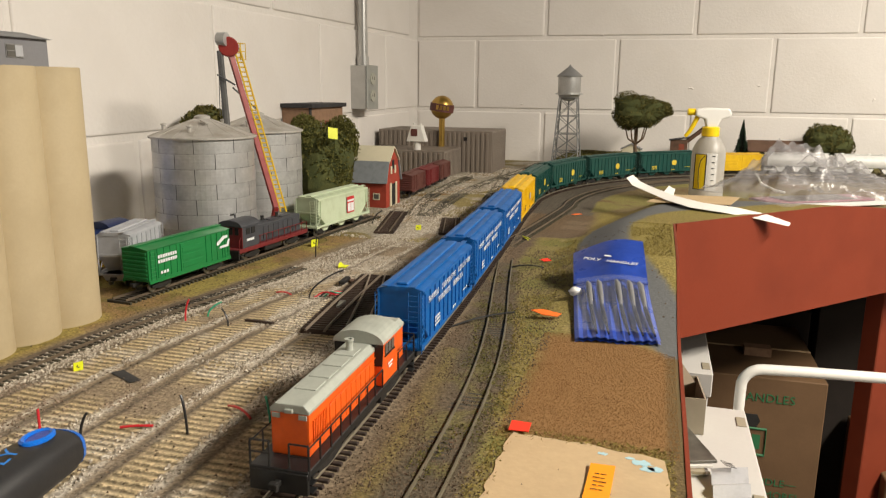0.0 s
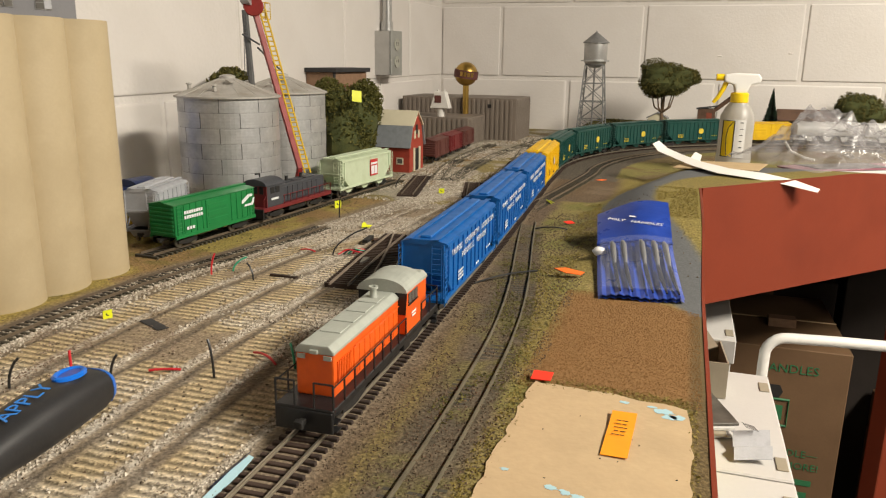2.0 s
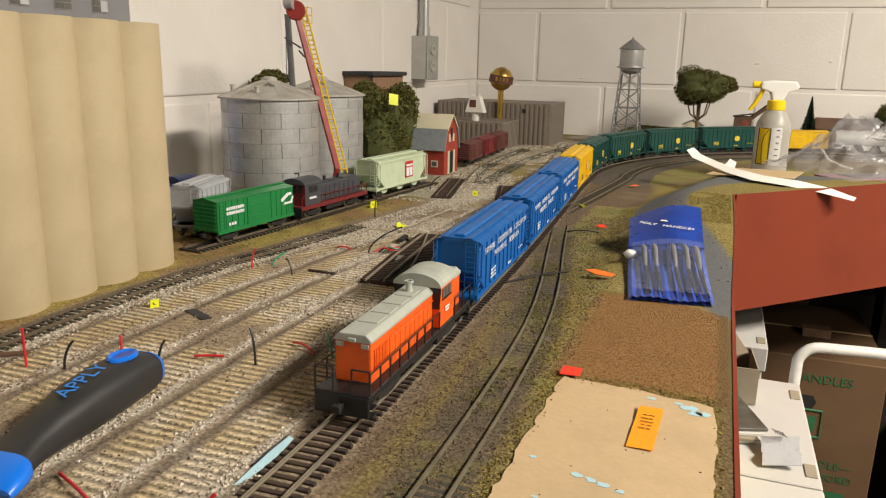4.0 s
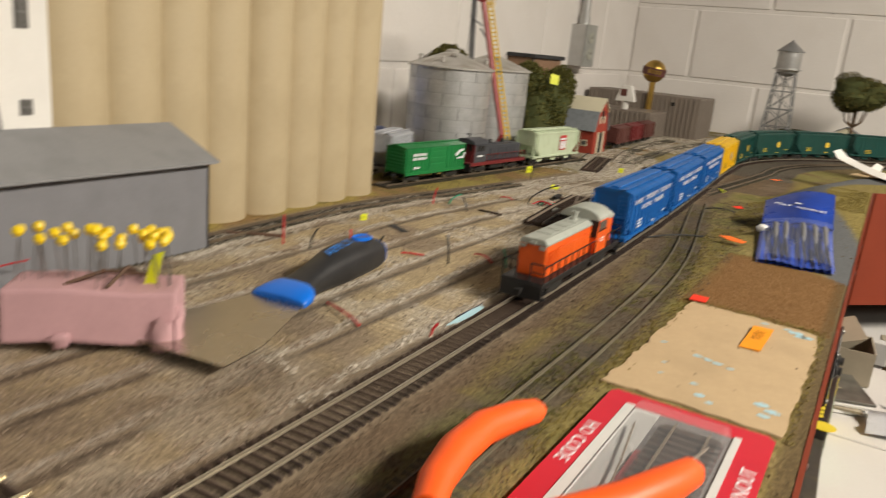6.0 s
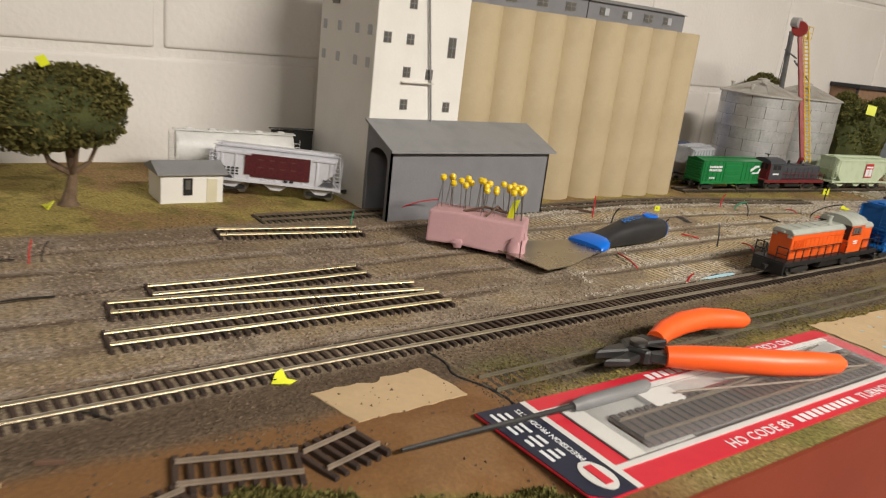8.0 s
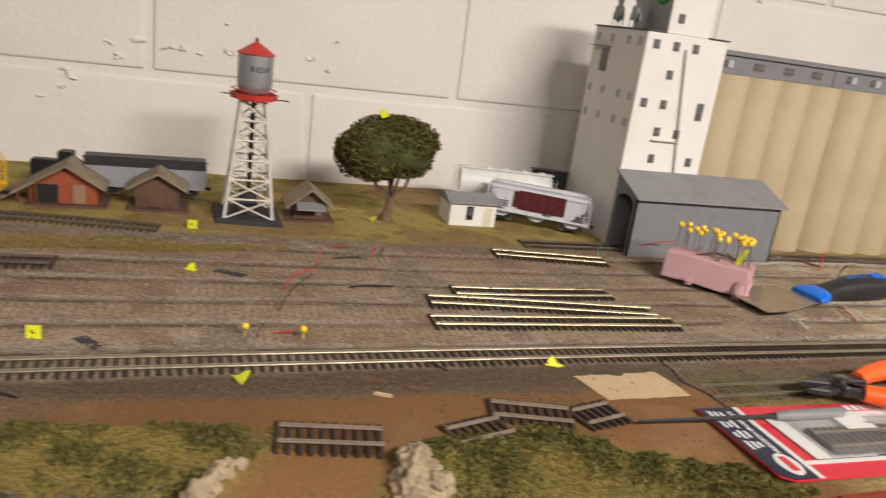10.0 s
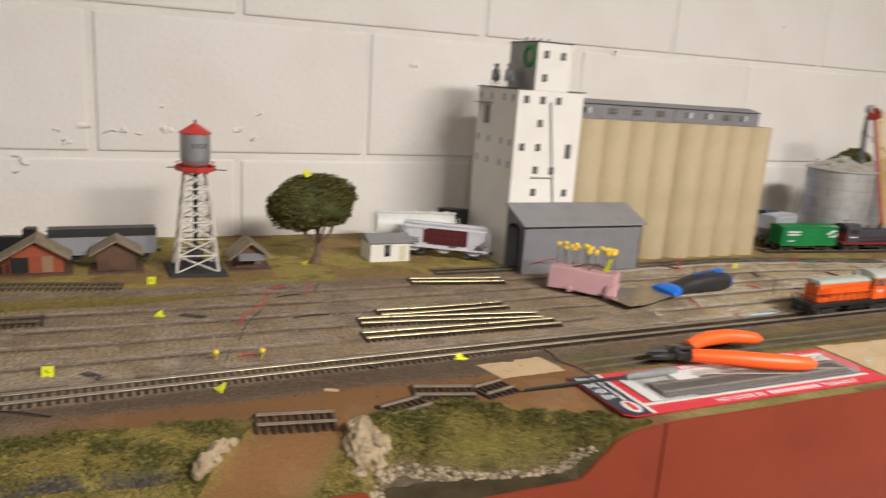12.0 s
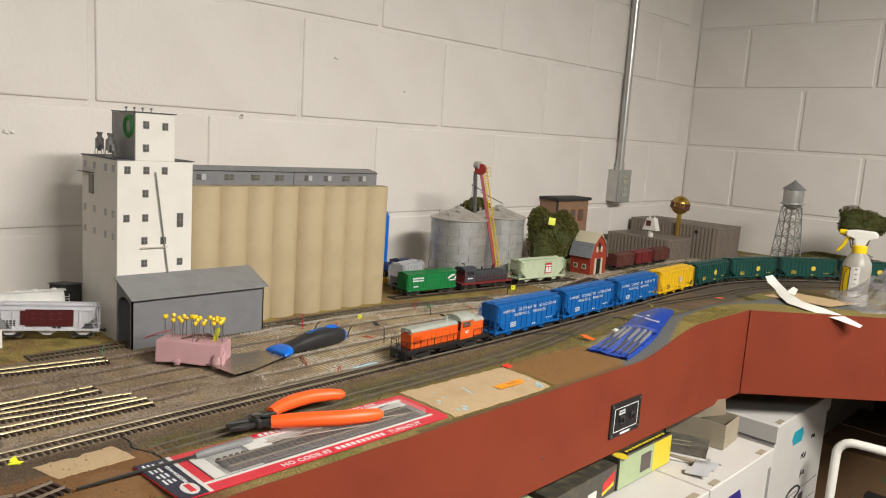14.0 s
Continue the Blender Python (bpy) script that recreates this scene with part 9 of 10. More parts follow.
# ---- control panel on the fascia ----
cp = thing("control_panel", pose(0.7502, 0.785, -0.079, 0, 0, 0), "black throttle panel screwed to the red fascia", "control panel")
part("plate", Shape().box(0, -0.043, -0.027, 0.0025, 0.043, 0.027), BLACK, cp, bevel=0.0006)
part("border", Shape().box(0.0025, -0.034, 0.0175, 0.0028, 0.034, 0.0185).box(0.0025, -0.034, -0.0185, 0.0028, 0.034, -0.0175).box(0.0025, -0.034, -0.0185, 0.0028, -0.0328, 0.0185).box(0.0025, 0.0328, -0.0185, 0.0028, 0.034, 0.0185), LETTER_W, cp, "white printed border")
for y in (-0.014, 0.016):
    part("jack", Shape().lathe([(0.0072, 0), (0.0072, 0.002), (0.0040, 0.0035), (0.0040, 0.0065), (0, 0.0065)], 16), TOOLDARK, cp, "round dark socket", m=pose(0.0025, y, 0.000, 0, 90, 0), smooth=True)
for y in (-0.0385, 0.0385):
    for z in (-0.0225, 0.0225):
        part("screw", Shape().lathe([(0.0026, 0), (0.0022, 0.0012), (0, 0.0016)], 10), TOOLBRIGHT, cp, m=pose(0.0025, y, z, 0, 90, 0), smooth=True)
FRONT = pose(0, 0, 0, 90, 0, 90)
bars("letter_bars", [(-0.020 + 0.0045 * k, 0.0125 - 0.004 * j, 0.0036, 0.0026) for k in range(4) for j in range(2)] + [(0.0, -0.0232, 0.028, 0.0032)], LETTER_W, cp, pose(0.0027, 0, 0) @ FRONT, "plain white bars in place of print")
for y, z in ((0.58, -0.09), (0.98, -0.03), (1.20, -0.04)):
    solid("screw_head", Shape().lathe([(0.0028, 0), (0.0022, 0.0008), (0, 0.0010)], 10), BROWNCAR, pose(0.7502, y, z, 0, 90, 0), "small dark screw head in the fascia", "screw", "fascia screws")
solid("screw_head", Shape().lathe([(0.0040, 0), (0.0030, 0.0010), (0, 0.0012)], 10), BROWNCAR, pose(0.8035, 1.2787, -0.052) @ pose(0, 0, 0, 0, 90, -43.9), "small dark screw head in the fascia", "screw", "fascia screws")

# ---- boxes and things under the layout ----


def file_box(x0, y0, z0, x1, y1, z1, label, hole=None, lid=True):
    """A cardboard file box with a lid, handle holes towards the aisle."""
    ob = thing("file_box", pose((x0 + x1) / 2, (y0 + y1) / 2, z0), label, "cardboard box", "stacked file boxes")
    hx, hy, h = (x1 - x0) / 2, (y1 - y0) / 2, z1 - z0
    part("body", Shape().box(-hx + 0.004, -hy + 0.004, 0.0005, hx - 0.004, hy - 0.004, h - 0.004), BOXWHITE, ob, bevel=0.0015)
    if lid:
        part("lid", Shape().box(-hx, -hy, h - 0.036, hx, hy, h), BOXWHITE, ob, "white lid with folded corners", bevel=0.0015)
        for y in (-hy + 0.03, hy - 0.04):
            part("lid_slot", Shape().box(hx - 0.014, y - 0.013, h + 0.0001, hx - 0.003, y + 0.013, h + 0.0014), BOXGREYTAN, ob, "raw corrugated edge of a lid flap", bevel=0.0004)
    part("hand_hole", Shape().prism([(-0.024, -0.015), (0.024, -0.015), (0.033, 0.0), (0.024, 0.015), (-0.024, 0.015), (-0.033, 0.0)], hx - 0.0045, hx - 0.0034, "x"), hole or DARK, ob, "oval hand hole", m=pose(0, -0.024, h - 0.055))
    part("print_lines", Shape().box(hx - 0.0042, -hy + 0.02, h * 0.20, hx - 0.0036, hy - 0.02, h * 0.206).box(hx - 0.0042, -hy + 0.02, h * 0.34, hx - 0.0036, hy - 0.02, h * 0.346).box(hx - 0.0042, 0.03, h * 0.22, hx - 0.0036, 0.06, h * 0.30), SLATE, ob, "printed lines")
    return ob


TEAL = mat("teal_glow", (0.02, 0.30, 0.40), 0.5, var=0.1)
PURPLE = mat("purple_inside", (0.03, 0.02, 0.20), 0.5, var=0.2)
for y0, y1, top in ((0.330, 0.608, -0.192), (0.612, 0.890, -0.192), (0.894, 1.155, -0.192), (1.263, 1.585, -0.188)):
    h = (top - FLOOR) / 3
    for k in range(3):
        carton = file_box(0.47, y0, FLOOR + k * h + 0.0005 * k, 0.851 if top < -0.19 else 0.819, y1, FLOOR + (k + 1) * h - 0.0005, "white cardboard file box stacked under the layout", (TEAL if top > -0.19 else PURPLE) if k == 2 else DARK, lid=k == 2)
        if k == 2 and top > -0.19:
            rng = random.Random(6)
            for y, z, w in ((1.500, -0.268, 0.010), (1.450, -0.300, 0.015), (1.458, -0.341, 0.013)):
                loops = [(0.1712, y - 1.424 + w * (i / 7 - 1) + rng.uniform(-0.003, 0.003), z - FLOOR - 2 * h + rng.uniform(-0.008, 0.008)) for i in range(15)]
                part("scrawl", Shape().tube(loops, 0.0008, 5), LETTER_K, carton, "black marker scrawl")
            part("printed_oval", Shape().tube([(0.1710, -0.009 + 0.040 * math.cos(a), -0.376 - FLOOR - 2 * h + 0.014 * math.sin(a)) for a in np.linspace(0, 2 * math.pi, 25)], 0.0022, 6), LETTER_K, carton, "black printed oval")
BT = -0.1915
tray = thing("chipboard_box", pose(0.753, 1.097, BT, 0, 0, 5) @ Matrix.Diagonal((0.88, 0.68, 0.82, 1)), "open grey chipboard box with a loose flap", "cardboard box")
for box_ in ((-0.075, -0.055, 0, 0.045, -0.053, 0.055), (-0.075, 0.053, 0, 0.045, 0.055, 0.055), (-0.075, -0.053, 0, -0.073, 0.053, 0.055), (0.043, -0.053, 0, 0.045, 0.053, 0.055), (-0.073, -0.053, 0, 0.043, 0.053, 0.002)):
    part("panel", Shape().box(*box_), BOXGREYTAN, tray)
part("loose_flap", Shape().box(-0.05, -0.035, 0, 0.05, 0.035, 0.0016), BOXGREYTAN, tray, m=pose(-0.022, 0.006, 0.058, 16, -22, 10))
part("flap_hole", Shape().lathe([(0.008, 0), (0.008, 0.0004), (0, 0.0004)], 5), DARK, tray, m=pose(0.0, 0.006, 0.052) @ pose(0, 0, 0, 16, -22, 10) @ pose(0.02, 0, 0.0018))
KITDARK2 = mat("grey_photo_cover", (0.10, 0.095, 0.08), 0.4, var=0.4, fine=90, coarse=30, bump=0)
mags = thing("booklet_stack", pose(0.748, 0.992, BT, 0, 0, 14) @ Matrix.Diagonal((0.8, 0.8, 0.8, 1)), "pile of instruction booklets with grey photographs", "booklets")
for k, (tone, a) in enumerate(((CARDWHITE, 8), (BOXGREYTAN, -6), (CARDWHITE, 3), (KITDARK2, 6))):
    part("booklet", Shape().box(-0.045, -0.055, 0, 0.045, 0.055, 0.004), tone, mags, m=pose(0.004 * k, 0.003 * k, 0.0005 + 0.0046 * k, 0, 0, a), bevel=0.0004)
bars("print", [(-0.010, 0.024 * j - 0.01, 0.040, 0.004) for j in range(2)], BOXGREYTAN, mags, pose(0.012, 0.009, 0.0186, 0, 0, 14))
KITDARK = mat("dark_printed_card", (0.045, 0.042, 0.035), 0.4, var=0.4, fine=120, coarse=40, bump=0, tint=(0.12, 0.10, 0.05))
KIT_G = mat("kit_box_green", (0.34, 0.42, 0.25), 0.45, var=0.06)
KIT_Y = mat("kit_box_yellow", (0.62, 0.50, 0.03), 0.45, var=0.06)
kit = thing("kit_box", pose(0.704, 0.858, BT + 0.0002, 0, 0, 0) @ Matrix.Diagonal((0.93, 0.83, 0.93, 1)), "green and yellow printed model kit box", "box")
part("carton", Shape().box(-0.085, -0.110, 0, 0.060, 0.090, 0.056), KITDARK, kit, "dark printed carton", bevel=0.0008)
part("front_panel", Shape().box(0.0601, -0.108, 0.002, 0.0606, 0.018, 0.054), KIT_G, kit, "pale green end")
part("yellow_panel", Shape().box(0.0601, 0.018, 0.002, 0.0606, 0.088, 0.054), KIT_Y, kit, "yellow end")
part("top_stripe", Shape().box(0.046, -0.105, 0.0561, 0.058, 0.088, 0.0565), BLACK, kit)
part("top_picture", Shape().box(-0.080, -0.080, 0.0561, 0.036, 0.080, 0.0564), CARDGREY, kit, "dull printed picture")
part("round_mark", Shape().lathe([(0.013, 0), (0.013, 0.0005), (0, 0.0005)], 20), KIT_Y, kit, "yellow round mark", m=pose(0.055, -0.098, 0.0565))
bars("letter_bars", [(-0.07 + 0.0125 * k, -0.0515, 0.0095, 0.0042) for k in range(12)], KIT_Y, kit, pose(0.0, 0, 0.0569) @ pose(0, 0, 0, 0, 0, 90))
part("picture", Shape().box(0.0607, -0.030, 0.012, 0.0610, 0.008, 0.044), CARDGREY, kit)
kit2 = thing("kit_box", pose(0.695, 0.682, BT + 0.0002, 0, 0, 2) @ Matrix.Diagonal((0.92, 0.80, 0.92, 1)), "black and red printed model kit box", "box")
part("carton", Shape().box(-0.085, -0.115, 0, 0.072, 0.100, 0.048), KITDARK, kit2, "dark grey carton", bevel=0.0008)
part("red_patch", Shape().box(0.0, 0.02, 0.0481, 0.04, 0.06, 0.0485), LETTER_R, kit2)
part("orange_patch", Shape().prism([(0.050, 0.012), (0.092, 0.022), (0.092, 0.040), (0.050, 0.026)], 0.0721, 0.0724, "x"), LETTER_R, kit2)
part("yellow_patch", Shape().prism([(0.050, 0.006), (0.092, 0.014), (0.092, 0.021), (0.050, 0.011)], 0.0721, 0.0724, "x"), KIT_Y, kit2)
part("yellow_band", Shape().prism([(-0.03, -0.06), (0.04, -0.03), (0.04, -0.018), (-0.03, -0.045)], 0.0481, 0.0485, "z"), KIT_Y, kit2)
part("bar_code", Shape().box(0.0721, 0.0, 0.006, 0.0724, 0.03, 0.022), CARDWHITE, kit2)
kit3 = thing("kit_box", pose(0.695, 0.487, BT + 0.0002, 0, 0, -2) @ Matrix.Diagonal((0.92, 0.85, 0.8, 1)), "pale green and grey model kit box", "box")
part("carton", Shape().box(-0.085, -0.105, 0, 0.065, 0.115, 0.050), KITDARK, kit3, bevel=0.0008)
part("colour_panel", Shape().box(-0.035, -0.100, 0.0501, 0.064, 0.112, 0.0507), KIT_G, kit3, "pale green printed top")
part("grey_panel", Shape().box(-0.082, -0.100, 0.0501, -0.036, 0.112, 0.0506), GREYCAR, kit3, "grey printed edge")
part("yellow_stripe", Shape().box(0.0651, -0.09, 0.010, 0.0655, 0.10, 0.024), KIT_Y, kit3)
wrap = thing("paper_scrap", pose(0.815, 0.942, BT + 0.0003) @ Matrix.Diagonal((0.6, 0.6, 1.0, 1)), "crumpled printed paper wrapper on the box", "paper")
part("sheet", loft([[(-0.030, y, z), (0.030, y + 0.01, z + 0.004), (0.030, y + 0.01, z + 0.0046), (-0.030, y, z + 0.0006)] for y, z in ((-0.05, 0.002), (-0.03, 0.010), (-0.01, 0.004), (0.02, 0.013), (0.04, 0.006))], 4), GREYCAR, wrap)
bars("bar_code", [(-0.014 + 0.003 * k, 0.0, 0.0014, 0.020) for k in range(8)], LETTER_K, wrap, pose(0, 0.02, 0.020, 0, 12, 20))

kraft = thing("moving_box", pose(0.955, 1.93, FLOOR), "large brown moving box printed in green", "cardboard box")
part("body", Shape().box(-0.20, -0.19, 0.0005, 0.125, 0.19, 0.690), KRAFT, kraft, bevel=0.002)
part("flap_seam", Shape().box(-0.20, -0.003, 0.6902, 0.125, 0.003, 0.6915), PLY, kraft)
part("tape_label", Shape().box(-0.02, -0.06, 0.6902, 0.035, -0.03, 0.709), BRICKTAN, kraft, "small yellowish carton on top")
FACE = pose(0, -0.1912, 0) @ SIDE_A
lettering("lettering", "HANDLES", 0.026, LETTER_G, kraft, FACE @ pose(0.012, 0.638, 0))
lettering("lettering", "BUNDLE\u2014", 0.022, LETTER_G, kraft, FACE @ pose(0.035, 0.455, 0))
lettering("lettering", "MORE!", 0.022, LETTER_G, kraft, FACE @ pose(0.060, 0.427, 0))
bars("letter_bars", [(0.045, 0.398 - 0.028 * k, 0.075 - 0.012 * k, 0.013) for k in range(4)], LETTER_G, kraft, FACE)
part("emblem_frame", Shape().tube([(-0.10, 0, 0.52), (0.020, 0, 0.52), (0.020, 0, 0.578), (-0.10, 0, 0.578), (-0.10, 0, 0.52)], 0.003, 6), LETTER_G, kraft, "green printed frame", m=pose(0, -0.1905, 0))
bars("emblem_bars", [(-0.028 + 0.030 * k, 0.549, 0.016, 0.032) for k in range(2)], LETTER_G, kraft, FACE)
part("hand_hole", Shape().prism([(-0.035 + 0.0, -0.014), (0.035, -0.014), (0.042, 0.0), (0.035, 0.014), (-0.035, 0.014), (-0.042, 0.0)], -0.1914, -0.1902, "y"), DARK, kraft, m=pose(-0.035, 0, 0.595))
kr2 = thing("moving_box", pose(1.40, 1.99, FLOOR), "brown moving box standing in the dark", "cardboard box")
part("body", Shape().box(-0.17, -0.17, 0.0005, 0.17, 0.17, 0.46), KRAFT, kr2, bevel=0.002)
bars("letter_bars", [(-0.10 + 0.04 * k, 0.36, 0.028, 0.05) for k in range(5)], LETTER_G, kr2, pose(0, -0.1712, 0) @ SIDE_A)
# cartons added to fill the under-wing dark; the shade is in their colour
CARTON_SHADE = mat("carton_in_shade", (0.014, 0.009, 0.006), 0.8, var=0.15, fine=200, coarse=12)
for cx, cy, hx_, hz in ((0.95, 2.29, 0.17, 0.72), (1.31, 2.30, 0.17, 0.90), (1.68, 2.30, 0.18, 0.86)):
    cart = thing("storage_carton", pose(cx, cy, FLOOR), "brown storage carton, coloured near black for the shade under the layout", "cardboard box", "dark cartons")
    part("body", Shape().box(-hx_, -0.125, 0.0005, hx_, 0.125, hz), CARTON_SHADE, cart, bevel=0.002)
    part("tape", Shape().box(-0.025, -0.1262, hz - 0.10, 0.025, -0.1252, hz), KRAFT, cart, "strip of tan packing tape")
hand = thing("cart_rail", pose(0.880, 1.442, FLOOR), "white enamelled bent tube handle of a cart", "cart handle")
pts_ = [(0, 0, 0.01), (0, 0, 0.76)] + [(0.032 - 0.032 * math.cos(a), 0.002 * a, 0.780 + 0.032 * math.sin(a)) for a in np.linspace(0.2, math.pi / 2, 6)] + [(0.10, 0.012, 0.812), (0.45, 0.040, 0.812)]
part("tube", Shape().tube(pts_, 0.0088, 16), TUBEWHITE, hand, smooth=True)
part("far_leg", Shape().tube([(0.45, 0.040, 0.812), (0.47, 0.042, 0.79), (0.475, 0.042, 0.01)], 0.0088, 16), TUBEWHITE, hand, smooth=True)

# ---- loose ballast, tufts and rocks ----
rngn = np.random.RandomState(7)


def scatter_stones(name, x, y, size, paint, label):
    """Many small angular stones, one object."""
    z = height(x, y)
    n = len(x)
    base = np.array([(1, 0, 0), (-0.5, 0.87, 0), (-0.5, -0.87, 0), (0, 0, 1.0), (0.1, 0.1, -0.7)])
    tri = np.array([(0, 1, 3), (1, 2, 3), (2, 0, 3), (1, 0, 4), (2, 1, 4), (0, 2, 4)])
    a = rngn.rand(n) * 2 * np.pi
    s = size * (0.5 + rngn.rand(n))
    k = 1 + 0.7 * (rngn.rand(n, 5, 3) - 0.5)
    p = base[None] * k
    c, sn = np.cos(a)[:, None], np.sin(a)[:, None]
    q = np.stack([p[..., 0] * c - p[..., 1] * sn, p[..., 0] * sn + p[..., 1] * c, p[..., 2] * 0.8], -1) * s[:, None, None]
    q += np.stack([x, y, z + 0.25 * s], -1)[:, None]
    f = (tri[None] + 5 * np.arange(n)[:, None, None]).reshape(-1, 3)
    me = bpy.data.meshes.new(name)
    me.from_pydata(q.reshape(-1, 3).tolist(), [], f.tolist())
    me.materials.append(paint)
    return tagged(new(name, me), label, "gravel", kind="stuff")


n = 260000
x, y = rngn.uniform(0.25, 0.545, n), rngn.uniform(-0.62, 1.30, n)
xl, xm = np.interp(y, left_line[:, 1], left_line[:, 0]), np.interp(y, main_line[:112, 1], main_line[:112, 0])
f = (x - xl) / np.maximum(xm - xl, 0.05) * 6
k = f - np.round(f)
nn = rough_noise(x, y, 0.06, 21)
chance = (np.exp(-(((k - 0.40) / 0.09) ** 2)) * 1.0 + 0.30 * smooth_step(0.52, 0.68, nn + 0.12 * (y > 0.85)) + 0.85 * np.exp(-(((x - xl - 0.022) / 0.009) ** 2)) + 0.6 * np.exp(-(((x - xl) / 0.013) ** 4)) * (y > 0.30)) * (f > -0.25) * (f < 5.7)
near_ = y < 0.02 + 0.75 * rough_noise(x, y, 0.12, 33)
keep = (rngn.rand(n) < 0.10 + chance * 0.45) & near_ & (f > -0.25) & (f < 5.7)
scatter_stones("near_crumbs", x[keep], y[keep], 0.00085, TANCRUMB, "fine tan crumbs over the near yard")
keep = (rngn.rand(n) < chance * 0.68) & ~near_
scatter_stones("yard_ballast", x[keep], y[keep], 0.00100, STONE, "loose pale grey ballast stones over the yard")
n = 26000
x, y = rngn.uniform(0.18, 0.50, n), rngn.uniform(1.15, 2.15, n)
keep = (x < np.interp(y, [1.15, 1.5, 2.2], [0.50, 0.455, 0.42])) & (rough_noise(x, y, 0.08, 55) > 0.45)
scatter_stones("far_ballast", x[keep], y[keep], 0.0014, STONE, "loose pale ballast at the far end of the yard")
n = 30000
x, y = rngn.uniform(0.24, 0.745, n), rngn.uniform(-0.62, 1.2, n)
xm = np.interp(y, main_line[:112, 1], main_line[:112, 0])
keep = (rngn.rand(n) < 0.20 + 0.12 * ((x > xm + 0.01) & (x < 0.63))) & ~((x > 0.64) & (y > 0.39) & (y < 0.84))
scatter_stones("dirt_crumbs", x[keep], y[keep], 0.0008, DIRT, "fine brown dirt crumbs over the ground")

n = 34000
x, y = rngn.uniform(0.50, 0.645, n), rngn.uniform(-0.05, 1.15, n)
xm = np.interp(y, main_line[:112, 1], main_line[:112, 0])
keep = (x > xm + 0.016) & (rough_noise(x, y, 0.05, 72) > 0.38) & ~((y > 0.0) & (y < 0.10) & (x > 0.585))
scatter_stones("verge_crumbs", x[keep], y[keep], 0.00062, DIRT, "fine dark and pale crumbs beside the main line")
n = 30000
x, y = rngn.uniform(0.636, 0.745, n), rngn.uniform(0.605, 0.83, n)
keep = y < 0.815 - 0.55 * np.maximum(0, x - 0.69)
scatter_stones("soil_grains", x[keep], y[keep], 0.00036, SOILGRAIN, "loose red-brown grains over the soil")


def scatter_tufts(name, x, y, size, paint, label, blades=5, up=1.3, sink=0.0):
    z = height(x, y) - sink
    n = len(x)
    pts = rngn.normal(0, 1, (n, blades * 3, 3)) * 0.55
    pts[..., 2] = np.abs(pts[..., 2]) * up
    s = size * (0.5 + rngn.rand(n))
    q = pts * s[:, None, None] + np.stack([x, y, z], -1)[:, None]
    f = np.arange(n * blades * 3).reshape(-1, 3)
    me = bpy.data.meshes.new(name)
    me.from_pydata(q.reshape(-1, 3).tolist(), [], f.tolist())
    me.materials.append(paint)
    return tagged(new(name, me), label, "grass", kind="stuff")


n = 300000
x, y = rngn.uniform(0.635, 0.744, n), rngn.uniform(-0.60, 0.10, n)
start = np.interp(y, [-0.45, -0.34, -0.23, -0.13, -0.11, -0.05, 0.0, 0.07, 0.09], [0.646, 0.638, 0.648, 0.676, 0.672, 0.662, 0.690, 0.712, 0.738])
on_path = np.abs(y - path_y(x)) < 0.046 + 0.010 * (rough_noise(x, y, 0.02, 92) - 0.5)
in_pond = (x > shore_x(y) + 0.0012 + 0.003 * (rough_noise(x, y, 0.012, 96) - 0.5)) & (y > -0.150) & (y < 0.055)
in_gully = (np.abs(x - gully_x(y)) < 0.006 * smooth_step(0.30, 0.55, rough_noise(x, y, 0.03, 97))) & (y < -0.268)
low = (x > 0.711) & (y < -0.26)
keep = (x > start + 0.016 * (rough_noise(x, y, 0.03, 90) - 0.5)) & ~on_path & ~in_pond & ~in_gully & (rngn.rand(n) < np.where(low, 0.35, 1.0))
patch = 0.6 * rough_noise(x, y, 0.055, 93) + 0.4 * rough_noise(x, y, 0.018, 94) + 0.06 * (rngn.rand(n) - 0.5)
a, b, c = keep & (patch > 0.465), keep & (patch <= 0.465) & (patch > 0.365), keep & (patch <= 0.365)
scatter_tufts("bank_grass", x[a], y[a], 0.00082, TURF, "dry yellow-green turf on the front bank", 3, 1.3)
scatter_tufts("bank_olive_grass", x[b], y[b], 0.00098, OLIVE, "olive turf patches on the front bank", 3, 1.5)
scatter_tufts("bank_straw_grass", x[c], y[c], 0.00072, STRAW, "straw-coloured turf patches on the front bank", 3, 0.9)
clump = np.zeros(n)
for cx, cy, r in ((0.684, -0.098, 0.012), (0.671, -0.048, 0.011), (0.690, -0.020, 0.009), (0.697, 0.012, 0.011), (0.706, 0.045, 0.010), (0.716, 0.068, 0.009), (0.674, -0.119, 0.012), (0.698, -0.085, 0.008), (0.647, -0.365, 0.010), (0.645, -0.345, 0.008), (0.650, -0.40, 0.010), (0.690, -0.285, 0.009), (0.660, -0.243, 0.009), (0.700, -0.255, 0.006), (0.672, -0.31, 0.008), (0.655, -0.47, 0.012), (0.68, -0.43, 0.010)):
    clump = np.maximum(clump, np.exp(-(((x - cx) ** 2 + (y - cy) ** 2) / r ** 2)))
hot = keep & (rngn.rand(n) < clump * 0.8 + 0.08 * (rough_noise(x, y, 0.025, 95) > 0.60))
scatter_tufts("bank_bushes", x[hot], y[hot], 0.0014, BUSHY, "clumps of darker green foliage on the front bank", 4, 1.9)
n = 9000
x, y = rngn.uniform(0.632, 0.742, n), rngn.uniform(0.41, 0.64, n)
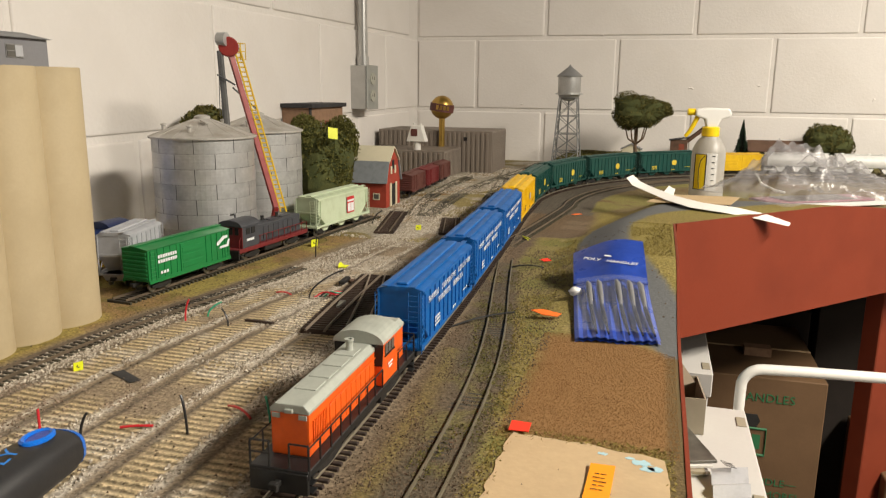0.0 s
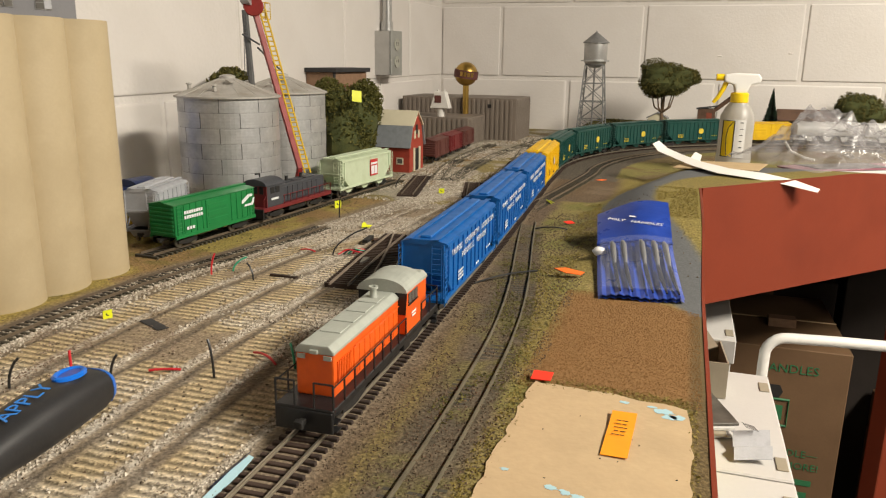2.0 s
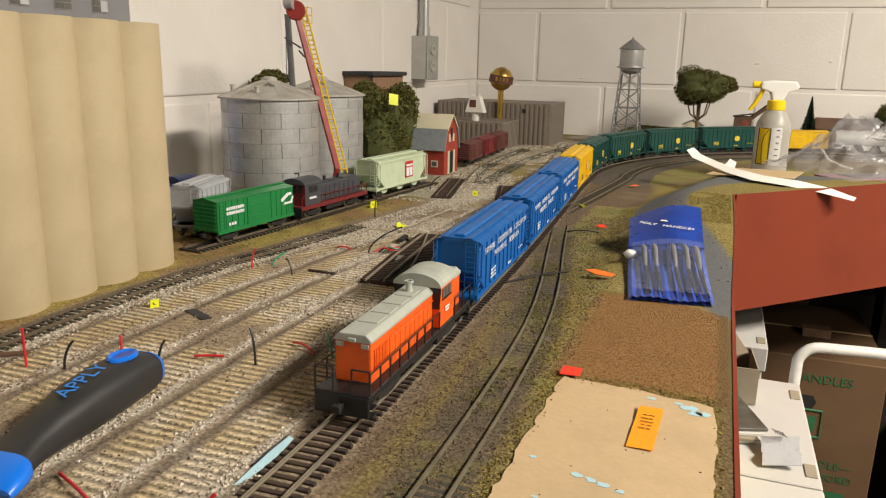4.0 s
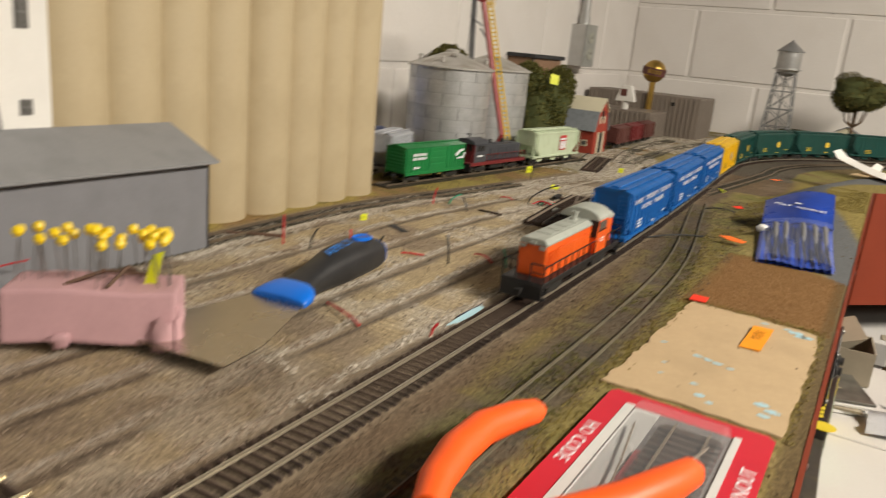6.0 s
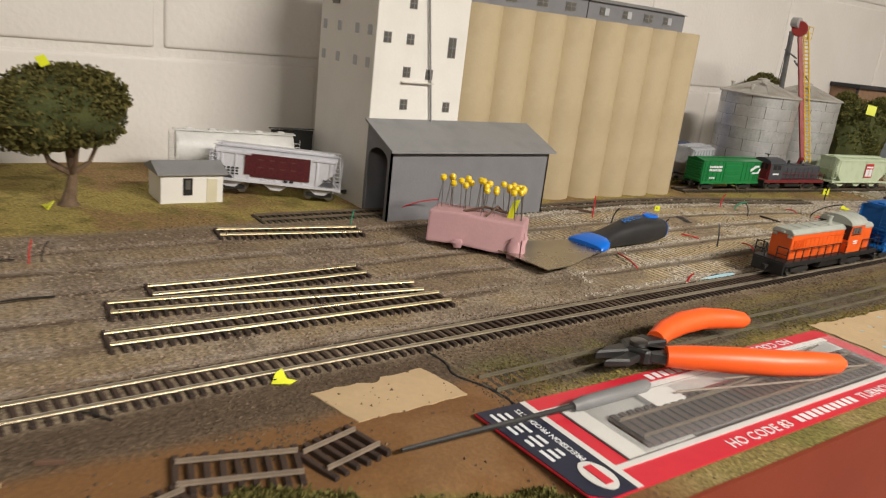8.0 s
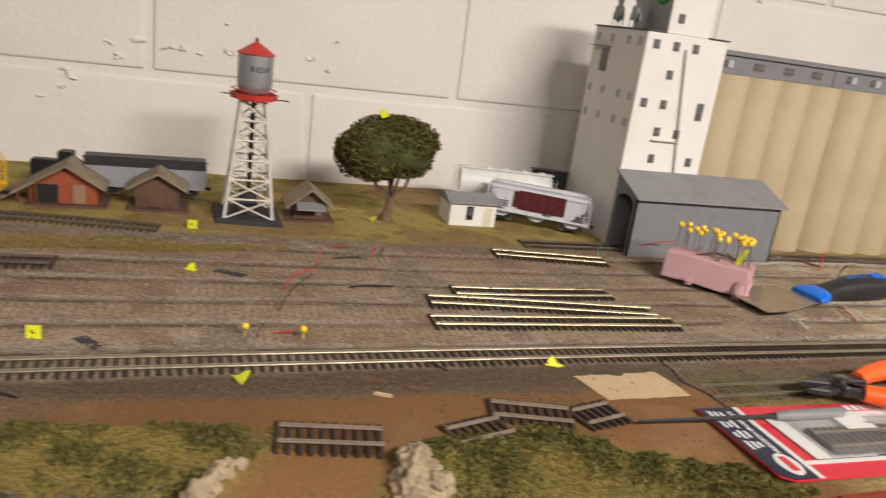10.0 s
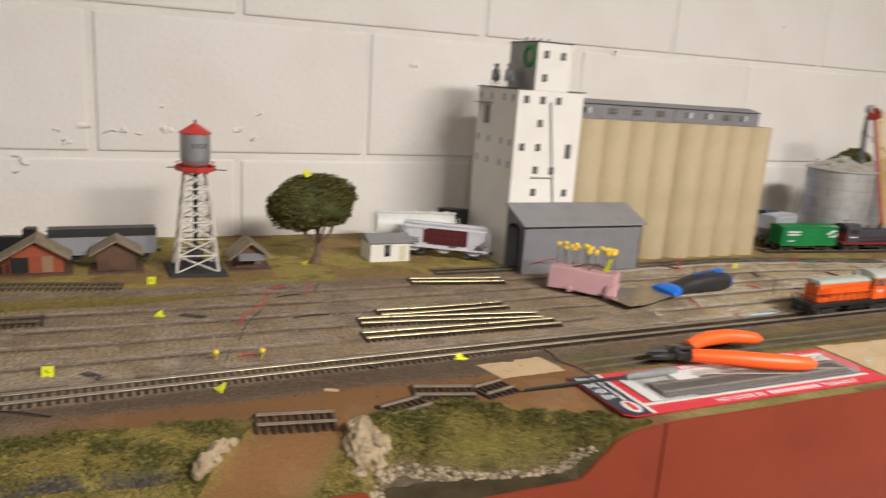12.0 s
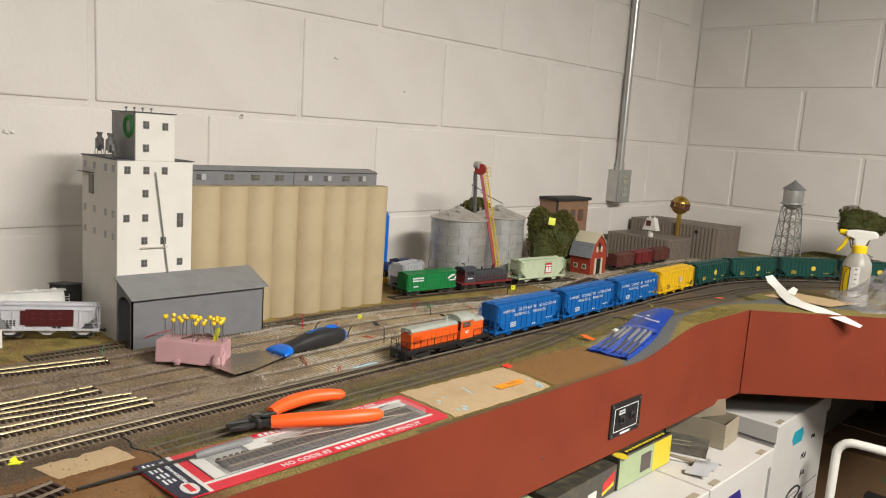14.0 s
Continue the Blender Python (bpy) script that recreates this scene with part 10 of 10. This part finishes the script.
rim = (np.abs(y - 0.612 + 0.12 * np.maximum(0, x - 0.70)) < 0.005 + 0.004 * rough_noise(x, y, 0.02, 60)) | ((np.abs(x - 0.6415) < 0.004 + 0.004 * rough_noise(x, y, 0.02, 61)) & (y < 0.612)) | ((x > 0.736) & (y < 0.60))
scatter_tufts("pad_rim_grass", x[rim], y[rim], 0.0010, TURF, "dry grass along the rim of the plywood pad", 3, 1.0)
n = 26000
x, y = rngn.uniform(0.555, 0.655, n), rngn.uniform(0.12, 1.02, n)
xs = np.interp(y, [0.1, 0.43, 0.56, 0.70, 0.82, 0.955, 1.08], [0.6215, 0.6165, 0.6150, 0.608, 0.592, 0.568, 0.548])
keep = (np.abs(x - xs) < 0.019) & (rough_noise(x, y, 0.035, 63) > 0.50)
scatter_tufts("siding_weeds", x[keep], y[keep], 0.0010, BUSHY, "low dark weeds between the siding's ties", 3, 0.8)
n = 60000
x, y = rngn.uniform(0.60, 0.745, n), rngn.uniform(0.13, 1.22, n)
xs = np.interp(y, [0.1, 0.43, 0.56, 0.70, 0.82, 0.955, 1.08], [0.6215, 0.6165, 0.6150, 0.608, 0.592, 0.568, 0.548])
soil = (x > 0.637) & (y > 0.39) & (y < 0.83)
hide = (x > 0.632) & (y > 0.63 + 0.17) & (y < 1.01) & (x > 0.6385 - (y - 1.0) * -0.12)
keep = (x > xs + 0.016) & ~soil & (rough_noise(x, y, 0.05, 99) > 0.40) & ~((x > 0.655) & (y < 0.42)) & ~hide & ~((np.abs(x - np.interp(y, [0.8, 0.9, 1.05, 1.22], [0.765, 0.715, 0.668, 0.657])) < 0.034) & (y > 0.8))
scatter_tufts("verge_grass", x[keep], y[keep], 0.0009, TURF, "short dry grass along the verge", 3, 0.9)
n = 30000
x, y = rngn.uniform(0.10, 0.29, n), rngn.uniform(-0.62, 1.75, n)
xl = np.interp(y, left_line[:, 1], left_line[:, 0])
keep = (x < xl - 0.022) & (rough_noise(x, y, 0.06, 105) > 0.46)
scatter_tufts("back_grass", x[keep], y[keep], 0.0009, TURF, "short dry grass along the back of the layout", 3, 0.8)
n = 26000
x, y = rngn.uniform(0.43, 2.0, n), rngn.uniform(1.95, 2.395, n)
r = np.where(x > ARC[0], y - ARC[1], np.hypot(x - ARC[0], y - ARC[1]))
keep = (r > 0.765)
scatter_tufts("far_grass", x[keep], y[keep], 0.0024, BUSHY, "olive turf on the far bank", 3, 0.9)
n = 12000
x = rngn.uniform(0.44, 0.53, n)
y = rngn.uniform(0.74, 1.32, n)
xm = np.interp(y, main_line[:112, 1], main_line[:112, 0])
keep = np.abs(x - xm + 0.040) < 0.014 * (0.4 + rough_noise(x, y, 0.05, 111))
scatter_tufts("yard_weeds", x[keep], y[keep], 0.0018, TURF, "yellow weeds between the main line and the yard", 4, 1.0)
n = 26000
x, y = rngn.uniform(0.290, 0.350, n), rngn.uniform(-0.62, -0.17, n)
keep = np.abs(x - 0.322 - 0.004 * np.sin(y * 40)) < np.interp(y, [-0.6, -0.3, -0.18], [0.022, 0.019, 0.005]) * (0.6 + 0.7 * rough_noise(x, y, 0.04, 64))
scatter_tufts("strip_weeds", x[keep], y[keep], 0.0011, TURF, "yellow weeds where a track was lifted", 4, 1.0)

# rocks round the pond and the bank
rng = random.Random(31)


def crag(points, m, label, seed):
    """A craggy plaster outcrop: overlapping angular lumps."""
    s = Shape()
    for k, (px, py, pz, rx, ry, rz) in enumerate(points):
        s.blob((px, py, pz), (rx, ry, rz), seed + k, 0.10, 12)
    ob = solid("rock", s, ROCK, m, label, "rock", "rocks by the pond")
    fuse = ob.modifiers.new("fuse", "REMESH")
    fuse.mode, fuse.voxel_size = "VOXEL", 0.0011
    tex = bpy.data.textures.new("crags", "VORONOI")
    tex.noise_scale = 0.0058
    push = ob.modifiers.new("crags", "DISPLACE")
    push.texture, push.strength, push.mid_level = tex, 0.0085, 0.5
    return ob


crag([(0, 0.004, -0.001, 0.012, 0.011, 0.011), (0.010, 0.002, -0.007, 0.013, 0.011, 0.012), (0.020, 0.003, -0.015, 0.013, 0.010, 0.012), (0.031, 0.002, -0.023, 0.012, 0.008, 0.011), (0.006, 0.014, -0.006, 0.010, 0.009, 0.008), (0.018, 0.013, -0.016, 0.010, 0.009, 0.009), (0.003, 0.020, -0.010, 0.008, 0.007, 0.006)], pose(0.692, -0.140, 0.0, 0, 0, -16), "steep pale plaster outcrop between path and pond", 40)
crag([(0, 0, 0, 0.010, 0.005, 0.006), (0.010, 0.001, 0, 0.010, 0.005, 0.0055), (0.020, 0.0, -0.001, 0.010, 0.005, 0.005), (-0.010, 0.001, 0, 0.008, 0.004, 0.004)], pose(0.692, -0.240, -0.001, 0, 0, -40), "low pale plaster rock along the path", 60)
crag([(0, 0, 0, 0.006, 0.009, 0.003), (0.002, 0.010, 0, 0.005, 0.006, 0.0025)], pose(0.738, -0.398, -0.0145), "low buff plaster patch on the bank", 66)


def pebble(x, y, r, seed, lift=0.2):
    s = Shape().blob((0, 0, r * lift), (r, r * rng.uniform(0.6, 1.0), r * rng.uniform(0.6, 1.0)), seed, 0.34, 4)
    return solid("rock", s, SHORE_TONES[seed % 3], pose(x, y, max(bank(x, y), -0.041), rng.uniform(-30, 30), rng.uniform(-30, 30), rng.uniform(0, 180)), "small pale rock on the pond's shore", "rock", "rocks by the pond")


SHORE_TONES = [mat("tan_rock", (0.26, 0.20, 0.13), 0.9, var=0.3, fine=260, coarse=60, bump=0.5), mat("pale_rock", (0.35, 0.28, 0.185), 0.9, var=0.3, fine=260, coarse=60, bump=0.5, tint=(0.33, 0.28, 0.21)), mat("brown_rock", (0.14, 0.11, 0.072), 0.9, var=0.3, fine=260, coarse=60, bump=0.5)]
for k in range(150):
    y = -0.122 + 0.170 * k / 149 + rng.uniform(-0.003, 0.003)
    x = float(shore_x(y)) + 0.0042 + rng.uniform(-0.003, 0.003)
    pebble(min(x, 0.742), y, rng.uniform(0.0014, 0.0034), 700 + k)
for k in range(44):
    f = k / 43
    pebble(0.700 + 0.043 * f + rng.uniform(-0.003, 0.003), -0.128 - 0.012 * f + rng.uniform(-0.004, 0.007), rng.uniform(0.0014, 0.0034), 1300 + k)
n = 700
y = rngn.uniform(-0.13, 0.05, n)
x = shore_x(y) + rngn.uniform(0.001, 0.008, n)
scatter_stones("shore_gravel", x, y, 0.0016, SHORE, "fine pale rubble along the pond's shore")
n = 1100
y = rngn.uniform(-0.60, -0.264, n)
x = gully_x(y) + rngn.normal(0, 0.0036, n)
scatter_stones("gully_stones", x, y, 0.0014, GULLY, "dark wet stones along the bank's gully")
# crack in the plaster ground beside the main line
crack = soften([(0.572, 0.0985), (0.590, 0.102), (0.604, 0.095), (0.622, 0.106), (0.640, 0.110), (0.652, 0.1055)], 2)
solid("ground_crack", Shape().tube([(float(a), float(b), bank(a, b) + 0.0001) for a, b in crack], [0.0006 + 0.0005 * (k % 2) for k in range(len(crack))], 6), DARK, pose(0, 0, 0), "thin dark crack in the plaster ground", "crack")
